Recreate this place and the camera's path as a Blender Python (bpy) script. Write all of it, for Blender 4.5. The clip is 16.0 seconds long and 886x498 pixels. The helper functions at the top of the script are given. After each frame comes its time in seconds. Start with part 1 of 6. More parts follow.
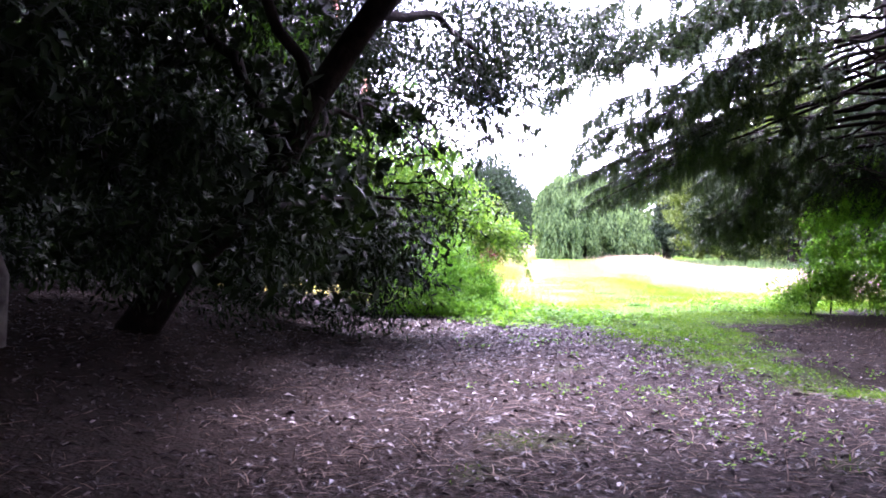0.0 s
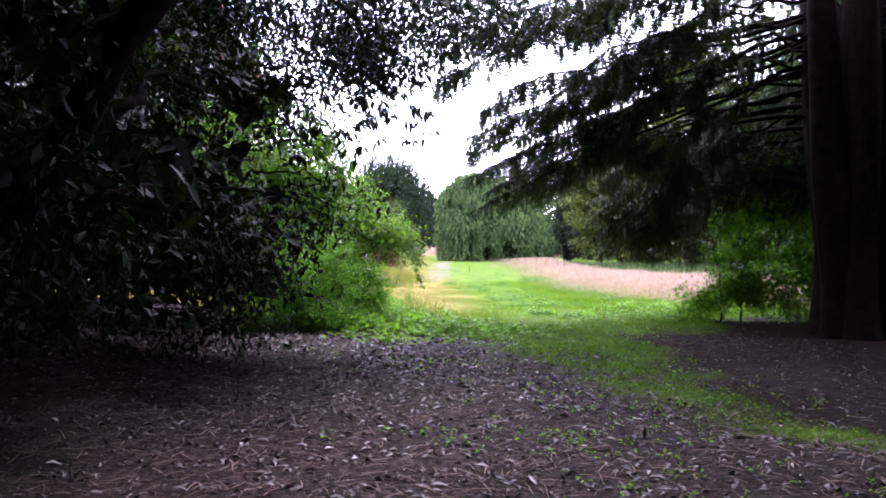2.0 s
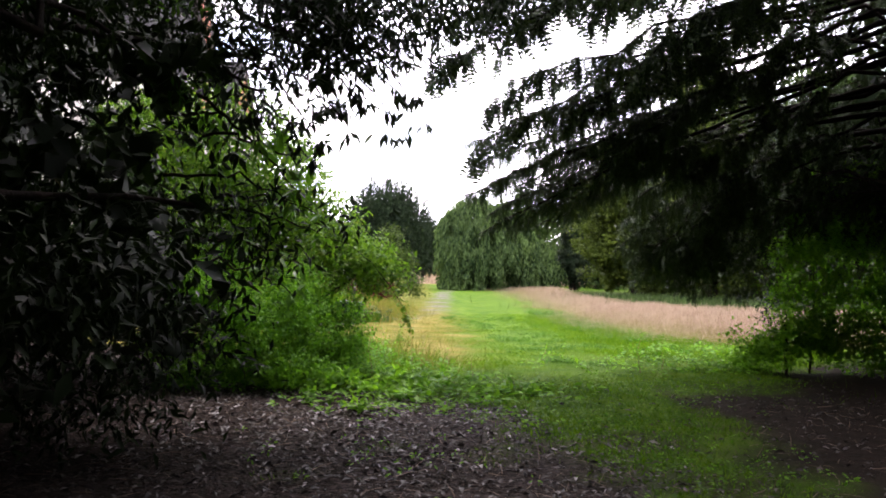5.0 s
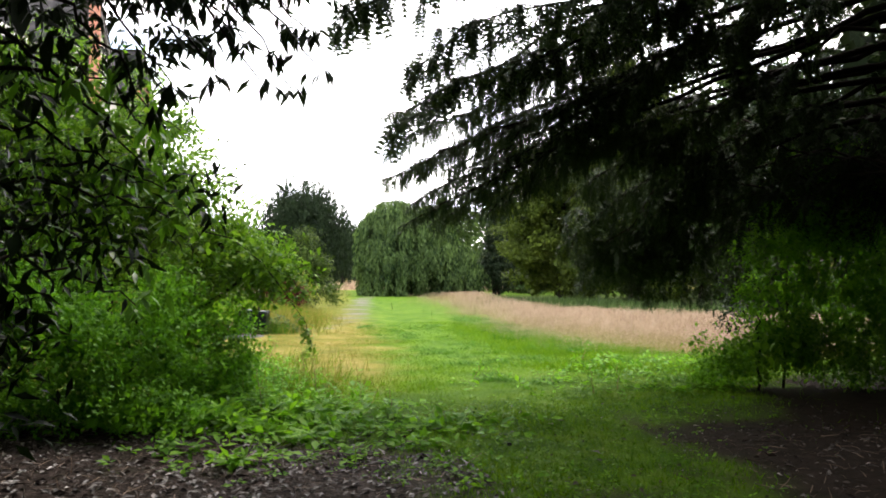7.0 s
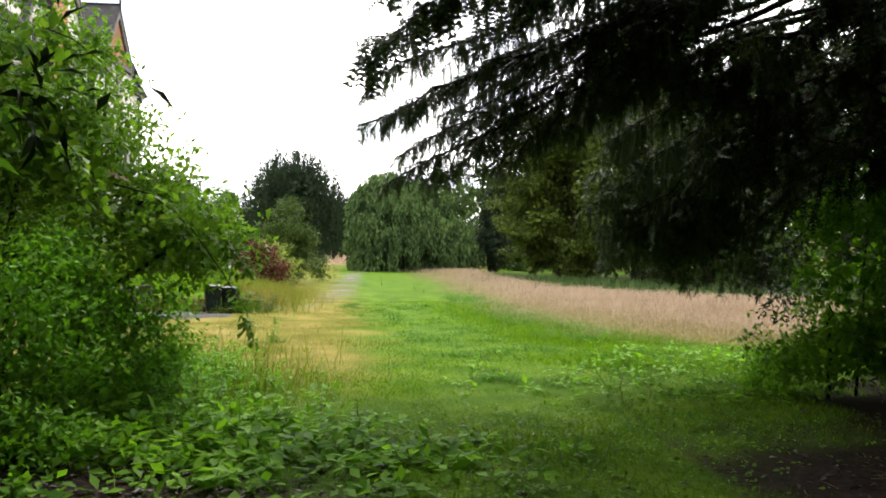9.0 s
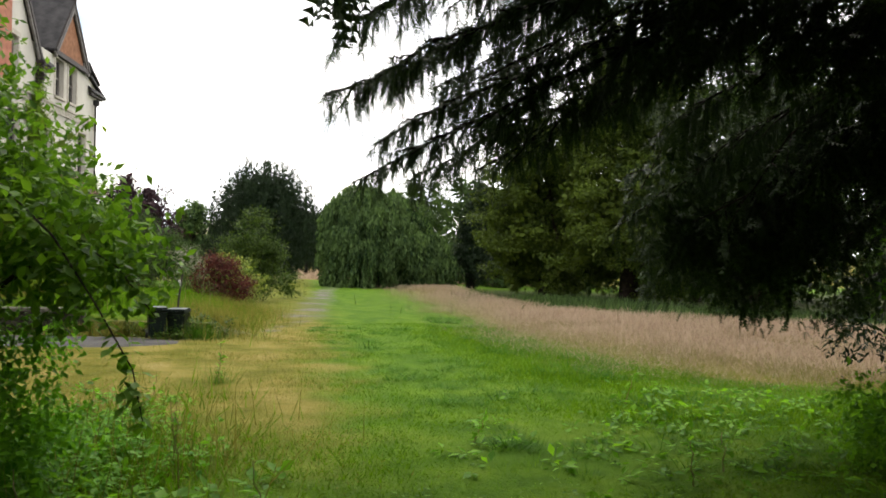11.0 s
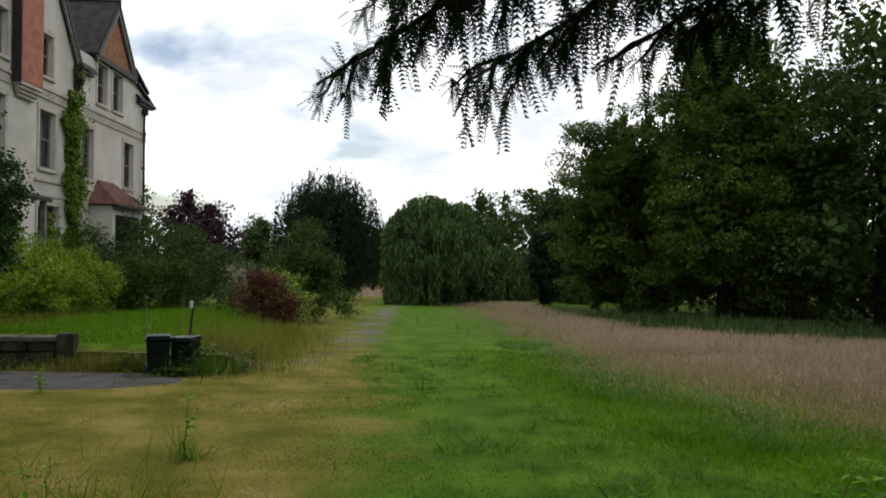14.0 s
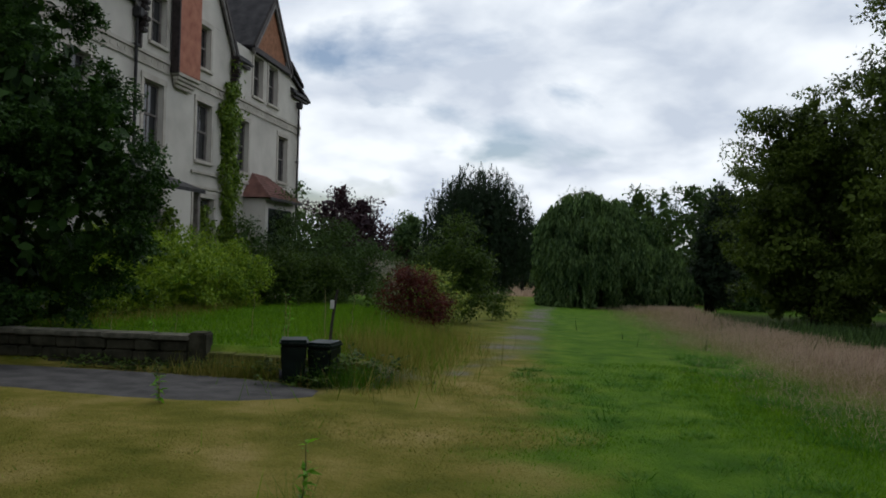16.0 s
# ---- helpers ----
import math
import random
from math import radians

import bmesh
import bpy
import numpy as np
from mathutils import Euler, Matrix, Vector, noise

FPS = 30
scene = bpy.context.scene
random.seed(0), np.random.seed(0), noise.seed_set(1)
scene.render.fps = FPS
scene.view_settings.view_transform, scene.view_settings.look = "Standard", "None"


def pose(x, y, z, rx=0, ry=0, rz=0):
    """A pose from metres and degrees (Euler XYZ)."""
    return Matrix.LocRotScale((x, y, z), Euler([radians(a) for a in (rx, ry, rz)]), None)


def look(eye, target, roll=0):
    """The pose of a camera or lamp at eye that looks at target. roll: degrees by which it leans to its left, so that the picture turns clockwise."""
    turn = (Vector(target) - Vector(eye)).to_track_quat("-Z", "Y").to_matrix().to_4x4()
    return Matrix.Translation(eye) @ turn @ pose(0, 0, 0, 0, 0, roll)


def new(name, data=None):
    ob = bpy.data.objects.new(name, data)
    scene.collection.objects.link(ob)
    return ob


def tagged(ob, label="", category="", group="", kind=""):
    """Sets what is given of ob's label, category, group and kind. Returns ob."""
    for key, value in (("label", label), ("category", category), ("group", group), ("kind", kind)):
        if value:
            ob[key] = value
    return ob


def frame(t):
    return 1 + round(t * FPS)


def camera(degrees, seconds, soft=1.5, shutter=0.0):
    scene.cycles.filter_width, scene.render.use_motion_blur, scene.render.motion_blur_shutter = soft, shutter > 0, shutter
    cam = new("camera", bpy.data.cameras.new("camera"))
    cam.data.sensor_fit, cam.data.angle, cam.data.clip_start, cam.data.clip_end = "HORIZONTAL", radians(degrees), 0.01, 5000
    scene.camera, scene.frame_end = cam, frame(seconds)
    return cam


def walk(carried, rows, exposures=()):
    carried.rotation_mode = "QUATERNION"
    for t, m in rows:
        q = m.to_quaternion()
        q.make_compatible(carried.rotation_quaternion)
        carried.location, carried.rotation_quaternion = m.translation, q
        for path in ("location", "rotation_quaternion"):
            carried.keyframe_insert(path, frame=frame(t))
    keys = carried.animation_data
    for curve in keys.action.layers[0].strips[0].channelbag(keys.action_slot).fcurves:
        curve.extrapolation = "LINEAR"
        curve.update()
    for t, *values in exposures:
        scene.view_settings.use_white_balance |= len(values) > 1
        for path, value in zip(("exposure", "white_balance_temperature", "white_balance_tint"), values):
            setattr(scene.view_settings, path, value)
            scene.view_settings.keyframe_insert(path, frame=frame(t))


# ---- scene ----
cam = camera(60.2, 16.0, soft=1.8)
METRES, EYE, TILT, LEAN, TURN = 20.0, 1.5, -2.5, 0.5, 0.0
ROWS = [
    (0.0, 0.0, 0.0, 0.0, -0.0, 0.0, 0.0),
    (0.5, 0.0026, 0.0221, -0.001, -4.71, -0.42, -0.61),
    (1.0, 0.0075, 0.049, 0.0002, -9.7, 0.45, -2.51),
    (1.5, 0.0165, 0.0764, 0.0014, -8.39, 1.04, 0.61),
    (2.0, 0.0253, 0.1081, 0.001, -7.19, 0.13, -0.11),
    (2.5, 0.0346, 0.1338, 0.0038, -4.33, 2.01, -0.29),
    (3.0, 0.0448, 0.1615, 0.0047, 1.9, 1.34, -0.62),
    (3.5, 0.0487, 0.1903, 0.0037, 0.02, 1.07, -2.07),
    (4.0, 0.0507, 0.2193, 0.0042, -4.01, 2.87, -2.27),
    (6.5, 0.0643, 0.3753, 0.0056, -9.76, 0.89, 0.99),
    (7.0, 0.0756, 0.4068, 0.0045, -12.95, 2.6, 0.26),
    (7.5, 0.084, 0.4344, 0.0062, -11.45, 0.51, 0.07),
    (8.0, 0.0909, 0.4675, 0.0069, -13.65, 0.99, -0.42),
    (8.5, 0.0991, 0.4982, 0.0047, -13.16, 0.71, -0.61),
    (11.0, 0.1266, 0.662, 0.0085, -15.32, 1.96, -1.07),
    (11.5, 0.1331, 0.6942, 0.0099, -13.92, 2.03, -0.9),
    (12.0, 0.1392, 0.7278, 0.0097, -11.85, 1.72, -0.92),
    (12.5, 0.1478, 0.7564, 0.0096, -12.98, 1.95, -0.55),
    (13.0, 0.159, 0.7905, 0.0107, -10.58, 2.14, -0.46),
    (13.5, 0.1672, 0.8222, 0.0105, -10.96, 2.48, -0.62),
    (14.0, 0.175, 0.8559, 0.0095, -10.05, 3.08, -0.6),
    (14.5, 0.179, 0.8855, 0.011, -7.22, 3.7, -0.89),
    (15.0, 0.1774, 0.9183, 0.0112, -6.17, 5.19, -1.43),
    (15.5, 0.1732, 0.9477, 0.011, -2.15, 3.3, -1.63),
    (16.0, 0.1689, 0.9763, 0.0124, 0.89, 2.75, -2.11),
]
EXPOSURES = [(0.0, 4.4, 5600, 50), (0.5, 3.75, 5600, 46), (1.0, 3.25, 5600, 44), (2.0, 2.8, 5700, 42), (3.0, 2.5, 5800, 38), (4.0, 2.25, 6200, 32), (6.5, 2.05, 6800, 14), (8.5, 1.95, 6900, 10), (11.0, 1.2, 7000, 9), (12.5, 0.72, 6900, 8), (14.0, 0.1, 6600, 8), (15.0, -0.33, 6200, 8), (16.0, -0.45, 6100, 8)]
walk(cam, [(t, pose(0, 0, EYE, TILT, LEAN, TURN) @ pose(METRES * x, METRES * y, METRES * z, 90 + pitch, roll, yaw)) for t, x, y, z, yaw, pitch, roll in ROWS],
     exposures=EXPOSURES)

# ---------------------------------------------------------------- light
world = bpy.data.worlds.new("sky")
scene.world = world
world.use_nodes = True
wt = world.node_tree
wt.nodes.clear()
SUN_ELEV, SUN_AZ = radians(52), radians(25)      # azimuth: to the right of straight ahead


def wn(kind, **kw):
    n = wt.nodes.new(kind)
    for k, v in kw.items():
        if k == "operation":
            n.operation = v
        elif k == "blend_type":
            n.blend_type = v
    return n


sky = wn("ShaderNodeTexSky")
sky.sky_type = "NISHITA"
sky.sun_disc = False
sky.sun_elevation, sky.sun_rotation = SUN_ELEV, SUN_AZ
sky.air_density, sky.dust_density = 1.0, 1.5
coord = wn("ShaderNodeTexCoord")
sep = wn("ShaderNodeSeparateXYZ")
wt.links.new(coord.outputs["Generated"], sep.inputs[0])
lift = wn("ShaderNodeMath", operation="ADD")
lift.inputs[1].default_value = 0.42
up = wn("ShaderNodeMath", operation="ABSOLUTE")
wt.links.new(sep.outputs[2], up.inputs[0])
wt.links.new(up.outputs[0], lift.inputs[0])
flat = wn("ShaderNodeVectorMath", operation="DIVIDE")
comb = wn("ShaderNodeCombineXYZ")
for i in range(3):
    wt.links.new(lift.outputs[0], comb.inputs[i])
wt.links.new(coord.outputs["Generated"], flat.inputs[0])
wt.links.new(comb.outputs[0], flat.inputs[1])
clouds = wn("ShaderNodeTexNoise")
clouds.inputs["Scale"].default_value = 2.2
clouds.inputs["Detail"].default_value = 7
clouds.inputs["Roughness"].default_value = 0.52
clouds.inputs["Distortion"].default_value = 0.35
wt.links.new(flat.outputs[0], clouds.inputs["Vector"])
cover = wn("ShaderNodeValToRGB")
cover.color_ramp.elements[0].position, cover.color_ramp.elements[1].position = 0.33, 0.45
wt.links.new(clouds.outputs["Fac"], cover.inputs[0])
shade = wn("ShaderNodeTexNoise")
shade.inputs["Scale"].default_value = 3.6
shade.inputs["Detail"].default_value = 6
shade.inputs["Roughness"].default_value = 0.5
shade.inputs["Distortion"].default_value = 0.15
wt.links.new(flat.outputs[0], shade.inputs["Vector"])
grey = wn("ShaderNodeValToRGB")
grey.color_ramp.elements[0].position, grey.color_ramp.elements[1].position = 0.36, 0.62
grey.color_ramp.elements[0].color = (8.4, 8.9, 9.9, 1)
grey.color_ramp.elements[1].color = (14.0, 14.0, 14.0, 1)
wt.links.new(shade.outputs["Fac"], grey.inputs[0])
blend = wn("ShaderNodeMixRGB")
wt.links.new(cover.outputs[0], blend.inputs[0])
wt.links.new(sky.outputs[0], blend.inputs[1])
wt.links.new(grey.outputs[0], blend.inputs[2])
back = wn("ShaderNodeBackground")
back.inputs["Strength"].default_value = 0.1
wt.links.new(blend.outputs[0], back.inputs["Color"])
wout = wn("ShaderNodeOutputWorld")
wt.links.new(back.outputs[0], wout.inputs[0])

sun = new("sun", bpy.data.lights.new("sun", "SUN"))
sun.data.energy, sun.data.angle, sun.data.color = 0.9, radians(14), (1.0, 0.96, 0.9)
sun_from = Vector((math.sin(SUN_AZ) * math.cos(SUN_ELEV), math.cos(SUN_AZ) * math.cos(SUN_ELEV), math.sin(SUN_ELEV)))
sun.matrix_world = look(sun_from * 60, (0, 0, 0))


# ---------------------------------------------------------------- materials
def material(name, low, high, scale=4.0, rough=0.7, bump=0.0, bump_scale=40.0, island=0.0, through_light=0.0,
             metal=0.0, detail=6.0, third=None, spec=0.09, contrast=(0.3, 0.7), back_tint=None, bump_dist=0.02):
    """A surface whose colour runs from low to high by a noise at scale, by chance from island to island, with fine relief."""
    mat = bpy.data.materials.new(name)
    mat.use_nodes = True
    nt = mat.node_tree
    bsdf = nt.nodes["Principled BSDF"]
    tc = nt.nodes.new("ShaderNodeTexCoord")
    nz = nt.nodes.new("ShaderNodeTexNoise")
    nz.inputs["Scale"].default_value, nz.inputs["Detail"].default_value = scale, detail
    nt.links.new(tc.outputs["Object"], nz.inputs["Vector"])
    fac = nz.outputs["Fac"]
    if island:
        geo = nt.nodes.new("ShaderNodeNewGeometry")
        m = nt.nodes.new("ShaderNodeMix")
        m.inputs[0].default_value = island
        nt.links.new(fac, m.inputs[2])
        nt.links.new(geo.outputs["Random Per Island"], m.inputs[3])
        fac = m.outputs[0]
    ramp = nt.nodes.new("ShaderNodeValToRGB")
    el = ramp.color_ramp.elements
    el[0].position, el[1].position = contrast
    el[0].color, el[1].color = (*low, 1), (*high, 1)
    if third:
        e = el.new(0.92)
        e.color = (*third, 1)
    nt.links.new(fac, ramp.inputs[0])
    nt.links.new(ramp.outputs[0], bsdf.inputs["Base Color"])
    bsdf.inputs["Roughness"].default_value = rough
    bsdf.inputs["Metallic"].default_value = metal
    bsdf.inputs["Specular IOR Level"].default_value = spec
    if bump:
        n2 = nt.nodes.new("ShaderNodeTexNoise")
        n2.inputs["Scale"].default_value, n2.inputs["Detail"].default_value = bump_scale, 5
        nt.links.new(tc.outputs["Object"], n2.inputs["Vector"])
        b = nt.nodes.new("ShaderNodeBump")
        b.inputs["Strength"].default_value, b.inputs["Distance"].default_value = bump, bump_dist
        nt.links.new(n2.outputs["Fac"], b.inputs["Height"])
        nt.links.new(b.outputs[0], bsdf.inputs["Normal"])
    if through_light:
        tr = nt.nodes.new("ShaderNodeBsdfTranslucent")
        tint = nt.nodes.new("ShaderNodeMixRGB")
        tint.blend_type = "MULTIPLY"
        tint.inputs[0].default_value = 1.0
        tint.inputs[2].default_value = (*(back_tint or (1.5, 1.6, 0.7)), 1)
        nt.links.new(ramp.outputs[0], tint.inputs[1])
        nt.links.new(tint.outputs[0], tr.inputs["Color"])
        mx = nt.nodes.new("ShaderNodeMixShader")
        mx.inputs[0].default_value = through_light
        nt.links.new(bsdf.outputs[0], mx.inputs[1])
        nt.links.new(tr.outputs[0], mx.inputs[2])
        nt.links.new(mx.outputs[0], nt.nodes["Material Output"].inputs["Surface"])
    return mat


M = {}
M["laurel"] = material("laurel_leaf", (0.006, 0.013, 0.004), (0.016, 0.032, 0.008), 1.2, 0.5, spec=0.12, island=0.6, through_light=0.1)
# brighter laurel leaf for the young tips, and for sunlight put into the colour
M["laurel_tip"] = material("laurel_young_and_sunlit_leaf", (0.035, 0.1, 0.012), (0.09, 0.21, 0.024), 2.0, 0.38, island=0.6, through_light=0.32)
M["yew"] = material("yew_needle", (0.014, 0.026, 0.011), (0.042, 0.068, 0.022), 0.8, 0.5, island=0.5, through_light=0.12)
M["yew_edge"] = material("yew_young_needle", (0.014, 0.026, 0.011), (0.04, 0.066, 0.021), 1.5, 0.5, island=0.5, through_light=0.12)
M["medlar"] = material("small_tree_leaf", (0.042, 0.1, 0.011), (0.125, 0.24, 0.027), 1.4, 0.45, island=0.55, through_light=0.4, third=(0.13, 0.11, 0.05))
M["bright"] = material("bright_shrub_leaf", (0.055, 0.16, 0.012), (0.14, 0.32, 0.028), 1.6, 0.5, island=0.5, through_light=0.38)
M["undergrowth"] = material("undergrowth_leaf", (0.06, 0.16, 0.011), (0.16, 0.33, 0.03), 1.1, 0.5, island=0.5, through_light=0.45)
# wide noise range paints sunlit clumps and shaded gaps into the leaf colour
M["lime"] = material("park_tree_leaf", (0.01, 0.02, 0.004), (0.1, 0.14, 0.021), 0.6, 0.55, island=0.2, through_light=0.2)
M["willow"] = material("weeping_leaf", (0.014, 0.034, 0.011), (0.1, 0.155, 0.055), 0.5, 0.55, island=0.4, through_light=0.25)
M["far_yew"] = material("far_yew_leaf", (0.008, 0.016, 0.008), (0.02, 0.034, 0.015), 0.6, 0.6, island=0.4, through_light=0.1)
M["far"] = material("far_tree_leaf", (0.022, 0.045, 0.012), (0.06, 0.098, 0.026), 0.25, 0.6, island=0.4, through_light=0.2)
M["beech"] = material("copper_beech_leaf", (0.02, 0.012, 0.018), (0.05, 0.028, 0.032), 0.5, 0.5, island=0.4, through_light=0.15, back_tint=(1.5, 0.8, 0.8))
M["red"] = material("red_shrub_leaf", (0.04, 0.012, 0.011), (0.11, 0.036, 0.026), 2.5, 0.5, island=0.5, through_light=0.25, back_tint=(1.6, 0.8, 0.7))
M["variegated"] = material("variegated_leaf", (0.07, 0.12, 0.02), (0.26, 0.3, 0.07), 3.0, 0.5, island=0.65, through_light=0.25)
M["olive"] = material("olive_shrub_leaf", (0.018, 0.038, 0.007), (0.068, 0.105, 0.02), 1.5, 0.5, island=0.5, through_light=0.25)
M["hedge"] = material("hedge_leaf", (0.06, 0.12, 0.01), (0.24, 0.32, 0.035), 0.9, 0.5, island=0.45, through_light=0.3)
M["pale"] = material("pale_shrub_leaf", (0.15, 0.16, 0.12), (0.34, 0.32, 0.27), 2.0, 0.6, island=0.5, through_light=0.2, back_tint=(1.2, 1.1, 0.9))
M["conifer"] = material("cypress_leaf", (0.008, 0.022, 0.006), (0.04, 0.085, 0.015), 1.2, 0.55, island=0.45, through_light=0.15)
M["ivy"] = material("ivy_leaf", (0.045, 0.085, 0.01), (0.16, 0.23, 0.03), 1.5, 0.45, island=0.5, through_light=0.25)
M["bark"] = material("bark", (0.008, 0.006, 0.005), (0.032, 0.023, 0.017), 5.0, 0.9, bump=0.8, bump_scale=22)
# bark of the yew and laurel, with the shade under the crowns in its colour
M["shaded_bark"] = material("shaded_bark", (0.004, 0.003, 0.0025), (0.016, 0.011, 0.008), 5.0, 0.95, bump=0.9, bump_scale=18)
M["bark_grey"] = material("grey_bark", (0.09, 0.08, 0.07), (0.22, 0.2, 0.17), 6.0, 0.9, bump=0.8, bump_scale=25)
# third colour: pale lilac leaves, with the sheen of the sky painted in
M["litter"] = material("fallen_leaf", (0.014, 0.009, 0.007), (0.066, 0.048, 0.04), 3.0, 0.5, island=0.85, spec=0.35, third=(0.38, 0.335, 0.33), contrast=(0.1, 0.84))
M["twigs"] = material("fallen_twig", (0.03, 0.02, 0.015), (0.19, 0.14, 0.105), 3.0, 0.75, island=0.85)
M["blade"] = material("lawn_blade", (0.052, 0.124, 0.005), (0.13, 0.23, 0.014), 0.7, 0.5, island=0.5, through_light=0.35)
M["undergrowth_dark"] = material("rank_grass_blade", (0.024, 0.085, 0.006), (0.07, 0.17, 0.016), 0.9, 0.5, island=0.5, through_light=0.3)
M["dry_blade"] = material("dry_lawn_blade", (0.11, 0.122, 0.02), (0.265, 0.232, 0.066), 0.8, 0.6, island=0.55, through_light=0.25, back_tint=(1.2, 1.2, 0.8))
M["hay"] = material("meadow_seed_head", (0.25, 0.19, 0.15), (0.45, 0.37, 0.3), 0.5, 0.7, island=0.5, through_light=0.45, back_tint=(1.2, 1.05, 0.9))
M["stem"] = material("meadow_stem", (0.11, 0.125, 0.04), (0.33, 0.27, 0.15), 0.6, 0.6, island=0.5, through_light=0.3, back_tint=(1.2, 1.2, 0.8))
M["render"] = material("house_render", (0.4, 0.375, 0.335), (0.56, 0.53, 0.48), 0.7, 0.85, bump=0.25, bump_scale=30, detail=8)
M["stone"] = material("dressed_stone", (0.33, 0.30, 0.26), (0.47, 0.435, 0.385), 1.6, 0.8, bump=0.3, bump_scale=25)
M["brick"] = material("chimney_brick", (0.25, 0.10, 0.07), (0.40, 0.18, 0.12), 3.0, 0.85, bump=0.4, bump_scale=35)
M["slate"] = material("roof_slate", (0.014, 0.013, 0.014), (0.045, 0.042, 0.043), 2.5, 0.55, bump=0.4, bump_scale=14)
M["red_tile"] = material("clay_roof_tile", (0.1, 0.05, 0.04), (0.18, 0.09, 0.075), 2.5, 0.75, bump=0.4, bump_scale=20)
M["dark_paint"] = material("dark_timber", (0.018, 0.014, 0.014), (0.05, 0.04, 0.038), 6.0, 0.5, bump=0.15, bump_scale=40)
M["barge"] = material("weathered_bargeboard", (0.10, 0.09, 0.088), (0.2, 0.185, 0.175), 5.0, 0.6, bump=0.15, bump_scale=40)
M["tile_hung"] = material("hung_clay_tile", (0.17, 0.075, 0.04), (0.29, 0.14, 0.08), 6.0, 0.8, bump=0.4, bump_scale=30)
M["sash"] = material("painted_sash", (0.10, 0.085, 0.08), (0.22, 0.2, 0.185), 5.0, 0.5)
M["iron"] = material("cast_iron", (0.02, 0.02, 0.022), (0.05, 0.047, 0.047), 8.0, 0.5, metal=0.2)
M["glass"] = material("dark_window_glass", (0.012, 0.014, 0.017), (0.022, 0.024, 0.028), 0.8, 0.08, spec=0.5)
M["wall_stone"] = material("garden_wall_stone", (0.014, 0.015, 0.009), (0.06, 0.056, 0.038), 5.0, 0.9, bump=0.7, bump_scale=18)
M["coping"] = material("wall_coping", (0.05, 0.05, 0.036), (0.15, 0.14, 0.108), 5.0, 0.85, bump=0.5, bump_scale=20)
M["moss"] = material("mossy_stone", (0.03, 0.036, 0.01), (0.13, 0.13, 0.035), 7.0, 0.95, bump=0.8, bump_scale=25)
M["asphalt"] = material("worn_asphalt", (0.04, 0.038, 0.037), (0.095, 0.09, 0.086), 2.5, 0.85, bump=0.5, bump_scale=90)
M["bin"] = material("dark_bin_plastic", (0.005, 0.008, 0.007), (0.012, 0.018, 0.016), 6.0, 0.4)
M["bin_lid"] = material("bin_lid_plastic", (0.008, 0.013, 0.012), (0.018, 0.026, 0.024), 6.0, 0.4)
M["post"] = material("tarred_post", (0.02, 0.018, 0.016), (0.06, 0.05, 0.045), 9.0, 0.7, bump=0.3)
M["label"] = material("weathered_notice", (0.45, 0.44, 0.42), (0.62, 0.61, 0.58), 9.0, 0.6)


# ---------------------------------------------------------------- helpers for shapes
def np_mesh(name, V, F, mat):
    V, F = np.asarray(V, np.float32), np.asarray(F, np.int32)
    me = bpy.data.meshes.new(name)
    me.vertices.add(len(V))
    me.vertices.foreach_set("co", V.ravel())
    me.loops.add(F.size)
    me.loops.foreach_set("vertex_index", F.ravel())
    me.polygons.add(len(F))
    me.polygons.foreach_set("loop_start", np.arange(0, F.size, F.shape[1], dtype=np.int32))
    me.update(calc_edges=True)
    me.materials.append(mat)
    return me


def part(name, shape, mat, parent=None, label=""):
    """One mesh object, from a bmesh or from arrays of corners and faces, under a thing or a part."""
    if isinstance(shape, tuple):
        me = np_mesh(name, shape[0], shape[1], mat)
    elif isinstance(shape, bpy.types.Mesh):
        me = shape
    else:
        me = bpy.data.meshes.new(name)
        shape.to_mesh(me)
        shape.free()
        me.materials.append(mat)
    ob = new(name, me)
    if parent:
        ob.parent = parent
    if label:
        ob["label"] = label
    return ob


def thing(name, label, category, group="", kind="", at=(0, 0, 0)):
    ob = new(name)
    ob.empty_display_size = 0.2
    ob.location = at
    return tagged(ob, label, category, group, kind)


def box(bm, x0, x1, y0, y1, z0, z1, bevel=0.0):
    m = Matrix.Translation(((x0 + x1) / 2, (y0 + y1) / 2, (z0 + z1) / 2)) @ Matrix.Diagonal((abs(x1 - x0), abs(y1 - y0), abs(z1 - z0), 1))
    made = bmesh.ops.create_cube(bm, size=1, matrix=m)["verts"]
    if bevel:
        edges = list({e for v in made for e in v.link_edges})
        bmesh.ops.bevel(bm, geom=edges, offset=bevel, segments=2, affect="EDGES")
    return bm


def prism(bm, outline, y0, y1):
    """A flat outline in x and z, given depth from y0 to y1."""
    a = [bm.verts.new((x, y0, z)) for x, z in outline]
    b = [bm.verts.new((x, y1, z)) for x, z in outline]
    n = len(a)
    bm.faces.new(a)
    bm.faces.new(b[::-1])
    for i in range(n):
        bm.faces.new((a[i], b[i], b[(i + 1) % n], a[(i + 1) % n]))
    bmesh.ops.recalc_face_normals(bm, faces=bm.faces)
    return bm


def slab(bm, corners, thick):
    """A sheet of four corners with a thickness straight down."""
    a = [bm.verts.new(c) for c in corners]
    b = [bm.verts.new(Vector(c) - Vector((0, 0, thick))) for c in corners]
    bm.faces.new(a)
    bm.faces.new(b[::-1])
    for i in range(4):
        bm.faces.new((a[i], b[i], b[(i + 1) % 4], a[(i + 1) % 4]))
    bmesh.ops.recalc_face_normals(bm, faces=bm.faces)
    return bm


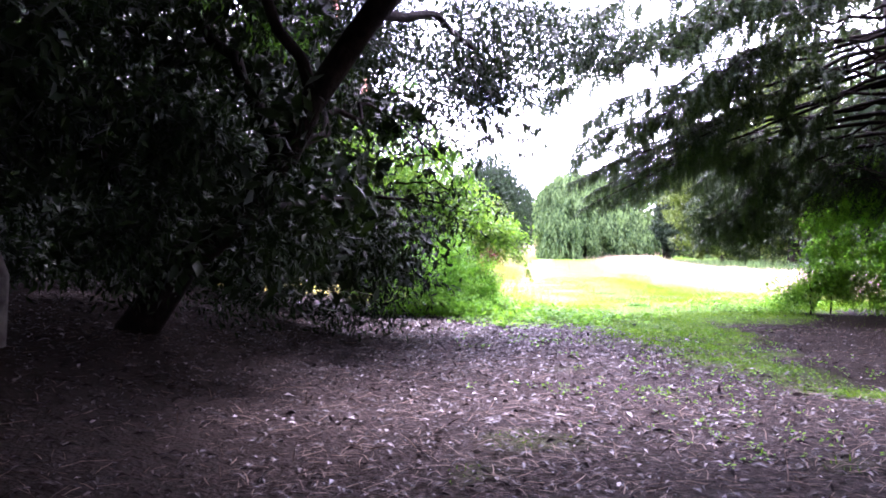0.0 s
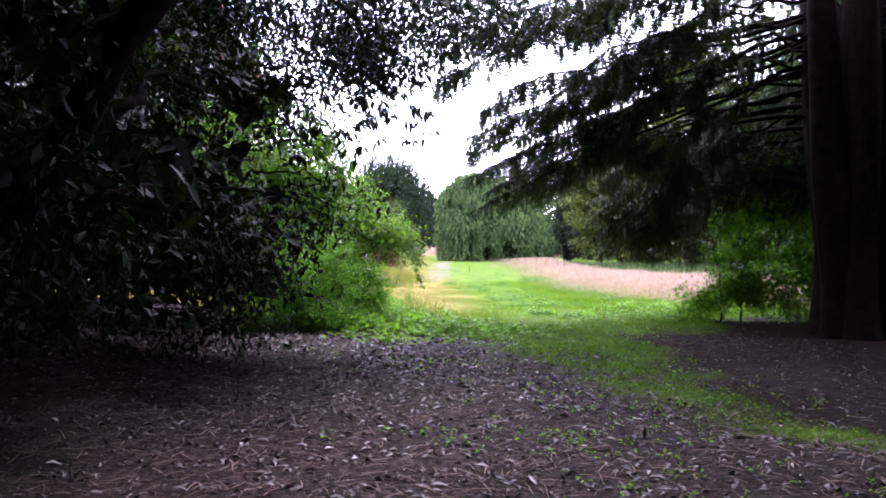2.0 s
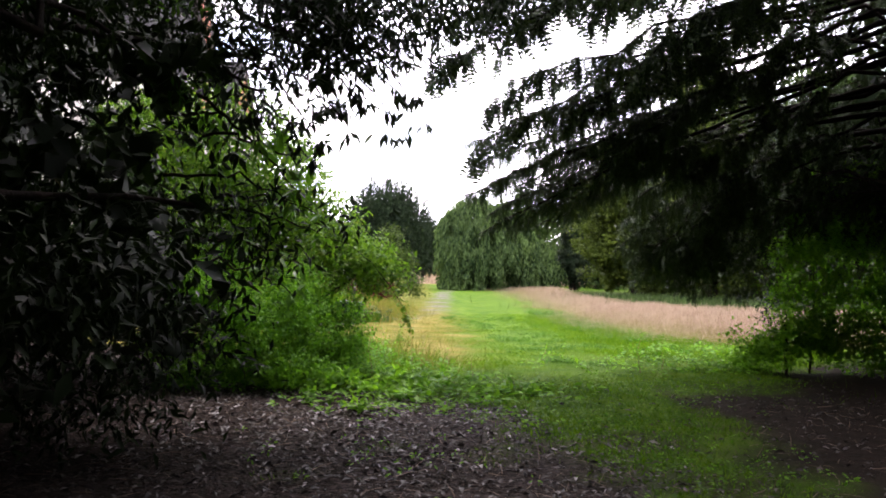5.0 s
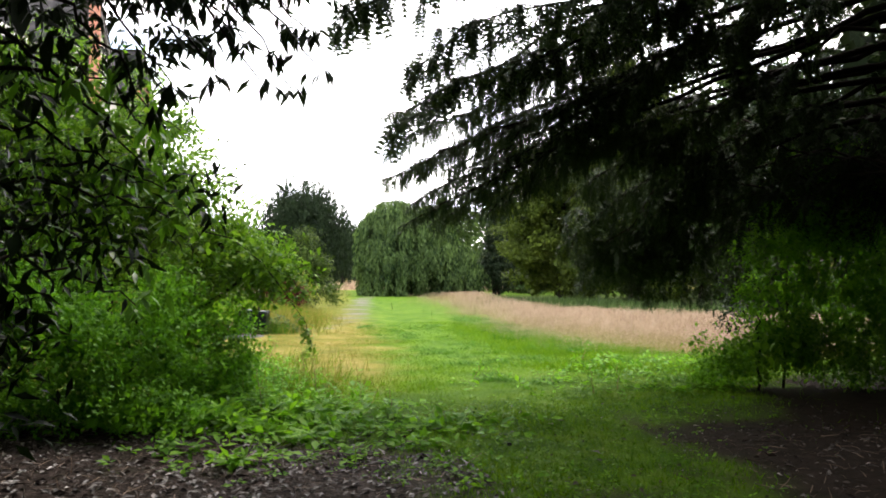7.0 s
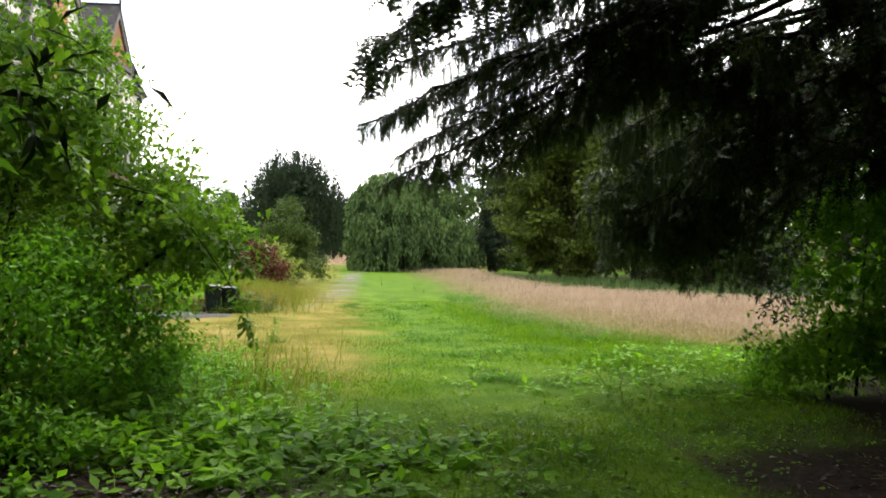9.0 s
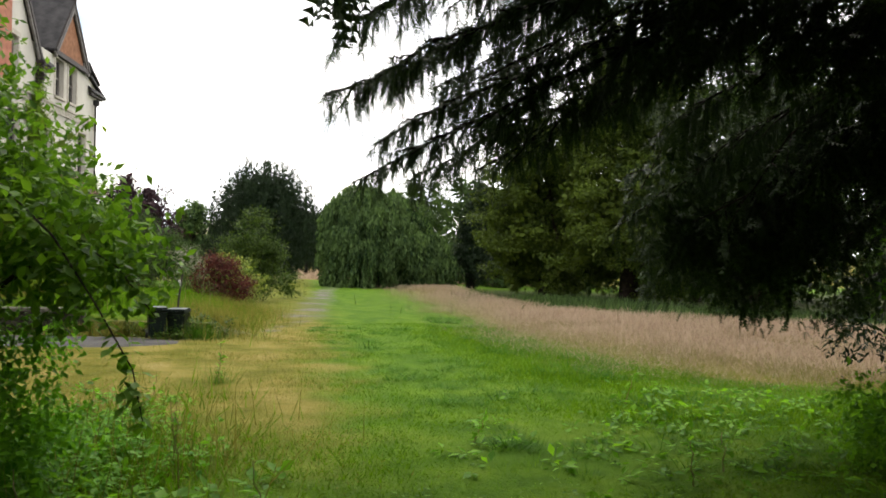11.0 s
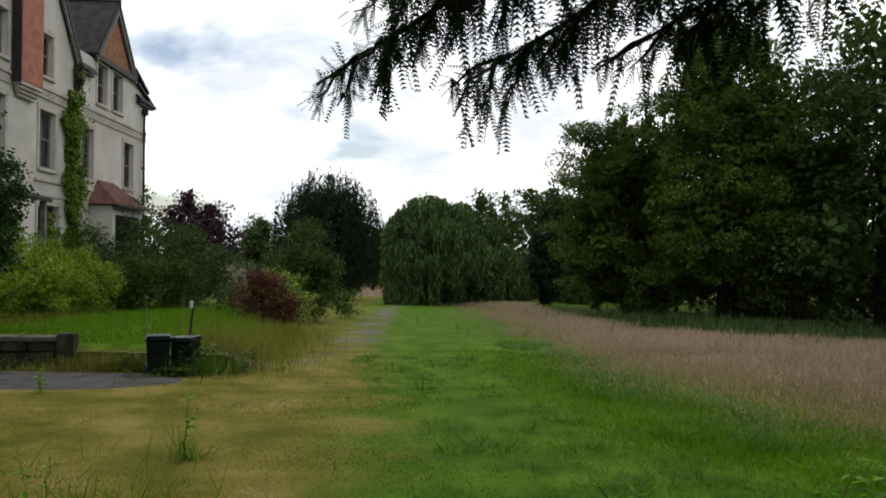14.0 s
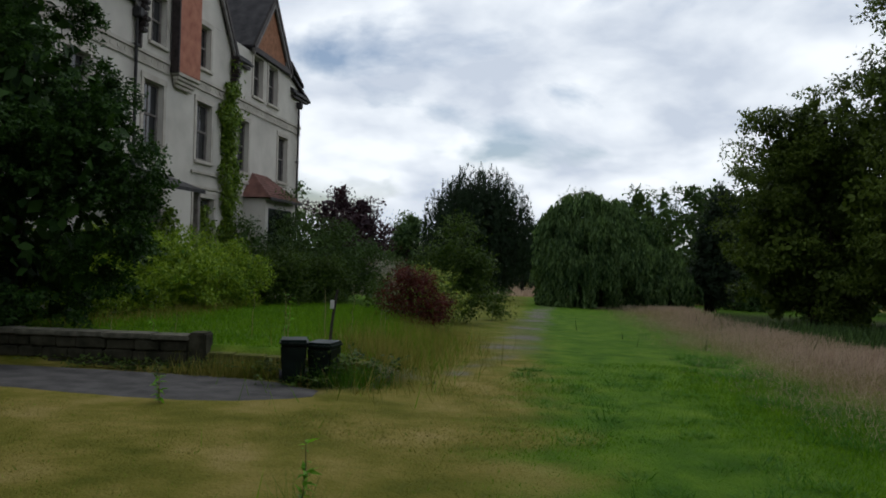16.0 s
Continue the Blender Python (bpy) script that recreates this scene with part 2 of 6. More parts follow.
def merge(*pieces):
    V, F, n = [], [], 0
    for v, f in pieces:
        V.append(v)
        F.append(np.asarray(f) + n)
        n += len(v)
    return np.concatenate(V), np.concatenate(F)


def tube(points, radii, sides=7, rough=0.0, rng=None):
    """A tapering limb along a line of points."""
    P = np.asarray(points, float)
    n = len(P)
    T = np.gradient(P, axis=0)
    T /= np.linalg.norm(T, axis=1)[:, None] + 1e-9
    ref = np.array([0.31, 0.17, 0.9]) if abs(T[0][2]) < 0.8 else np.array([1.0, 0.2, 0.1])
    A = np.cross(T, ref)
    A /= np.linalg.norm(A, axis=1)[:, None]
    B = np.cross(T, A)
    ang = np.linspace(0, 2 * np.pi, sides, endpoint=False)
    R = np.asarray(radii, float)[:, None] * np.ones((n, sides))
    if rough and rng is not None:
        R = R * (1 + rough * (rng.standard_normal((1, sides)) * 0.7 + rng.standard_normal((n, sides)) * 0.4))
    V = P[:, None] + R[..., None] * (np.cos(ang)[None, :, None] * A[:, None] + np.sin(ang)[None, :, None] * B[:, None])
    V = V.reshape(-1, 3)
    i, j = np.meshgrid(np.arange(n - 1), np.arange(sides), indexing="ij")
    k = (j + 1) % sides
    F = np.stack([i * sides + j, i * sides + k, (i + 1) * sides + k, (i + 1) * sides + j], -1).reshape(-1, 4)
    return V, F


def curve(a, b, sag=0.0, n=9, wob=0.0, rng=None):
    """Points from a to b that rise or sag between."""
    s = np.linspace(0, 1, n)[:, None]
    P = np.asarray(a, float) * (1 - s) + np.asarray(b, float) * s
    P[:, 2] += (sag * 4 * s * (1 - s))[:, 0]
    if rng is not None and wob:
        w = rng.standard_normal((n, 3)) * wob
        w[0] = w[-1] = 0
        P += w
    return P


# leaf shapes: base at the origin, tip along y, face along z
LANCE = (np.array([(0, 0, 0), (0.15, 0.42, 0.05), (0, 0.5, -0.02), (0, 1, -0.16), (-0.15, 0.42, 0.05)]), np.array([(0, 1, 2), (2, 1, 3), (0, 2, 4), (4, 2, 3)]))
OVAL = (np.array([(0, 0, 0), (0.27, 0.5, 0.06), (0, 1, -0.03), (-0.27, 0.5, 0.06)]), np.array([(0, 1, 2), (0, 2, 3)]))
BLADE = (np.array([(-0.05, 0, 0), (0.05, 0, 0), (0.0, 1, 0.28)]), np.array([(0, 1, 2)]))


def comb_sprig(pairs, needle, width, fan=0.55):
    """A flat yew spray: a stem with two rows of needles."""
    V, F = [(-0.012, 0, 0), (0.012, 0, 0), (0, 1, -0.1)], [(0, 1, 2)]
    for i in range(pairs):
        y = 0.04 + 0.95 * i / pairs
        ln = needle * (1 - 0.45 * (i / pairs) ** 2)
        for s in (-1, 1):
            n = len(V)
            V += [(0, y - width / 2, -0.1 * y), (0, y + width / 2, -0.1 * y), (s * ln * 0.85, y + ln * fan, -0.1 * y - 0.03)]
            F.append((n, n + 1, n + 2))
    return np.array(V, float), np.array(F)


SPRIG = comb_sprig(8, 0.2, 0.075)
SPRIG_ROUGH = comb_sprig(5, 0.26, 0.14)


def crossed(shape, turn):
    """A spray with a second row of needles turned about its stem."""
    V, F = shape
    c, s_ = math.cos(turn), math.sin(turn)
    W = V @ np.array([[c, 0, s_], [0, 1, 0], [-s_, 0, c]]).T
    return np.concatenate([V, W]), np.concatenate([F, F + len(V)])


STRING = crossed(comb_sprig(13, 0.11, 0.046, 0.6), 1.25)
STRING_ROUGH = crossed(comb_sprig(6, 0.18, 0.12), 1.25)
FROND = comb_sprig(2, 0.42, 0.34)
NARROW = (OVAL[0] * np.array([0.6, 1, 1]), OVAL[1])


def unit(a):
    return a / (np.linalg.norm(a, axis=-1, keepdims=True) + 1e-9)


def place(shape, P, Y, N, S):
    """Copies of a leaf shape at P, with tip along Y, face towards N, of size S, as one mesh."""
    tv, tf = shape
    Y = unit(Y)
    X = unit(np.cross(Y, N))
    Z = np.cross(X, Y)
    S = np.broadcast_to(np.asarray(S, float), (len(P),))
    V = P[:, None] + S[:, None, None] * (tv[None, :, 0, None] * X[:, None] + tv[None, :, 1, None] * Y[:, None] + tv[None, :, 2, None] * Z[:, None])
    F = tf[None] + (np.arange(len(P)) * len(tv))[:, None, None]
    return V.reshape(-1, 3), F.reshape(-1, tf.shape[1])


def on_blobs(rng, blobs, n, inner=0.6, squash=None):
    """Points in the outer shell of a set of ellipsoids, and the way outwards."""
    B = np.asarray(blobs, float)
    w = (B[:, 3] * B[:, 4] + B[:, 3] * B[:, 5] + B[:, 4] * B[:, 5])
    k = rng.choice(len(B), n, p=w / w.sum())
    d = unit(rng.standard_normal((n, 3)))
    r = inner + (1 - inner) * rng.random(n) ** 0.7
    P = B[k, :3] + d * B[k, 3:6] * r[:, None]
    return P, unit(d / B[k, 3:6])


def foliage(rng, blobs, clumps, per, clump_r, size, shape=OVAL, inner=0.6, droop=0.3, floor=None, spread=0.9):
    """A crown of leaf clumps over the shells of ellipsoids."""
    C, O = on_blobs(rng, blobs, clumps, inner)
    P = np.repeat(C, per, 0) + rng.standard_normal((clumps * per, 3)) * clump_r * np.array([1, 1, 0.7])
    O = np.repeat(O, per, 0)
    Y = O * 0.6 + rng.standard_normal(P.shape) * spread + np.array([0, 0, -droop])
    N = O * 0.5 + np.array([0, 0, 0.9]) + rng.standard_normal(P.shape) * 0.5
    S = size * rng.uniform(0.65, 1.25, len(P))
    if floor is not None:
        keep = P[:, 2] > floor(P[:, 0], P[:, 1])
        P, Y, N, S = P[keep], Y[keep], N[keep], S[keep]
    return place(shape, P, Y, N, S)


def boughs(rng, blobs, n, r, flat=0.45):
    """Smaller rounded boughs over the shells of a crown's blobs."""
    C, O = on_blobs(rng, blobs, n, 0.8)
    k = r * rng.uniform(0.6, 1.35, n)
    return [(*c, a, a, a * flat) for c, a in zip(C, k)]


def core(rng, blobs, n, size, scale=0.8, floor=None, wide=1.2):
    """The dark inner leaves of a crown, larger and flatter, that close it to the light."""
    B = np.asarray(blobs, float) * np.array([1, 1, 1, scale, scale, scale])
    P, O = on_blobs(rng, B, n, 0.3)
    S = size * rng.uniform(0.7, 1.3, n)
    Y, N = rng.standard_normal((n, 3)), O + rng.standard_normal((n, 3)) * 0.5
    if floor is not None:
        k = P[:, 2] > floor(P[:, 0], P[:, 1])
        P, Y, N, S = P[k], Y[k], N[k], S[k]
    return place((OVAL[0] * np.array([wide, 1, 1]), OVAL[1]), P - unit(Y) * S[:, None] * 0.5, Y, N, S)


# ---------------------------------------------------------------- ground
def smooth(a, b, x):
    t = np.clip((x - a) / (b - a), 0, 1)
    return t * t * (3 - 2 * t)


def ripple(x, y, s, seed=0.0):
    """A smooth uneven field from -1 to 1, with features about 3 / s metres wide."""
    r = np.random.default_rng(int(seed * 10) + 3)
    out = 0.0
    for k in range(8):
        a, f, p = r.uniform(0, 2 * np.pi), s * r.uniform(0.6, 2.3), r.uniform(0, 6.28)
        out = out + np.sin((np.cos(a) * x + np.sin(a) * y) * f + p + 0.9 * np.sin((np.sin(a) * x - np.cos(a) * y) * f * 0.6 + 2 * p))
    return out / 3.2


def garden_step(x, y):
    """1 on the raised garden lawn, behind its low wall."""
    return smooth(32.25, 32.5, y + 0.05 * x) * (1 - smooth(0.9, 3.4, x)) * (1 - smooth(66, 80, y))


def gz(x, y):
    x, y = np.asarray(x, float), np.asarray(y, float)
    z = -0.2 - 0.02 * np.clip(x, -60, 40) - 0.033 * np.clip(y, -6, 135)
    z = z + 0.75 * smooth(-0.8, -7.0, x) * (1 - smooth(16, 26, y)) * 1.0
    z = z + 0.42 * garden_step(x, y)
    z = z + 0.035 * ripple(x, y, 0.9, 1.0) * (1 - 0.75 * smooth(16, 26, y))
    return z


def lawn_edge(x):
    """Where the leaf mould under the trees ends and the grass begins."""
    return np.interp(x, [-30, -3, -0.6, 0.4, 1.3, 2.4, 3.2, 3.4, 5.4, 5.8, 8.0, 9.5, 13, 18, 30], [24, 22, 18.4, 17.3, 16.75, 16.4, 15.6, 13.9, 13.8, 16.8, 17.2, 19.5, 21.5, 22, 22])


def strip_mid(y):
    return np.interp(y, [0, 3, 5, 6.6, 8.6, 11, 14], [15, 11, 8.4, 6.5, 4.6, 4.2, 4.3])


def meadow_edge(y):
    return np.interp(y, [22, 25, 34, 39, 50, 65, 104], [13.5, 9.2, 9.4, 10.2, 11.9, 13.8, 17.6])


def meadow_far(y):
    return np.interp(y, [24, 34, 38, 42, 46, 52, 60, 75, 104], [26, 23, 18, 15.4, 15.2, 15.8, 17, 20.5, 26])


def covers(x, y):
    """Shares of leaf mould, dry grass, gravel and bare earth at a place; the rest is green grass."""
    wob = 0.35 * ripple(x, y, 2.2, 3.0) + 0.2 * ripple(x, y, 6.1, 4.0)
    lawn = smooth(-0.7, 0.7, y - lawn_edge(x) + wob)
    half = np.interp(y, [0, 6, 9, 12, 14], [0.4, 0.45, 0.6, 0.95, 1.5])
    strip = (1 - smooth(0.45, 1.3, np.abs(x - strip_mid(y) + 0.7 * wob) / half)) * (0.3 + 0.55 * smooth(-0.5, 0.6, ripple(x, y, 3.1, 8.0)))
    green = np.clip(np.maximum(lawn, strip * (y < 18)), 0, 1)
    tuft = smooth(0.7, 1.3, ripple(x, y, 2.6, 7.0)) * 0.15 * (y > 5) * (x > 0) * (x < 5)
    green = np.maximum(green, tuft)
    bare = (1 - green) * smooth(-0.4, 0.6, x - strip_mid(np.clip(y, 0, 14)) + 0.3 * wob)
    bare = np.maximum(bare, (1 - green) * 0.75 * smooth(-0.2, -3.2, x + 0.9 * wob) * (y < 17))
    mould = (1 - green) - bare
    dry = smooth(-0.9, 0.9, (4.2 + 0.09 * (y - 26)) - x + 0.9 * wob) * smooth(18.5, 23, y + 0.5 * wob) * (1 - garden_step(x, y) * 0.95) * (1 - smooth(34, 48, y) * 0.35)
    mid = 4.95 + (y - 40) * 0.145
    gravel = (1 - smooth(0.35, 0.95, np.abs(x - mid + 0.6 * wob) / 0.95)) * smooth(37.5, 40, y + wob) * (0.25 + 0.75 * smooth(-0.3, 0.6, ripple(x, y, 1.1, 5.0)))
    drive = (1 - smooth(0.3, 1.0, np.abs(y - np.interp(x, [0, 1.4, 3.2, 5.0], [30.6, 31.2, 33.4, 38.5]) + 0.9 * wob) / 0.9)) * smooth(0.9, 1.8, x) * smooth(5.2, 4.4, x) * (0.1 + 0.6 * smooth(-0.4, 0.5, ripple(x, y, 1.6, 5.0)))
    gravel = np.maximum(gravel, drive)
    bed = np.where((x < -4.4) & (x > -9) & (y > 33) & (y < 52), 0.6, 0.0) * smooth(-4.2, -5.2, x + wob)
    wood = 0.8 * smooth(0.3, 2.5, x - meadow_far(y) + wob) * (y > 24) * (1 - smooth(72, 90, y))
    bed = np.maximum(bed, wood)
    far = smooth(102, 108, y)
    hayed = smooth(0.5, 2.2, x - meadow_edge(y) + wob) * smooth(0.6, -0.6, x - meadow_far(y)) * (y > 23)
    dry = np.maximum(dry, 0.9 * hayed)
    dry = np.maximum(dry, far)
    return mould, dry, np.clip(gravel, 0, 1) * (1 - far), np.maximum(bare, bed)


def axis(stops):
    out = [stops[0][0]]
    for (a, _), (b, step) in zip(stops, stops[1:]):
        n = max(1, int(round((b - a) / step)))
        out += list(np.linspace(a, b, n + 1)[1:])
    return np.array(out)


gx = axis([(-600, 0), (-120, 80), (-30, 9), (-11, 0.9), (13, 0.2), (32, 0.9), (120, 8), (600, 80)])
gy = axis([(-500, 0), (-60, 60), (-8, 4), (0, 0.4), (36, 0.18), (56, 0.4), (130, 2.0), (300, 20), (1500, 200)])
GX, GY = np.meshgrid(gx, gy)
GV = np.stack([GX, GY, gz(GX, GY)], -1).reshape(-1, 3)
nx = len(gx)
ii, jj = np.meshgrid(np.arange(len(gy) - 1), np.arange(nx - 1), indexing="ij")
GF = np.stack([ii * nx + jj, ii * nx + jj + 1, (ii + 1) * nx + jj + 1, (ii + 1) * nx + jj], -1).reshape(-1, 4)


def ground_material():
    mat = bpy.data.materials.new("ground_cover")
    mat.use_nodes = True
    nt = mat.node_tree
    bsdf = nt.nodes["Principled BSDF"]
    bsdf.inputs["Roughness"].default_value = 0.85
    bsdf.inputs["Specular IOR Level"].default_value = 0.04
    tc = nt.nodes.new("ShaderNodeTexCoord")

    def noise_ramp(scale, stops, detail=8.0, rough=0.62):
        n = nt.nodes.new("ShaderNodeTexNoise")
        n.inputs["Scale"].default_value, n.inputs["Detail"].default_value, n.inputs["Roughness"].default_value = scale, detail, rough
        nt.links.new(tc.outputs["Object"], n.inputs["Vector"])
        r = nt.nodes.new("ShaderNodeValToRGB")
        el = r.color_ramp.elements
        el[0].position, el[0].color = stops[0][0], (*stops[0][1], 1)
        el[1].position, el[1].color = stops[-1][0], (*stops[-1][1], 1)
        for p, c in stops[1:-1]:
            e = el.new(p)
            e.color = (*c, 1)
        nt.links.new(n.outputs["Fac"], r.inputs[0])
        return r.outputs[0]

    green = noise_ramp(1.4, [(0.3, (0.03, 0.076, 0.004)), (0.45, (0.051, 0.11, 0.007)), (0.58, (0.077, 0.142, 0.01)), (0.75, (0.12, 0.18, 0.019))])
    dry = noise_ramp(1.1, [(0.33, (0.078, 0.084, 0.01)), (0.47, (0.128, 0.118, 0.02)), (0.58, (0.178, 0.148, 0.036)), (0.7, (0.23, 0.182, 0.062))])
    mould = noise_ramp(16, [(0.34, (0.012, 0.009, 0.007)), (0.52, (0.03, 0.022, 0.019)), (0.7, (0.08, 0.06, 0.052))])
    gravel = noise_ramp(9, [(0.35, (0.085, 0.08, 0.06)), (0.65, (0.19, 0.175, 0.15))])
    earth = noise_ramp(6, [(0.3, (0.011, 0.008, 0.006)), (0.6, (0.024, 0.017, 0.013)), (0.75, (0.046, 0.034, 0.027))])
    at = nt.nodes.new("ShaderNodeAttribute")
    at.attribute_name = "cover"
    sp = nt.nodes.new("ShaderNodeSeparateColor")
    nt.links.new(at.outputs["Color"], sp.inputs[0])

    def over(base, top, fac):
        m = nt.nodes.new("ShaderNodeMixRGB")
        nt.links.new(fac, m.inputs[0])
        nt.links.new(base, m.inputs[1])
        nt.links.new(top, m.inputs[2])
        return m.outputs[0]

    c = over(green, dry, sp.outputs[1])
    c = over(c, gravel, sp.outputs[2])
    c = over(c, mould, sp.outputs[0])
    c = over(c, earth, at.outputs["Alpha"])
    nt.links.new(c, bsdf.inputs["Base Color"])
    nb = nt.nodes.new("ShaderNodeTexNoise")
    nb.inputs["Scale"].default_value, nb.inputs["Detail"].default_value = 26, 8
    nt.links.new(tc.outputs["Object"], nb.inputs["Vector"])
    b = nt.nodes.new("ShaderNodeBump")
    b.inputs["Strength"].default_value, b.inputs["Distance"].default_value = 0.9, 0.05
    nt.links.new(nb.outputs["Fac"], b.inputs["Height"])
    nt.links.new(b.outputs[0], bsdf.inputs["Normal"])
    return mat


ground_mesh = np_mesh("ground", GV, GF, ground_material())
cov = ground_mesh.attributes.new("cover", "FLOAT_COLOR", "POINT")
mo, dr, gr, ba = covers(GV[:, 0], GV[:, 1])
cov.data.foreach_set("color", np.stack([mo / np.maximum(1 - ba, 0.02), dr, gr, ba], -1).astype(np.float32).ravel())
ground_mesh.polygons.foreach_set("use_smooth", np.ones(len(GF), bool))
tagged(new("ground", ground_mesh), "sloping park ground of leaf mould, mown grass and worn gravel", "ground", kind="structure")

# ---------------------------------------------------------------- the mansion
HOUSE_AZ = radians(7.5)
house = thing("mansion", "tall pale rendered Victorian mansion with dark slate gables", "house")
house.matrix_basis = Matrix(((-math.sin(HOUSE_AZ), math.cos(HOUSE_AZ), 0, -5.04), (-math.cos(HOUSE_AZ), -math.sin(HOUSE_AZ), 0, 59.56), (0, 0, 1, 0), (0, 0, 0, 1)))
# along the front x runs from the far corner towards the lane, y points out of the front, z is up
LONG, BACK, BASE, EAVES = 30.0, -11.0, -2.2, 8.85
openings = [(1.8, 3.05, 4.12, 6.33), (6.65, 7.82, 4.12, 6.33), (10.3, 11.55, 4.12, 6.33), (14.02, 15.28, 4.12, 6.33), (18.2, 19.45, 4.12, 6.33), (23.0, 24.25, 4.12, 6.33),
            (3.35, 4.5, 7.63, 9.42), (5.2, 6.27, 7.63, 9.42), (10.55, 11.5, 7.66, 9.28), (13.95, 14.95, 7.66, 9.28),
            (9.9, 11.6, 0.2, 2.72), (14.0, 15.3, 0.2, 2.72), (18.2, 19.45, 7.66, 9.28 - 0.6)]


def wall_with_openings(x0, x1, z0, z1, holes, depth):
    xs = sorted({x0, x1, *(h[0] for h in holes), *(h[1] for h in holes)})
    zs = sorted({z0, z1, *(h[2] for h in holes), *(h[3] for h in holes)})
    bm = bmesh.new()

    def quad(*c):
        bm.faces.new([bm.verts.new(p) for p in c])

    for a, b in zip(xs, xs[1:]):
        for c, d in zip(zs, zs[1:]):
            mx, mz = (a + b) / 2, (c + d) / 2
            if any(h[0] < mx < h[1] and h[2] < mz < h[3] for h in holes):
                continue
            quad((a, 0, c), (a, 0, d), (b, 0, d), (b, 0, c))
            quad((a, -depth, c), (b, -depth, c), (b, -depth, d), (a, -depth, d))
    for a, b, c, d in holes:
        quad((a, 0, c), (a, -depth, c), (a, -depth, d), (a, 0, d))
        quad((b, 0, c), (b, 0, d), (b, -depth, d), (b, -depth, c))
        quad((a, 0, d), (a, -depth, d), (b, -depth, d), (b, 0, d))
        quad((a, 0, c), (b, 0, c), (b, -depth, c), (a, -depth, c))
    bmesh.ops.remove_doubles(bm, verts=bm.verts, dist=0.0005)
    return bm


front = part("front_wall", wall_with_openings(0, LONG, BASE, 9.5, openings, 0.42), M["render"], house, "pale weathered render over stone")
bm = bmesh.new()
box(bm, 0, 0.42, BACK, -0.42, BASE, 9.5)
part("end_wall", bm, M["render"], house)
bm = bmesh.new()
box(bm, LONG - 0.42, LONG, BACK, -0.42, BASE, 9.5)
part("end_wall", bm, M["render"], house)
bm = bmesh.new()
box(bm, 0.42, LONG - 0.42, BACK, BACK + 0.42, BASE, 9.5)
part("back_wall", bm, M["render"], house)
bm = bmesh.new()
box(bm, 0.42, LONG - 0.42, BACK + 0.42, -0.42, 3.2, 3.4)
part("storey_floor", bm, M["dark_paint"], house)
bm = bmesh.new()
box(bm, 0.42, LONG - 0.42, BACK + 0.42, -0.42, 6.9, 7.1)
part("storey_floor", bm, M["dark_paint"], house)


def window(x0, x1, z0, z1):
    """A tall sash window in the front, with its stone surround."""
    bm = bmesh.new()
    y0, y1, w = -0.26, -0.17, 0.085
    box(bm, x0, x0 + w, y0, y1, z0, z1)
    box(bm, x1 - w, x1, y0, y1, z0, z1)
    box(bm, x0 + w, x1 - w, y0, y1, z1 - w, z1)
    box(bm, x0 + w, x1 - w, y0, y1, z0, z0 + w * 1.3)
    win = part("window", bm, M["sash"], house)
    mid = z0 + (z1 - z0) * 0.52
    bm = bmesh.new()
    box(bm, x0 + w, x1 - w, y0 + 0.012, y1 - 0.012, mid - 0.035, mid + 0.035)
    part("meeting_rail", bm, M["sash"], win)
    c = (x0 + x1) / 2
    for lo, hi, yy in ((z0 + w * 1.3, mid - 0.035, -0.235), (mid + 0.035, z1 - w, -0.215)):
        bm = bmesh.new()
        box(bm, c - 0.018, c + 0.018, yy - 0.015, yy + 0.02, lo, hi)
        part("glazing_bar", bm, M["sash"], win)
        for a, b in ((x0 + w, c - 0.018), (c + 0.018, x1 - w)):
            bm = bmesh.new()
            box(bm, a, b, yy - 0.006, yy, lo, hi)
            part("pane", bm, M["glass"], win)
    bm = bmesh.new()
    box(bm, x0 - 0.14, x1 + 0.14, -0.02, 0.11, z0 - 0.13, z0 - 0.003, 0.02)
    part("sill", bm, M["stone"], win)
    bm = bmesh.new()
    box(bm, x0 - 0.17, x0 - 0.003, -0.03, 0.035, z0, z1)
    box(bm, x1 + 0.003, x1 + 0.17, -0.03, 0.035, z0, z1)
    box(bm, x0 - 0.2, x1 + 0.2, -0.03, 0.05, z1 + 0.003, z1 + 0.2)
    part("surround", bm, M["stone"], win)


for o in openings:
    window(*o)

# dark rooms stay dark: blinds and boards half way down in some windows
for x0, x1, z0, z1 in (openings[3], openings[2]):
    bm = bmesh.new()
    box(bm, x0 + 0.15, x0 + 0.45, -0.34, -0.33, z0 + 1.2, z1 - 0.1)
    part("blind", bm, M["label"], house, "pale blind behind the glass")

for z0, z1, out in ((6.78, 6.86, 0.06), (7.12, 7.24, 0.09), (6.86, 7.12, 0.03), (3.60, 3.70, 0.08), (3.05, 3.15, 0.06)):
    bm = bmesh.new()
    box(bm, 0, 11.9, 0.001, out, z0, z1, 0.012)
    box(bm, 13.7, LONG, 0.001, out, z0, z1, 0.012)
    part("string_course", bm, M["stone"], house)
# row of small dentils under the upper band
bm = bmesh.new()
for i in range(70):
    if not 11.7 < 0.3 + i * 0.4 < 13.8:
        box(bm, 0.3 + i * 0.4, 0.5 + i * 0.4, 0.03, 0.045, 6.92, 7.04)
tagged(part("dentil_band", bm, M["stone"], house), kind="stuff")

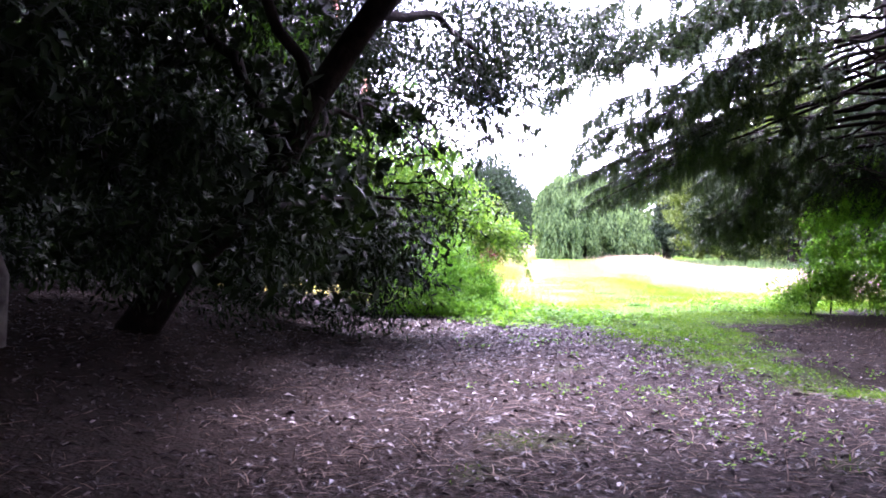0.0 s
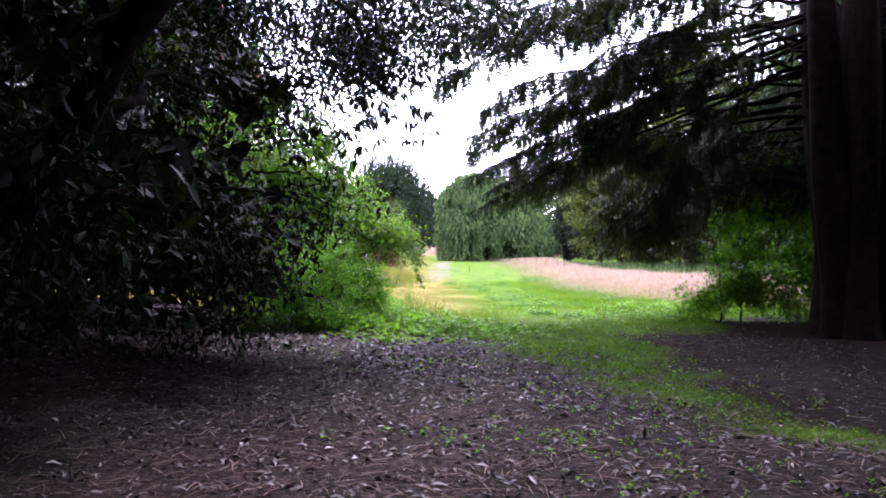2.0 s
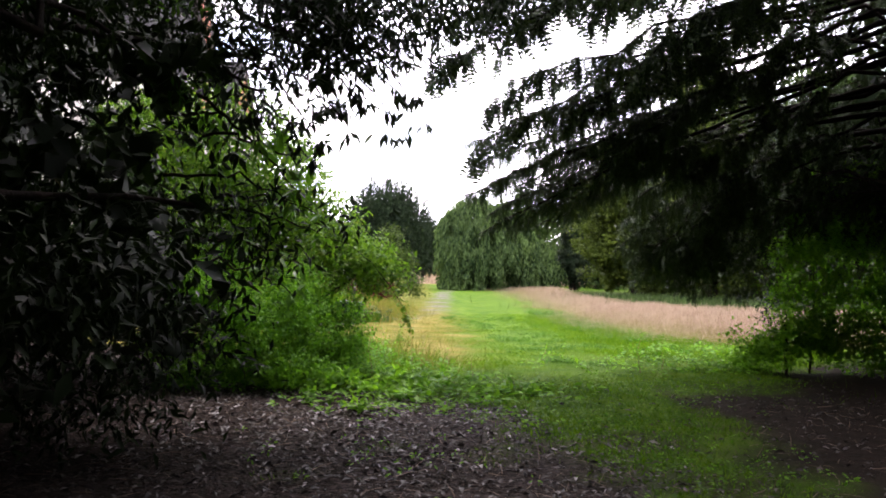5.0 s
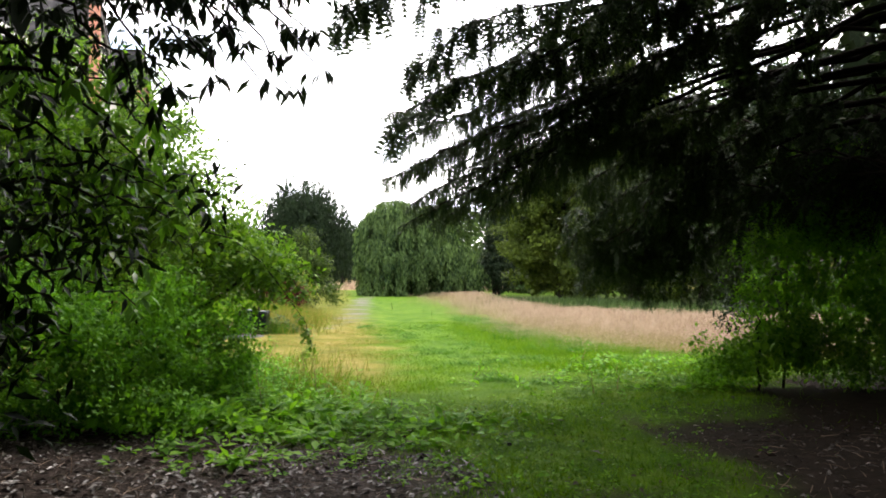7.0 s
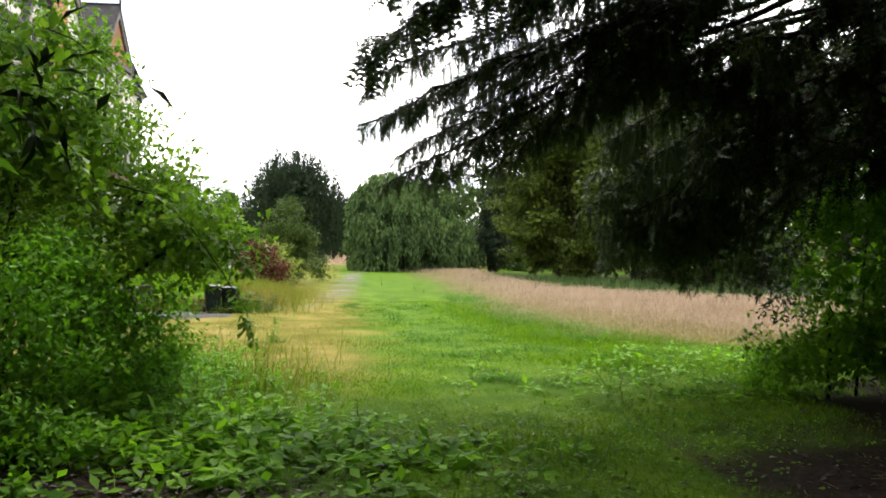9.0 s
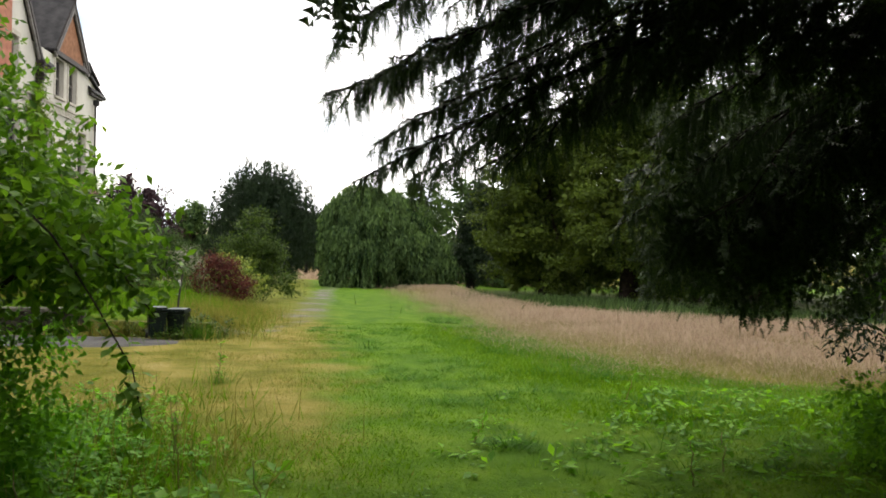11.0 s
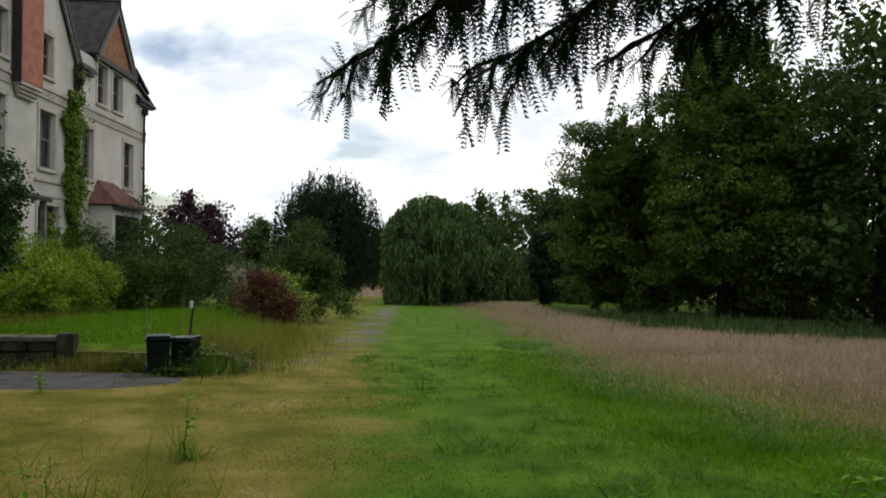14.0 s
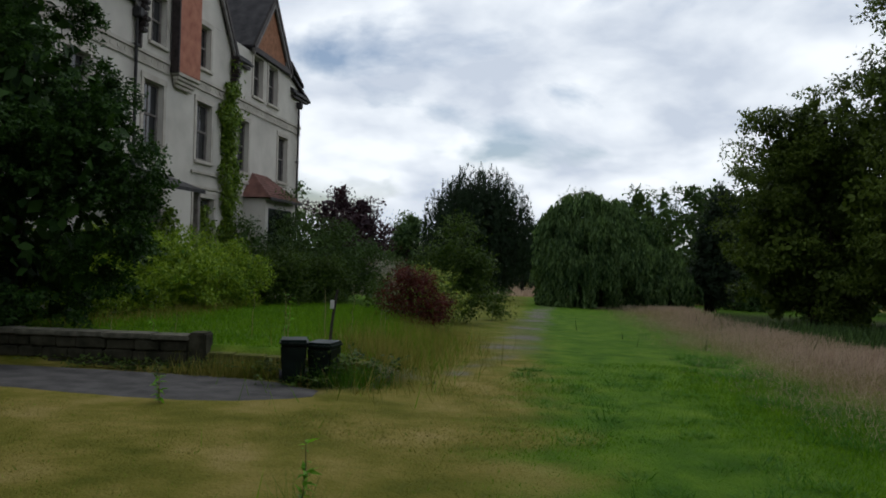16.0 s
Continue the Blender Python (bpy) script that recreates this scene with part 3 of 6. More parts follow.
# brick chimney breast on a corbel
bm = bmesh.new()
box(bm, 11.98, 13.6, 0.06, 0.34, 6.95, 15.5, 0.02)
chimney = part("chimney_breast", bm, M["brick"], house, "red brick chimney breast with its shaded side coloured dark")
bm = bmesh.new()
for i in range(4):
    box(bm, 11.98 + i * 0.06, 13.6 - i * 0.06, 0.06, 0.35 - i * 0.07, 6.82 - i * 0.13, 6.949 - i * 0.13, 0.02)
part("corbel", bm, M["stone"], chimney)
# dark strip over the side face: its shade as colour
bm = bmesh.new()
box(bm, 13.602, 13.68, 0.055, 0.37, 6.9, 15.5)
part("shaded_side", bm, M["dark_paint"], chimney)
bm = bmesh.new()
box(bm, 11.8, 13.8, -0.1, 0.8, 15.5, 15.75, 0.03)
part("chimney_cap", bm, M["stone"], chimney)


def gable(x0, x1, zf, za, y, wall_mat, over):
    """A gable on the front with bargeboards and a roof that runs back from it."""
    c = (x0 + x1) / 2
    bm = bmesh.new()
    low = max(zf, 9.504)
    inset = 0.25 + (c - x0 - 0.25) * (low - zf) / (za - 0.35 - zf)
    prism(bm, [(x0 + inset, low), (c, za - 0.35), (x1 - inset, low)], y - 0.3, y)
    g = part("gable", bm, wall_mat, house)
    n = Vector((za - zf, 0, c - x0)).normalized()
    for s in (-1, 1):
        foot, top = (x0 if s < 0 else x1), c
        for off, mat, wd, yo in ((0.0, M["dark_paint"], 0.16, 0.22), (0.17, M["barge"], 0.2, 0.1)):
            bm = bmesh.new()
            d = off
            prism(bm, [(foot + s * 0.25, zf - 0.2 - d), (top, za + 0.05 - d * 1.4), (top, za - wd * 1.5 - d * 1.4), (foot + s * 0.25 - s * wd * 0.8, zf - 0.2 - wd - d)], y + over - 0.06, y + over + yo * 0.3)
            part("bargeboard", bm, mat, g)
        bm = bmesh.new()
        slab(bm, [(foot + s * 0.35, y + over + 0.02, zf - 0.22), (c, y + over + 0.02, za + 0.12), (c, BACK * 0.5, za + 0.12), (foot + s * 0.35, BACK * 0.5, zf - 0.22)], 0.12)
        part("roof_slope", bm, M["slate"], g)
    bm = bmesh.new()
    box(bm, c - 0.07, c + 0.07, BACK * 0.5, y + over + 0.05, za + 0.09, za + 0.2, 0.03)
    part("ridge", bm, M["slate"], g)
    bm = bmesh.new()
    box(bm, c - 0.05, c + 0.05, y + over - 0.02, y + over + 0.1, za - 0.3, za + 0.55, 0.02)
    part("finial", bm, M["dark_paint"], g)
    return g


g1 = gable(8.45, 15.9, 8.95, 14.3, 0.0, M["render"], 0.16)
g2 = gable(2.05, 6.5, 9.95, 12.7, 0.02, M["tile_hung"], 0.14)
# the bay under the second gable, its beam and the brackets at the gable feet
bm = bmesh.new()
box(bm, 1.95, 6.7, 0.001, 0.2, 9.5, 9.76, 0.02)
part("gable_beam", bm, M["dark_paint"], g2)
bm = bmesh.new()
prism(bm, [(2.45, 9.77), (4.275, 12.05), (6.1, 9.77)], 0.024, 0.07)
part("tile_hanging", bm, M["tile_hung"], g2, "brown hung tiles")
bm = bmesh.new()
prism(bm, [(2.35, 10.0), (2.6, 10.0), (2.5, 9.77), (2.15, 9.77)], 0.072, 0.12)
part("timber_foot", bm, M["barge"], g2)
for x in (8.55, 15.75):
    bm = bmesh.new()
    box(bm, x - 0.09, x + 0.09, 0.01, 0.16, 6.9 if x < 10 else 7.2, 8.9, 0.03)
    for k in range(6):
        box(bm, x - 0.16 + 0.03 * (k % 2), x + 0.16 - 0.03 * (k % 2), 0.02, 0.3 + 0.05 * (k % 3), 7.7 + 0.18 * k, 7.85 + 0.18 * k, 0.03)
    part("gable_bracket", bm, M["dark_paint"], house, "carved dark timber bracket")
# eaves, gutters, main roof
for x0, x1 in ((-0.75, 1.5), (6.95, 8.6), (15.8, LONG + 0.5)):
    bm = bmesh.new()
    slab(bm, [(x0, 0.2, 8.9), (x1, 0.2, 8.9), (x1, -5.4, 13.2), (x0, -5.4, 13.2)], 0.14)
    roof = part("roof", bm, M["slate"], house, "dark slate roof")
    bm = bmesh.new()
    box(bm, x0, x1, 0.18, 0.3, 8.68, 8.81, 0.03)
    part("gutter", bm, M["iron"], roof)
    bm = bmesh.new()
    box(bm, x0 + 0.05, x1 - 0.05, 0.02, 0.18, 8.55, 8.67)
    part("soffit", bm, M["dark_paint"], roof)
bm = bmesh.new()
slab(bm, [(-0.9, -5.4, 13.2), (LONG + 0.5, -5.4, 13.2), (LONG + 0.5, BACK - 0.7, 8.72), (-0.9, BACK - 0.7, 8.72)], 0.14)
part("roof", bm, M["slate"], house)
bm = bmesh.new()
prism(bm, [(0, 9.5), (0.3, 9.5), (0.3, 9.52), (0, 9.52)], BACK, -0.42)
part("wall_plate", bm, M["stone"], house)
bm = bmesh.new()
slab(bm, [(-1.1, 0.2, 8.8), (1.6, 0.2, 9.6), (1.6, -5.0, 9.6), (-1.3, -5.0, 8.8)], 0.12)
part("end_roof", bm, M["slate"], house)
bm = bmesh.new()
slab(bm, [(0.15, 0.24, 9.38), (2.0, 0.24, 10.2), (2.0, -5.0, 10.2), (0.05, -5.0, 9.38)], 0.12)
part("end_roof", bm, M["slate"], house)
for x in (0.52, 15.97):
    ob = part("downpipe", tube(np.array([(x, 0.12, BASE), (x, 0.12, 3.0), (x, 0.12, 8.0), (x, 0.2, 8.45)]), [0.055] * 4, 8), M["iron"], house, "black cast iron downpipe")
    bm = bmesh.new()
    box(bm, x - 0.14, x + 0.14, 0.03, 0.3, 8.1, 8.42, 0.03)
    part("hopper", bm, M["iron"], ob)
    for z in (1.5, 3.4, 5.3, 7.2):
        bm = bmesh.new()
        box(bm, x - 0.09, x + 0.09, 0.01, 0.19, z, z + 0.08, 0.01)
        part("bracket", bm, M["iron"], ob)


def bay(x0, x1, out, z_eave, z_top):
    """A low bay with a hipped clay-tile roof against the front."""
    bm = bmesh.new()
    prism(bm, [(x0 + 0.25, BASE), (x1 - 0.25, BASE), (x1 - 0.25, z_eave - 0.05), (x0 + 0.25, z_eave - 0.05)], 0.002, out - 0.3)
    b = part("bay", bm, M["render"], house)
    bm = bmesh.new()
    t0, t1 = x0 + 1.1, x1 - 1.1
    a = [bm.verts.new(p) for p in ((x0, 0.004, z_eave), (x0, out, z_eave), (x1, out, z_eave), (x1, 0.004, z_eave), (t0, 0.004, z_top), (t1, 0.004, z_top))]
    for f in ((0, 1, 4), (1, 2, 5, 4), (2, 3, 5), (0, 3, 2, 1), (0, 4, 5, 3)):
        bm.faces.new([a[i] for i in f])
    bmesh.ops.recalc_face_normals(bm, faces=bm.faces)
    r = part("bay_roof", bm, M["red_tile"], b, "weathered clay tile hipped roof")
    bm = bmesh.new()
    box(bm, x0 - 0.04, x1 + 0.04, out - 0.02, out + 0.08, z_eave - 0.14, z_eave - 0.003, 0.02)
    part("bay_gutter", bm, M["iron"], b)
    for i in range(9):
        z = z_eave + (z_top - z_eave) * (i + 0.5) / 9.5
        k = (z - z_eave) / (z_top - z_eave)
        bm = bmesh.new()
        box(bm, x0 + 1.1 * k, x1 - 1.1 * k, out * (1 - k) - 0.02, out * (1 - k) + 0.03, z - 0.015, z + 0.03)
        part("tile_course", bm, M["red_tile"], r)
    bm = bmesh.new()
    box(bm, x0 + 0.6, x1 - 0.6, out - 0.299, out - 0.27, 0.4, z_eave - 0.45)
    part("bay_window", bm, M["glass"], b)
    return b


bay(3.2, 7.2, 1.3, 3.05, 4.2)
bm = bmesh.new()
slab(bm, [(14.1, 0.004, 3.35), (18.2, 0.004, 3.35), (18.2, 1.7, 2.75), (14.1, 1.7, 2.75)], 0.12)
porch = part("porch_roof", bm, M["slate"], house, "dark porch roof over the garden door")
for x in (14.3, 18.0):
    bm = bmesh.new()
    box(bm, x - 0.09, x + 0.09, 1.4, 1.58, BASE, 2.7, 0.02)
    part("porch_post", bm, M["sash"], porch)
HM = house.matrix_basis.copy()


# climbing ivy on the front
def climber(name, label, cols, count, size, seed, mat="ivy"):
    """Leaves over a set of upright bands on the front: x, half width, z from, z to."""
    r = np.random.default_rng(seed)
    ob = thing(name, label, "climber")
    w = np.array([c[1] * (c[3] - c[2]) for c in cols])
    k = r.choice(len(cols), count, p=w / w.sum())
    C = np.array(cols)[k]
    z = C[:, 2] + (C[:, 3] - C[:, 2]) * r.random(count)
    wid = C[:, 1] * (0.75 + 0.35 * np.sin(z * 2.1 + k) + 0.2 * np.sin(z * 5.3))
    x = C[:, 0] + r.uniform(-1, 1, count) * wid + 0.12 * np.sin(z * 1.4)
    y = 0.06 + np.abs(r.standard_normal(count)) * 0.16
    P = np.stack([x, y, z], -1)
    R = np.array(HM.to_3x3())
    P = P @ R.T + np.array(HM.translation)
    out = R[:, 1]
    V, F = place(OVAL, P, r.standard_normal((count, 3)) * 0.8 + np.array([0, 0, -0.7]), out + r.standard_normal((count, 3)) * 0.45, size * r.uniform(0.7, 1.3, count))
    part("leaves", (V, F), M[mat], ob)
    for c in cols:
        s = np.linspace(c[2], c[3], 12)
        L = np.stack([c[0] + 0.15 * np.sin(s * 1.9 + c[0]), 0.07 + 0 * s, s], -1) @ R.T + np.array(HM.translation)
        part("stem", tube(L, np.linspace(0.06, 0.015, 12), 6), M["bark"], ob)
    return ob


climber("ivy", "tall column of yellow-green ivy climbing the house front", [(8.85, 0.85, BASE, 6.6), (8.95, 0.6, 5.0, 7.6), (8.7, 0.2, 7.0, 8.6)], 6800, 0.18, 21)
climber("ivy", "bushy green creeper spreading round a ground-floor window", [(11.0, 0.9, BASE, 2.4), (13.6, 1.0, BASE, 2.2), (12.4, 1.1, BASE, 0.6), (10.4, 0.5, BASE, 1.9)], 4200, 0.17, 22)

# ---------------------------------------------------------------- lane, garden wall, bins
bm = bmesh.new()
r = random.Random(4)
top, low = [], []
for i in range(60):
    x = -45 + 46.4 * i / 59
    k = max(0.0, (x - 0.0) / 1.4)
    yl = 29.05 - 0.10 * (x - 0.6) + r.uniform(-0.025, 0.025) + 0.12 * math.sin(x * 1.7) + 1.15 * k ** 2
    yt = 32.22 - 0.05 * x - 1.25 * k ** 1.5 + r.uniform(-0.03, 0.03)
    low.append((x, yl)), top.append((x, max(yt, yl + 0.08)))
rows = []
for (x, yl), (_, yt) in zip(low, top):
    rows.append([bm.verts.new((x, yl + (yt - yl) * j / 5, float(gz(x, yl + (yt - yl) * j / 5)) + (0.014 if 0 < j < 5 else -0.03))) for j in range(6)])
for a, b in zip(rows, rows[1:]):
    for j in range(5):
        bm.faces.new((a[j], b[j], b[j + 1], a[j + 1]))
lane = part("lane", bm, M["asphalt"])
tagged(lane, "narrow worn grey asphalt lane below the garden wall", "road", kind="structure")

wall = thing("garden_wall", "low weathered stone garden wall with pale coping", "wall", kind="structure")
r = random.Random(8)


def stone_course(parent, x_from, x_to, y_of, z0_of, courses, height, mat, seed):
    rr = random.Random(seed)
    for c in range(courses):
        x = x_from
        while x < x_to - 0.05:
            w = min(rr.uniform(0.28, 0.55), x_to - x)
            if x_to - x - w < 0.15:
                w = x_to - x
            z0 = z0_of(x) + c * height
            bm = bmesh.new()
            y = y_of(x + w / 2)
            j = rr.uniform(-0.015, 0.015)
            box(bm, x + 0.006, x + w - 0.006, y - 0.17 + j, y + 0.17 + j, z0 + 0.006, z0 + height - 0.004, 0.018)
            part("stone", bm, mat, parent)
            x += w


wy = lambda x: 32.42 - 0.05 * x
stone_course(wall, -14.0, -1.1, wy, lambda x: -1.26 - 0.006 * x - 0.06, 3, 0.19, M["wall_stone"], 1)
x = -14.1
while x < -1.05:
    w = min(r.uniform(0.7, 1.1), -1.05 - x)
    bm = bmesh.new()
    box(bm, x + 0.004, x + w - 0.004, wy(x) - 0.22, wy(x) + 0.22, -0.755 - 0.006 * x, -0.665 - 0.006 * x + r.uniform(-0.008, 0.008), 0.02)
    part("coping_stone", bm, M["coping"], wall, "pale lichened coping stone")
    x += w
bm = bmesh.new()
box(bm, -1.09, -0.78, wy(-1) - 0.2, wy(-1) + 0.2, -1.35, -0.6, 0.03)
part("end_pier", bm, M["wall_stone"], wall)
kerb_wall = thing("low_wall", "low mossy stone edging of the garden lawn", "wall", kind="structure")
stone_course(kerb_wall, -0.77, 2.1, lambda x: 32.35 - 0.12 * x, lambda x: -1.34 - 0.02 * x, 2, 0.2, M["moss"], 2)


def wheelie_bin(x, y, turn, label, h=0.98):
    z = float(gz(x, y)) - 0.02
    b = thing("wheelie_bin", label, "bin", group="bins by the garden wall")
    bm = bmesh.new()
    box(bm, -0.16, 0.16, -0.18, 0.18, 0.06, h - 0.1)
    for v in bm.verts:
        if v.co.z > 0.5:
            v.co.x *= 1.28
            v.co.y *= 1.3
    bmesh.ops.bevel(bm, geom=bm.edges[:], offset=0.025, segments=2, affect="EDGES")
    part("body", bm, M["bin"], b)
    bm = bmesh.new()
    box(bm, -0.22, 0.22, -0.26, 0.25, h - 0.1, h - 0.03, 0.025)
    for v in bm.verts:
        if v.co.z > h - 0.05:
            v.co.z += 0.03 * (1 - (v.co.x / 0.3) ** 2)
    lid = part("lid", bm, M["bin_lid"], b, "grey-green lid")
    part("hinge_bar", tube(np.array([(-0.2, 0.27, h - 0.08), (0, 0.27, h - 0.08), (0.2, 0.27, h - 0.08)]), [0.018] * 3, 7), M["bin"], lid)
    for s in (-1, 1):
        bm = bmesh.new()
        bmesh.ops.create_cone(bm, cap_ends=True, segments=18, radius1=0.1, radius2=0.1, depth=0.05, matrix=Matrix.Translation((s * 0.2, 0.17, 0.1)) @ Matrix.Rotation(math.pi / 2, 4, "Y"))
        part("wheel", bm, M["iron"], b)
    b.matrix_basis = pose(x, y, z, 0, 0, turn)
    return b


wheelie_bin(0.88, 31.45, 10, "dark green wheelie bin standing in weeds by the garden wall", 0.74)
wheelie_bin(1.33, 31.6, -14, "dark grey wheelie bin with pale lid in long grass", 0.70)

sign = thing("post", "leaning dark timber post with a weathered pale notice", "post")
zz = float(gz(1.25, 32.7))
part("shaft", tube(np.array([(1.22, 32.7, zz - 0.05), (1.26, 32.7, zz + 0.5), (1.34, 32.7, zz + 1.08)]), [0.026, 0.025, 0.022], 8), M["post"], sign)
bm = bmesh.new()
box(bm, 1.23, 1.30, 32.655, 32.668, zz + 0.75, zz + 0.9, 0.004)
part("notice", bm, M["label"], sign)


# ---------------------------------------------------------------- trees near the path
def skin(name, pieces, mat, parent, label=""):
    return part(name, merge(*pieces), mat, parent, label)


# --- old laurel on the bank: leaning trunk, dark glossy mass, leafy branch over the path
rng = np.random.default_rng(11)
laurel = thing("cherry_laurel", "huge dark glossy evergreen laurel with leaning trunk on the bank", "tree")
lz = lambda x, y: float(gz(x, y))
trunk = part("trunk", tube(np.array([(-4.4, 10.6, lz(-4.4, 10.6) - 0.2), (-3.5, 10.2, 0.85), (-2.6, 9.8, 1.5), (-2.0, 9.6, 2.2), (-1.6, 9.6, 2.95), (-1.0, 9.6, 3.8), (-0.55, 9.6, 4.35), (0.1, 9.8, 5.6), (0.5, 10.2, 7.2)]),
                           [0.3, 0.23, 0.19, 0.18, 0.17, 0.165, 0.16, 0.13, 0.08], 12, 0.08, rng), M["shaded_bark"], laurel)
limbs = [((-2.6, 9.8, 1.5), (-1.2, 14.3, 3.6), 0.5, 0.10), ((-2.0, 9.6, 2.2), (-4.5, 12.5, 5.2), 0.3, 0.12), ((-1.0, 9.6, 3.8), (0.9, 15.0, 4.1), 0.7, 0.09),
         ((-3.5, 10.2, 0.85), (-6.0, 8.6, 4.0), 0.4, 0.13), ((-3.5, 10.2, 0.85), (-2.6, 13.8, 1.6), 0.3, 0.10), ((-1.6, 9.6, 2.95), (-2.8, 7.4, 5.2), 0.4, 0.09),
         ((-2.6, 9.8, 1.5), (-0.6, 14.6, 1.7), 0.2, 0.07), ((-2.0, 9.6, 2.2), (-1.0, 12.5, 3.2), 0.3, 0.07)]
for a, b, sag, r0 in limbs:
    part("limb", tube(curve(a, b, sag, 9, 0.07, rng), np.linspace(r0, r0 * 0.3, 9), 7), M["shaded_bark"], laurel)
blobs = [(-2.3, 14.2, 1.7, 2.7, 1.9, 1.9), (-1.3, 14.8, 3.4, 1.7, 1.4, 0.9), (-5.6, 12.5, 3.0, 3.8, 3.6, 3.2), (-3.4, 12.2, 4.6, 2.9, 2.6, 1.7), (-5.8, 8.6, 3.6, 2.4, 2.6, 2.6),
         (-8.5, 15.5, 3.2, 3.5, 4.5, 3.5), (-9.2, 9.5, 3.5, 2.6, 4.0, 3.8), (-4.6, 17.2, 2.4, 3.2, 2.4, 2.8)]
blobs += [(-1.2, 13.6, 0.9, 1.6, 1.3, 1.0), (-9.5, 21, 2.5, 4, 4, 3.5), (-3.2, 9.0, 5.6, 2.2, 2.2, 1.2), (-4.0, 15.6, 0.4, 3.6, 1.2, 0.9), (-8.5, 13, 0.6, 3.0, 4.0, 1.3), (-6.5, 18.5, 0.5, 5.0, 2.0, 1.4), (-2.6, 17.0, 1.0, 1.6, 1.4, 1.8), (-11.5, 9, 1.2, 2.5, 5, 2.0), (-10, 26, 1.5, 4, 4, 3), (-5.5, 19.2, 4.6, 3.0, 2.4, 3.2), (-9.5, 17, 7.0, 4.2, 4.0, 3.2), (-5.8, 13.5, 7.2, 3.6, 3.4, 2.4), (-9.5, 9, 7.0, 3.0, 4.0, 2.6), (-2.8, 16.2, 4.6, 1.7, 1.6, 1.7), (-3.0, 11.0, 7.4, 2.6, 2.4, 1.4)]
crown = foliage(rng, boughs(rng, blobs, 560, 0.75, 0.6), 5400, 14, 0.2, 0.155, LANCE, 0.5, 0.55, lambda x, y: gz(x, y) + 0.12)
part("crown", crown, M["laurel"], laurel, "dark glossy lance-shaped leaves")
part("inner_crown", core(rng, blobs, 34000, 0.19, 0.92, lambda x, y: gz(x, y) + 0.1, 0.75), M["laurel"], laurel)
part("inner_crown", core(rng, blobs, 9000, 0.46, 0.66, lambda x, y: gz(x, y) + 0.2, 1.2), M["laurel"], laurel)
# the last three clumps are overhead leaves added to shade the bank
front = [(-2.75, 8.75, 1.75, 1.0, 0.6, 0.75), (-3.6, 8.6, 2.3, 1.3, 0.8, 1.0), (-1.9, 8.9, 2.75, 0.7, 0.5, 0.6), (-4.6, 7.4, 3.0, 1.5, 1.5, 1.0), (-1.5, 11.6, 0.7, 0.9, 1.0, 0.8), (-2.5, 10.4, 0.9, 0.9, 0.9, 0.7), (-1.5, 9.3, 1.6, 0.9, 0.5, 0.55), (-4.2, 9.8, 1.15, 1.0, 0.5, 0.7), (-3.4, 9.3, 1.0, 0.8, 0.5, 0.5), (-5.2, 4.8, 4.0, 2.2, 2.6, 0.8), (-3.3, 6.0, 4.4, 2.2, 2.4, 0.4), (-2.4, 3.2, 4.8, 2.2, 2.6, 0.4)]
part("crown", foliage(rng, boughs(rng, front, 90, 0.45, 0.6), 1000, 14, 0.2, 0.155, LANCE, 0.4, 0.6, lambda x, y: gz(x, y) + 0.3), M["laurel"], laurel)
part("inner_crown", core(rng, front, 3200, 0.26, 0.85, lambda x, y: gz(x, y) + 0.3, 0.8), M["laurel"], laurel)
canopy = [(-0.4, 14.0, 5.0, 2.6, 2.2, 1.0), (1.3, 15.2, 4.9, 1.8, 1.6, 0.9), (-2.5, 12.5, 6.6, 3.5, 3.5, 1.6), (0.4, 16.4, 4.4, 0.9, 0.8, 0.5), (1.2, 15.4, 4.1, 1.0, 0.8, 0.5), (2.4, 16.3, 5.1, 1.4, 1.1, 0.8), (0.2, 14.6, 3.9, 1.0, 0.8, 0.5), (3.2, 17.4, 5.6, 1.2, 1.0, 0.8)]
part("upper_crown", foliage(rng, canopy, 2100, 13, 0.24, 0.155, LANCE, 0.5, 0.6), M["laurel"], laurel)
part("upper_crown", foliage(rng, [(-1.35, 15.2, 4.9, 0.75, 0.5, 1.0)], 110, 13, 0.2, 0.155, LANCE, 0.2, 0.6), M["laurel"], laurel)
# patches of the brighter leaf colour stand in for sun on the crown
lit_spots = [(-1.9, 13.9, 3.9, 0.5, 0.3, 0.3), (-0.75, 14.3, 4.0, 0.25, 0.2, 0.2), (-0.6, 14.2, 3.1, 0.3, 0.2, 0.25), (-2.6, 9.5, 4.3, 0.5, 0.3, 0.5), (-1.9, 9.9, 3.9, 0.4, 0.3, 0.5)]
part("sunlit_leaves", foliage(rng, lit_spots, 60, 11, 0.12, 0.13, LANCE, 0.3, 0.5), M["laurel_tip"], laurel, "laurel leaves coloured bright yellow-green as if sunlit")
# unseen roof and walls of leaves round the path's start, added to block light
shade_roof_blobs = [(-3, 4, 8.2, 6, 8, 1.6), (3, 1, 8.8, 6, 8, 1.5), (-6, -4, 6.5, 5, 5, 2.5), (4, -6, 6.5, 6, 4, 2.5), (-2, 9, 8.0, 5, 4, 1.4)]
part("upper_crown", foliage(rng, shade_roof_blobs, 4500, 9, 0.4, 0.42, OVAL, 0.3, 0.4), M["laurel"], laurel)
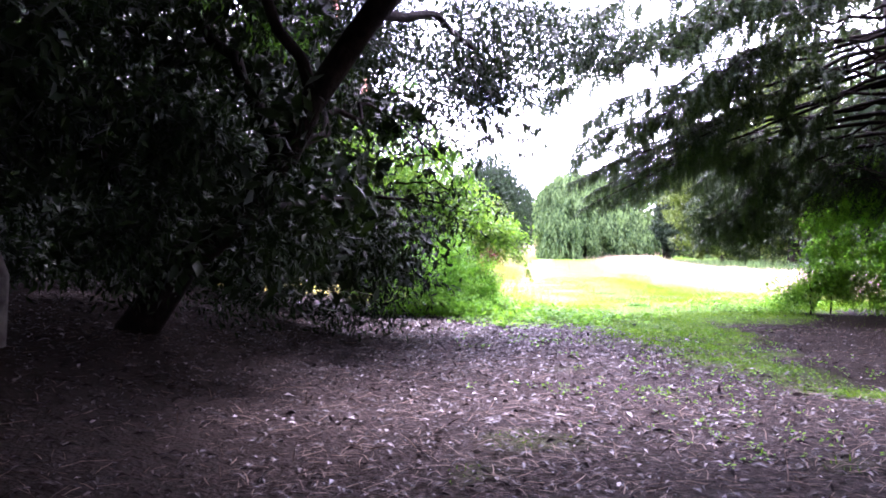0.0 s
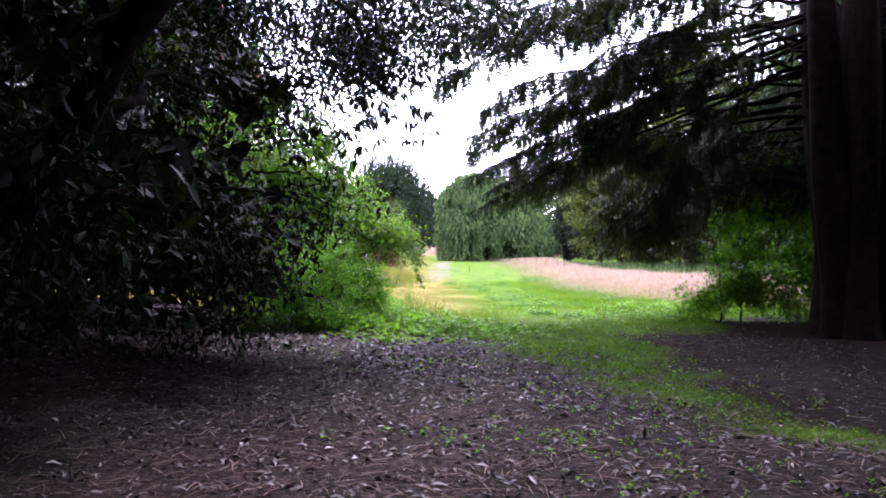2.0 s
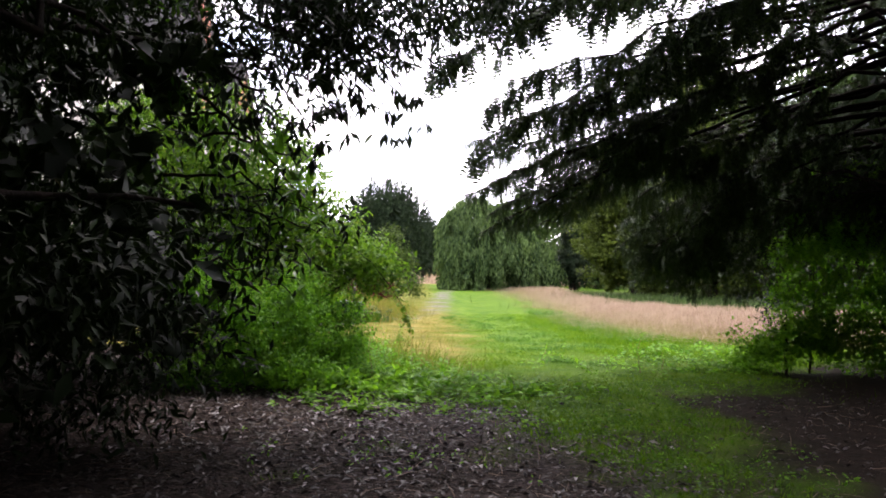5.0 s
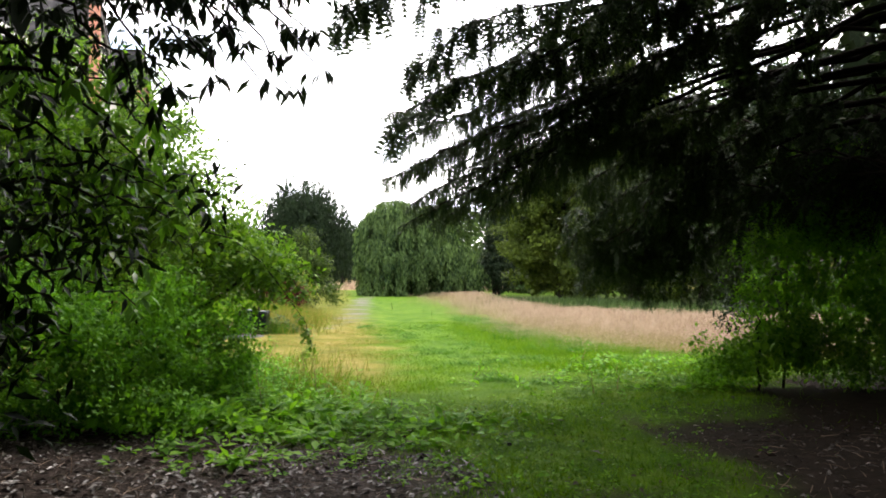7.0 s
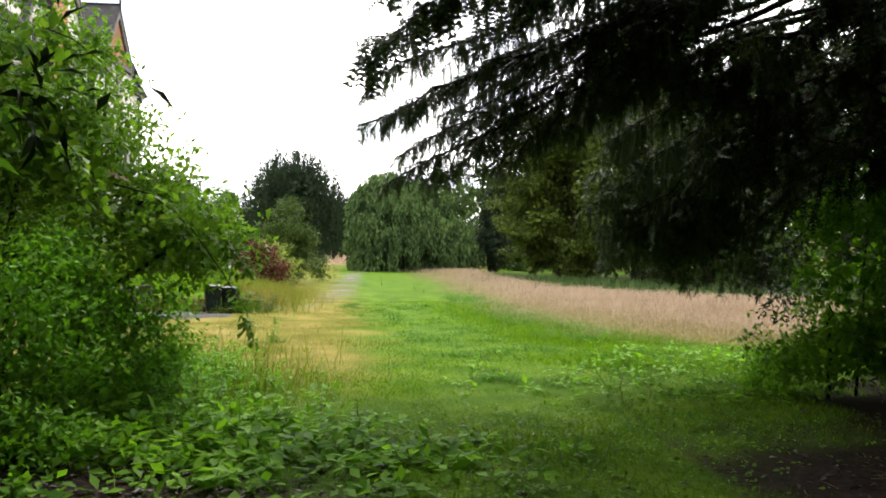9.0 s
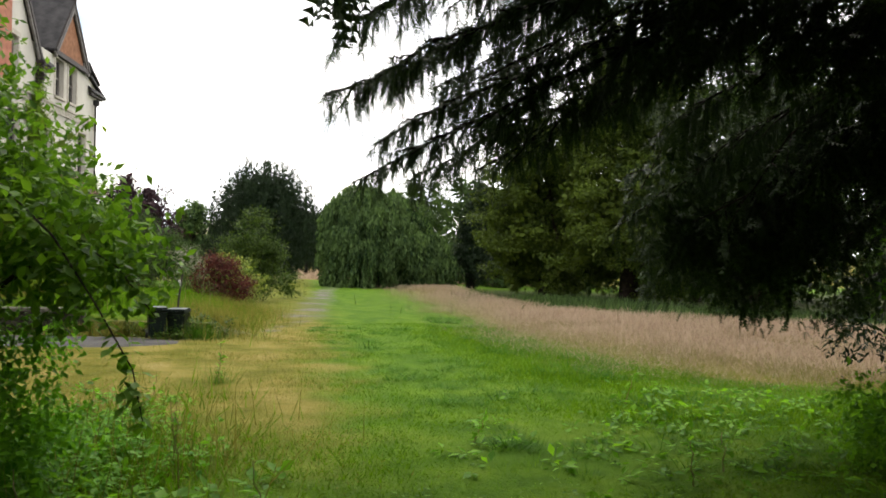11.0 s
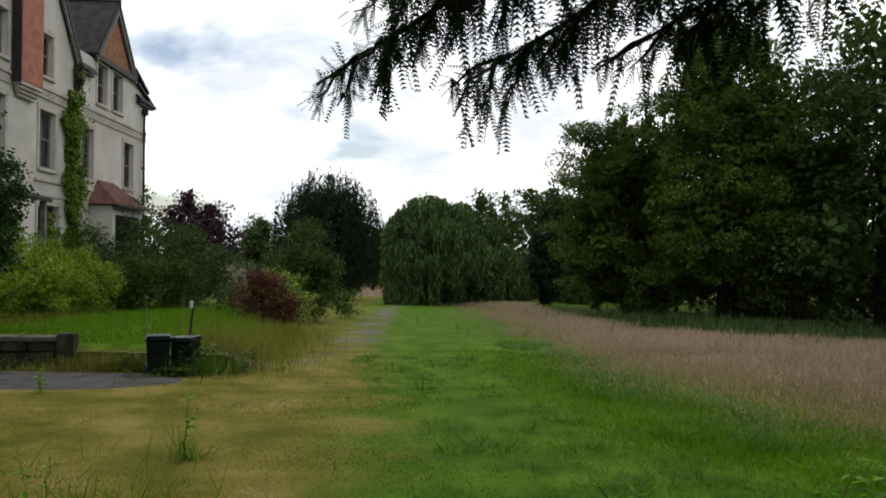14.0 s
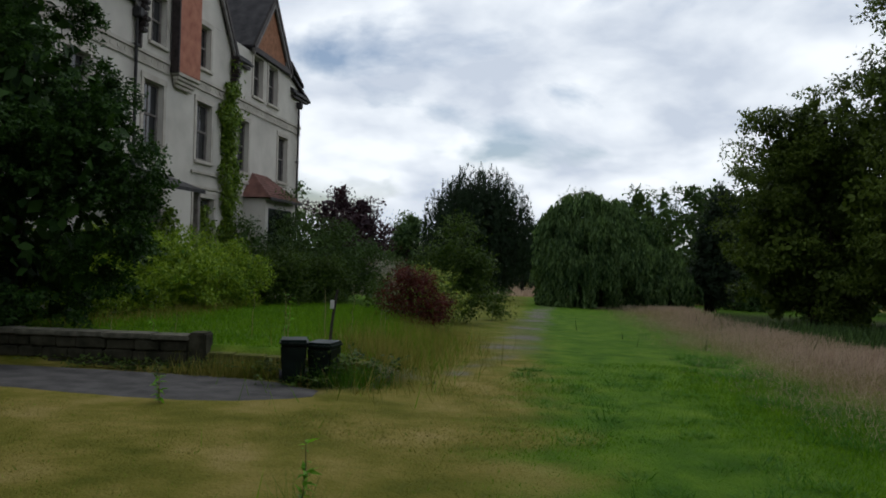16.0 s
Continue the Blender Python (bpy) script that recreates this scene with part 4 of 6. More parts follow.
part("inner_crown", core(rng, shade_roof_blobs + [(7, 6, 7.6, 6, 7, 1.2), (0, -12, 5, 14, 3, 5), (-14, 2, 5, 3, 9, 5), (-11, 2, 2.5, 2.5, 7, 3.5), (15, 2, 4, 2, 9, 5), (9, 3, 7.8, 6, 8, 1.3), (0, -9, 8, 12, 5, 1.5)], 22000, 0.8, 0.95), M["laurel"], laurel)
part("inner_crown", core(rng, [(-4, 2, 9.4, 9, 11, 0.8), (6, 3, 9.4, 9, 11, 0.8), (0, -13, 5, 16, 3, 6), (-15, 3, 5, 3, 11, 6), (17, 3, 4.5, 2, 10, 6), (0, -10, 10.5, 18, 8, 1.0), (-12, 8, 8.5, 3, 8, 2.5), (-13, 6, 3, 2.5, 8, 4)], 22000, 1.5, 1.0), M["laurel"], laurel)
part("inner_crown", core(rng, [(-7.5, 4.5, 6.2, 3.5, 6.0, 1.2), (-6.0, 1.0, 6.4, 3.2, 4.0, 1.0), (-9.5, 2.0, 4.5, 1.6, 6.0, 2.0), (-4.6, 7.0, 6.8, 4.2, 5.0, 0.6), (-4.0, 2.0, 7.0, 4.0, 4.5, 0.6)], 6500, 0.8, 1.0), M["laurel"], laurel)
# low trailing leaves at the foot of the bank
low = [(-3.0, 11.2, 0.35, 0.9, 0.8, 0.5), (-1.6, 13.2, -0.1, 1.1, 0.7, 0.5)]
part("low_growth", foliage(rng, low, 120, 12, 0.16, 0.13, LANCE, 0.2, 0.3, lambda x, y: gz(x, y) + 0.03), M["laurel"], laurel)


def whorl_branch(parent, a, b, sag, whorls, seed, mat, size=0.235):
    """A thin hanging branch with leaves in whorls, each leaf a piece of its own."""
    r = np.random.default_rng(seed)
    P = curve(a, b, sag, 12, 0.03, r)
    br = part("branch", tube(P, np.linspace(0.022, 0.006, 12), 6), M["bark"], parent)
    base = np_mesh("leaf", LANCE[0] * np.array([1.0, 1, 0.5]), LANCE[1], M[mat])
    for i in range(whorls):
        s = 0.35 + 0.65 * i / max(1, whorls - 1)
        p = np.array([np.interp(s * 11, np.arange(12), P[:, k]) for k in range(3)])
        tip = p + r.standard_normal(3) * np.array([0.2, 0.2, 0.06]) * (1 if i < whorls - 1 else 0.1)
        n = int(r.integers(7, 12))
        for j in range(n):
            a0 = 2 * math.pi * j / n + r.uniform(-0.3, 0.3)
            d = Vector((math.cos(a0) * r.uniform(0.4, 1), math.sin(a0) * r.uniform(0.4, 1), -0.55 + r.uniform(-0.7, 0.4))).normalized()
            up_v = Vector((r.uniform(-0.4, 0.4), r.uniform(-0.4, 0.4), 1))
            xax = d.cross(up_v).normalized()
            zax = xax.cross(d)
            sz = size * r.uniform(0.75, 1.2)
            ob = part("leaf", base, None, br)
            m = Matrix((xax, d, zax)).transposed().to_4x4() @ Matrix.Diagonal((sz * 0.95, sz, sz, 1))
            ob.matrix_basis = Matrix.Translation(tip + r.standard_normal(3) * np.array([0.06, 0.06, 0.025])) @ m
    return br


for i, (a, b, sag, n) in enumerate([((-0.2, 14.6, 4.3), (2.05, 15.6, 2.95), 0.25, 7), ((0.1, 14.8, 3.9), (1.45, 15.2, 2.75), 0.2, 6), ((0.4, 15.0, 4.3), (1.75, 15.5, 3.35), 0.25, 5),
                                    ((-0.4, 14.4, 3.6), (0.75, 14.8, 2.6), 0.2, 5), ((0.2, 15.2, 4.4), (2.4, 16.2, 3.7), 0.2, 5), ((-0.6, 14.2, 3.0), (0.45, 14.9, 2.0), 0.1, 4), ((0.0, 14.6, 4.2), (1.9, 15.3, 3.25), 0.2, 6), ((-0.2, 14.5, 3.7), (1.1, 15.0, 2.75), 0.15, 6), ((0.3, 15.1, 4.2), (1.75, 15.75, 2.8), 0.2, 6), ((-0.3, 14.2, 3.3), (0.6, 14.5, 2.35), 0.1, 5), ((0.0, 14.9, 4.0), (1.3, 15.6, 3.2), 0.2, 5)]):
    whorl_branch(laurel, a, b, sag, n, 40 + i, "laurel")
for i, (a, b) in enumerate([((-0.8, 14.3, 1.7), (0.7, 15.0, 1.5)), ((-0.7, 14.5, 1.4), (0.5, 15.3, 1.1)), ((-0.9, 14.0, 2.1), (0.45, 14.6, 1.85)), ((-0.6, 14.6, 2.6), (0.5, 15.1, 2.3)), ((-0.5, 14.8, 1.9), (0.65, 15.4, 1.75)), ((-0.8, 14.7, 1.2), (0.35, 15.6, 0.7)), ((-0.9, 14.9, 2.9), (0.2, 15.5, 2.7))]):
    whorl_branch(laurel, a, b, 0.12, 4, 60 + i, "laurel_tip")

# the pale stem at the foot of the bank
stem = thing("tree_stem", "pale bare tree stem at the edge of the leafy bank", "tree")
part("trunk", tube(np.array([(-4.9, 8.2, lz(-4.9, 8.2) - 0.1), (-4.72, 8.1, 0.9), (-4.9, 8.0, 1.6), (-5.1, 8.0, 2.6), (-5.3, 8.2, 4.2)]), [0.15, 0.1, 0.09, 0.08, 0.06], 9, 0.08, rng), M["bark_grey"], stem)
part("crown", foliage(rng, [(-5.6, 8.4, 4.6, 1.4, 1.4, 1.0)], 120, 12, 0.2, 0.13, LANCE, 0.3, 0.4), M["laurel"], stem)

# --- great yew with fluted trunk and sweeping branches
rng = np.random.default_rng(12)
yew = thing("yew_tree", "great dark yew with fluted trunk and drooping needle sprays", "tree")
tz = lz(10.3, 15.8)
pieces = []
for k, (dx, dy, r0) in enumerate([(0, 0, 0.5), (-0.42, -0.15, 0.36), (0.45, -0.1, 0.38), (0.1, 0.4, 0.4), (-0.2, -0.42, 0.3), (0.3, -0.45, 0.28), (-0.3, 0.25, 0.3), (0.32, 0.25, 0.3)]):
    zs = np.array([-0.3, 0.2, 0.9, 1.8, 3.0, 4.5, 6.5, 9.0])
    px = 10.3 + dx * (0.85 + 0.3 * np.exp(-zs * 1.5) + 0.27 * zs) + 0.05 * np.sin(zs * 1.3 + k)
    py = 15.8 + dy * (0.85 + 0.3 * np.exp(-zs * 1.5) + 0.16 * zs) + 0.05 * np.cos(zs * 1.1 + k)
    pieces.append(tube(np.stack([px, py, tz + zs], -1), r0 * np.array([1.45, 1.15, 1.0, 0.97, 0.93, 0.85, 0.65, 0.3]), 13, 0.13, rng))
skin("trunk", pieces, M["shaded_bark"], yew, "dark reddish fluted trunk")


def yew_branch(a, b, sag, sprig, size, twigs, per, r0, seed, mat, hang=0.5, lo=-9.0, reach=1.0):
    """A sweeping branch with side twigs full of needle sprays: wood and needles."""
    r = np.random.default_rng(seed)
    P = curve(a, b, sag, 12, 0.09 + 0.02 * np.linalg.norm(np.subtract(b, a)) / 2, r)
    wood = [tube(P, np.linspace(r0, 0.008, 12), 6)]
    T = unit(np.gradient(P, axis=0))
    PP, YY, NN = [], [], []
    for i in range(twigs):
        s = 0.22 + 0.78 * (i + r.random()) / twigs
        f = s * 11
        p = np.array([np.interp(f, np.arange(12), P[:, k]) for k in range(3)])
        t = np.array([np.interp(f, np.arange(12), T[:, k]) for k in range(3)])
        side = unit(np.cross(t, (0, 0, 1))) * (1 if i % 2 else -1)
        if p[2] < lo + 0.1:
            continue
        ln = ((0.95 - 0.6 * s) * r.uniform(0.7, 1.5) + 0.15) * reach
        d = unit(t * r.uniform(0.1, 0.8) + side * r.uniform(0.2, 1.0) + r.standard_normal(3) * 0.3 + np.array([0, 0, r.uniform(-0.6, 0.2)]))
        q = np.linspace(0, 1, 4)[:, None]
        tw = p + d * ln * q + np.array([0, 0, -hang * ln * 0.5]) * q ** 2
        wood.append(tube(tw, np.linspace(0.011, 0.003, 4), 3))
        u = r.random(per)
        base = np.stack([np.interp(u, q[:, 0], tw[:, k]) for k in range(3)], -1)
        sd = np.where(r.random(per) < 0.5, -1, 1)[:, None] * unit(np.cross(d, (0, 0, 1)))
        PP.append(base)
        YY.append(d * 0.45 + sd * r.uniform(0.0, 0.8, (per, 1)) + r.standard_normal((per, 3)) * 0.3 + np.stack([0 * u, 0 * u, -r.uniform(0, 2.2, per) * hang - 0.1], -1))
        NN.append(np.array([0, 0, 1.0]) + r.standard_normal((per, 3)) * 0.5)
    PP, YY, NN = np.concatenate(PP), np.concatenate(YY), np.concatenate(NN)
    S = size * r.uniform(0.6, 1.25, len(PP))
    keep = PP[:, 2] - 0.8 * S > lo
    return merge(*wood), place(sprig, PP[keep], YY[keep], NN[keep], S[keep])


def hanging_strings(r, base, lo, hi, shape, sway=0.28):
    """Pendulous twigs clothed in needles, one hanging from each of the points given."""
    n = len(base)
    drift = r.standard_normal((n, 3)) * sway
    drift[:, 2] = -1.0
    return place(shape, base, drift, r.standard_normal((n, 3)), lo + (hi - lo) * r.random(n) ** (2.0 if len(shape[0]) > len(STRING_ROUGH[0]) else 1.2))


def bough(seed, a, b, arch, reach, sides, hang, size, fine, r0=0.05, start=0.4, dense=1.0):
    """A sweeping limb with a fan of side branches, clothed in sprays and hung with pendulous twigs."""
    r = np.random.default_rng(seed)
    n = 16
    P = curve(a, b, arch, n, 0.03 if fine else 0.12, r)
    T = unit(np.gradient(P, axis=0))
    wood = [tube(P, np.linspace(r0, 0.006, n), 7)]
    line = [P[int(start * n):]]
    for i in range(sides):
        s = start + (0.98 - start) * (i + r.random()) / sides
        p = np.array([np.interp(s * (n - 1), np.arange(n), P[:, k]) for k in range(3)])
        t = np.array([np.interp(s * (n - 1), np.arange(n), T[:, k]) for k in range(3)])
        side = unit(np.cross(t, (0, 0, 1.0))) * (1 if i % 2 else -1)
        ln = reach * (0.5 + 0.75 * (1 - s)) * r.uniform(0.6, 1.25)
        d = unit(t * r.uniform(0.5, 1.1) + side * r.uniform(0.45, 1.0) + np.array([0, 0, r.uniform(-0.45, 0.3)]))
        q = np.linspace(0, 1, 7)[:, None]
        tw = p + d * ln * q + np.array([0, 0, -0.22 * ln]) * q ** 2 + r.standard_normal((7, 3)) * 0.012 * q
        wood.append(tube(tw, np.linspace(r0 * 0.26, 0.003, 7), 4))
        line.append(tw[1:])
    sprig = SPRIG if fine else SPRIG_ROUGH
    seg = []
    for L in line:
        m = max(4, int(np.linalg.norm(np.diff(L, axis=0), axis=1).sum() / 0.022 * dense * (1.0 if fine else 0.55)))
        f = r.random(m) * (len(L) - 1)
        B = np.stack([np.interp(f, np.arange(len(L)), L[:, k]) for k in range(3)], -1)
        seg.append((B + r.standard_normal(B.shape) * 0.012, np.tile(unit(L[-1] - L[0]), (m, 1))))
    B = np.concatenate([s[0] for s in seg])
    D = np.concatenate([s[1] for s in seg])
    m = len(B)
    out = D * 0.7 + r.standard_normal((m, 3)) * 0.55 + np.array([0, 0, -0.25])
    cover = place(sprig, B, out, np.array([0, 0, 1.0]) + r.standard_normal((m, 3)) * 0.5, size * r.uniform(0.7, 1.2, m))
    k = r.random(m) < 0.38
    return merge(*wood), merge(cover, hanging_strings(r, B[k], hang * 0.3, hang, STRING if fine else STRING_ROUGH))


# limbs over the path and the lawn: where each leaves the trunk, where its tip hangs, and how it is clothed
NEAR_BOUGHS = [((9.5, 16.3, 4.3), (3.52, 20.05, 1.56), 0.18, 0.5, 30, 0.3), ((9.5, 16.3, 4.6), (3.25, 19.9, 2.3), 0.1, 0.6, 34, 0.34), ((9.5, 16.3, 4.4), (3.75, 20.2, 1.95), 0.12, 0.55, 30, 0.32), ((9.5, 16.2, 4.8), (3.75, 20.0, 2.55), 0.15, 0.6, 30, 0.36), ((9.5, 16.2, 4.9), (4.3, 20.2, 2.5), 0.2, 0.6, 30, 0.36), ((9.5, 16.2, 5.0), (3.3, 19.7, 2.75), 0.2, 0.6, 28, 0.34),
               ((9.5, 16.2, 5.4), (3.25, 19.6, 3.2), 0.25, 0.65, 28, 0.36), ((9.5, 16.4, 3.9), (4.15, 20.35, 1.66), 0.3, 0.5, 26, 0.32), ((9.6, 16.4, 3.6), (4.75, 20.3, 1.75), 0.4, 0.55, 28, 0.34),
               ((9.6, 16.4, 3.4), (5.15, 20.2, 1.85), 0.5, 0.6, 30, 0.4), ((9.6, 16.3, 4.2), (4.6, 19.7, 2.5), 0.3, 0.65, 30, 0.4), ((9.6, 16.3, 4.8), (4.3, 19.3, 3.1), 0.3, 0.7, 28, 0.4), ((9.6, 16.2, 5.2), (3.5, 19.2, 3.75), 0.25, 0.7, 26, 0.36),
               ((9.7, 16.4, 3.8), (5.3, 19.6, 2.2), 0.4, 0.7, 30, 0.45), ((9.7, 16.5, 3.2), (6.6, 20.5, 1.4), 0.5, 0.6, 30, 0.5), ((9.7, 16.5, 3.0), (7.1, 20.8, 0.75), 0.6, 0.6, 30, 0.5), ((9.7, 16.4, 3.6), (6.5, 19.7, 2.2), 0.4, 0.7, 30, 0.5)]
for i, (a, b, arch, reach, sides, hang) in enumerate(NEAR_BOUGHS):
    wood, needles = bough(100 + i, a, b, arch, reach, int(sides * (1.8 if i < 8 else 1.25)), hang, 0.105, True, 0.05, 0.45, 1.7 if i < 8 else 1.0)
    br = part("branch", wood, M["shaded_bark"], yew)
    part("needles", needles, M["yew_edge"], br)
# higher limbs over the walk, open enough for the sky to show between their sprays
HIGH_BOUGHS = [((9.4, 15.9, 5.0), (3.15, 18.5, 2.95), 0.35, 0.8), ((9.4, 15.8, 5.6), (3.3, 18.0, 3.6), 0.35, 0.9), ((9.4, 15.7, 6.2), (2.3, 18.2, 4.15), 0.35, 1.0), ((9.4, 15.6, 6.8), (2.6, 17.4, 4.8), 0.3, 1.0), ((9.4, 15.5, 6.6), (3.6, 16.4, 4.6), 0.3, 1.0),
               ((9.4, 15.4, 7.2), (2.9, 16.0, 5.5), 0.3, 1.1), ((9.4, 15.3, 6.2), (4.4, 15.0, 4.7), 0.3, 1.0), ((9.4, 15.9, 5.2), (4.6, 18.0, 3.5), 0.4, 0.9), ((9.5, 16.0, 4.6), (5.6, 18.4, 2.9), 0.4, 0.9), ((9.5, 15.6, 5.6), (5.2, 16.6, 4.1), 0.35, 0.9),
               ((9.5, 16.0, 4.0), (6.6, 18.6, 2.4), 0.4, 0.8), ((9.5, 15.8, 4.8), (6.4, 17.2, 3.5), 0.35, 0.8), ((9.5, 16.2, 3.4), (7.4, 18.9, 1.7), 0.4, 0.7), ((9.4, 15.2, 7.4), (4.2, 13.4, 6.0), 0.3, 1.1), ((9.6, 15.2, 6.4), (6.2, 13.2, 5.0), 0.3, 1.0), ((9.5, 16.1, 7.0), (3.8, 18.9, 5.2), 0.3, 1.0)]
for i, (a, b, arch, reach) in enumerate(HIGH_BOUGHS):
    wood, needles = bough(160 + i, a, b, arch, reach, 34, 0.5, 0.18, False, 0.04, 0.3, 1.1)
    br = part("branch", wood, M["shaded_bark"], yew)
    part("needles", needles, M["yew"], br)
wood_all, needle_all = [], []
for i in range(44):
    r = np.random.default_rng(300 + i)
    az = r.uniform(-0.45, 0.62) * math.pi
    ln = r.uniform(3.5, 6.8)
    z0 = r.uniform(2.0, 8.5)
    dx, dy = math.cos(az) * ln, math.sin(az) * ln
    far_side = smooth(0.0, 3.5, dy)
    z1 = z0 - r.uniform(0.2, 1.3) - 2.2 * float(far_side) * r.uniform(0.4, 1.1)
    if dy < 0:
        z1 = max(z1, 3.9)
    z1 = max(z1, 1.25)
    wood, needles = yew_branch((10.3, 15.8, tz + z0), (10.3 + dx, 15.8 + dy, tz + 0.3 + z1), r.uniform(0.2, 0.7), SPRIG_ROUGH, 0.26, 26, 12, 0.026, 500 + i, None, 0.6, tz + 0.9)
    wood_all.append(wood), needle_all.append(needles)
skin("limb_frame", wood_all, M["bark"], yew)
skin("crown", needle_all, M["yew"], yew, "dense dark needle sprays")
# skirt of branches that sweeps nearly to the ground on the sunny side
SKIRT = [(6.9, 20.9, 0.15), (7.6, 21.0, 0.0), (8.3, 21.0, -0.05), (9.1, 21.2, -0.05), (10.0, 21.2, -0.1), (11.0, 21.1, -0.1), (12.2, 20.8, -0.1), (13.2, 20.2, 0.0), (7.0, 19.9, 0.7), (7.7, 20.2, 0.45), (8.4, 20.4, 0.4), (9.0, 20.4, 0.5)]
wood_all, needle_all = [], []
for i, (x, y, z) in enumerate(SKIRT + SKIRT[:7] + SKIRT[2:7]):
    up_by = (0.0, 0.9, 1.6)[(i >= len(SKIRT)) + (i >= len(SKIRT) + 7)]
    wood, needles = yew_branch((10.2, 16.2, tz + 2.9 + up_by), (x, y, z + 0.65 + up_by), 0.9, SPRIG_ROUGH, 0.2, 30, 22, 0.022, 800 + i, None, 0.6, 0.0, 0.7)
    wood_all.append(wood), needle_all.append(needles)
skin("limb_frame", wood_all, M["bark"], yew)
skin("skirt", needle_all, M["yew"], yew, "hanging skirt of dark needle sprays")
# the last two clumps are unseen, added overhead to keep light off the path
heart = [(11.2, 17.8, 4.3, 2.6, 2.2, 3.2), (11.8, 16.5, 8.5, 3.0, 3.4, 2.4), (13.0, 17.0, 4.0, 2.5, 3.0, 3.6), (10.0, 10.0, 7.2, 5.0, 5.0, 1.6), (12, 3, 7.5, 5.0, 6.0, 2.0)]
part("inner_crown", core(rng, heart, 1300, 0.42, 0.75, lambda x, y: gz(x, y) + 1.0), M["yew"], yew)
part("crown", foliage(rng, heart, 1300, 9, 0.3, 0.3, FROND, 0.45, 0.7, lambda x, y: gz(x, y) + 1.0), M["yew"], yew)
screen = [(5.15, 20.0, 2.45, 0.45, 0.4, 0.35), (7.1, 20.3, 1.75, 0.5, 0.45, 1.0), (7.8, 20.2, 1.5, 0.7, 0.5, 1.1), (8.6, 20.3, 1.3, 0.9, 0.5, 1.1)]
part("crown", foliage(rng, boughs(rng, screen, 70, 0.3, 0.6), 700, 14, 0.1, 0.12, SPRIG_ROUGH, 0.2, 0.9), M["yew"], yew)
part("inner_crown", core(rng, screen, 700, 0.15, 0.75), M["yew"], yew)


# --- shrubs and small trees
def shrub(name, label, category, blobs, clumps, per, cr, size, mat, seed, shape=OVAL, stems=(), stem_r=0.02, inner=0.35, droop=0.2, group="", spread=0.9, heart_scale=0.8):
    r = np.random.default_rng(seed)
    ob = thing(name, label, category, group)
    tips = boughs(r, blobs, max(24, clumps // 14), cr * 2.6, 0.6)
    part("crown", foliage(r, tips, clumps, per, cr * 0.75, size, shape, inner, droop, lambda x, y: gz(x, y) + 0.02, spread), M[mat], ob)
    part("inner_crown", core(r, blobs, max(80, int(clumps * 0.7)), size * 1.9, heart_scale, lambda x, y: gz(x, y) + 0.1), M[mat], ob)
    for a, b in stems:
        part("stem", tube(curve((a[0], a[1], lz(a[0], a[1]) - 0.05), b, 0.15, 9, 0.03, r), np.linspace(stem_r, stem_r * 0.3, 9), 6), M["bark"], ob)
    return ob


small = shrub("small_tree", "small spreading tree with drooping green and bronze leaves", "tree",
              [(-0.3, 19.9, 2.7, 0.7, 0.8, 1.05), (0.1, 19.7, 1.75, 1.0, 1.1, 0.7), (-1.2, 20.2, 1.9, 1.4, 1.2, 1.1), (0.95, 19.3, 1.15, 0.7, 0.6, 0.42), (-1.6, 19.4, 3.1, 1.2, 1.0, 1.0), (1.45, 18.9, 0.9, 0.45, 0.4, 0.3), (0.2, 19.0, 0.5, 0.6, 0.6, 0.6)],
              2100, 14, 0.15, 0.09, "medlar", 31, OVAL, [((-1.0, 20.3), (-0.3, 19.9, 2.9)), ((-1.0, 20.3), (0.9, 19.4, 1.35)), ((-1.1, 20.2), (-1.6, 19.5, 3.0)), ((-0.9, 20.1), (1.5, 18.8, 1.0))], 0.05)
# its long drooping branch over the edge of the grass
def drooping(parent, pts, leaves, size, seed, mat):
    r = np.random.default_rng(seed)
    P = np.array(pts, float)
    br = part("branch", tube(P, np.linspace(0.010, 0.003, len(P)), 6), M["bark"], parent)
    base = np_mesh("leaf", *OVAL, M[mat])
    for i in range(leaves):
        f = (0.15 + 0.85 * i / leaves) * (len(P) - 1)
        p = Vector([float(np.interp(f, np.arange(len(P)), P[:, k])) for k in range(3)])
        p += Vector((r.uniform(-0.07, 0.07), r.uniform(-0.07, 0.07), r.uniform(-0.05, 0.03)))
        d = Vector((r.uniform(-1, 1), r.uniform(-1, 1), -0.5 + r.uniform(-0.4, 0.4))).normalized()
        xax = d.cross(Vector((r.uniform(-0.3, 0.3), r.uniform(-0.3, 0.3), 1))).normalized()
        ob = part("leaf", base, None, br)
        sz = size * r.uniform(0.7, 1.25)
        ob.matrix_basis = Matrix.Translation(p) @ Matrix((xax, d, xax.cross(d))).transposed().to_4x4() @ Matrix.Diagonal((sz * 1.2, sz, sz, 1))


drooping(small, [(0.6, 19.2, 1.5), (1.05, 18.8, 1.38), (1.45, 18.4, 1.05), (1.75, 18.1, 0.65), (1.98, 17.9, 0.3), (2.05, 17.8, 0.02)], 120, 0.1, 71, "medlar")
drooping(small, [(0.8, 19.2, 1.3), (1.3, 18.9, 1.15), (1.8, 18.6, 0.85), (2.05, 18.4, 0.55)], 80, 0.095, 72, "medlar")
drooping(small, [(0.1, 18.9, 1.9), (0.4, 18.2, 1.8), (0.6, 17.8, 1.6), (0.8, 17.5, 1.3)], 60, 0.1, 73, "medlar")
drooping(small, [(-0.2, 19.7, 3.2), (0.2, 19.3, 3.0), (0.5, 19.0, 2.75), (0.7, 18.8, 2.5)], 45, 0.09, 74, "medlar")

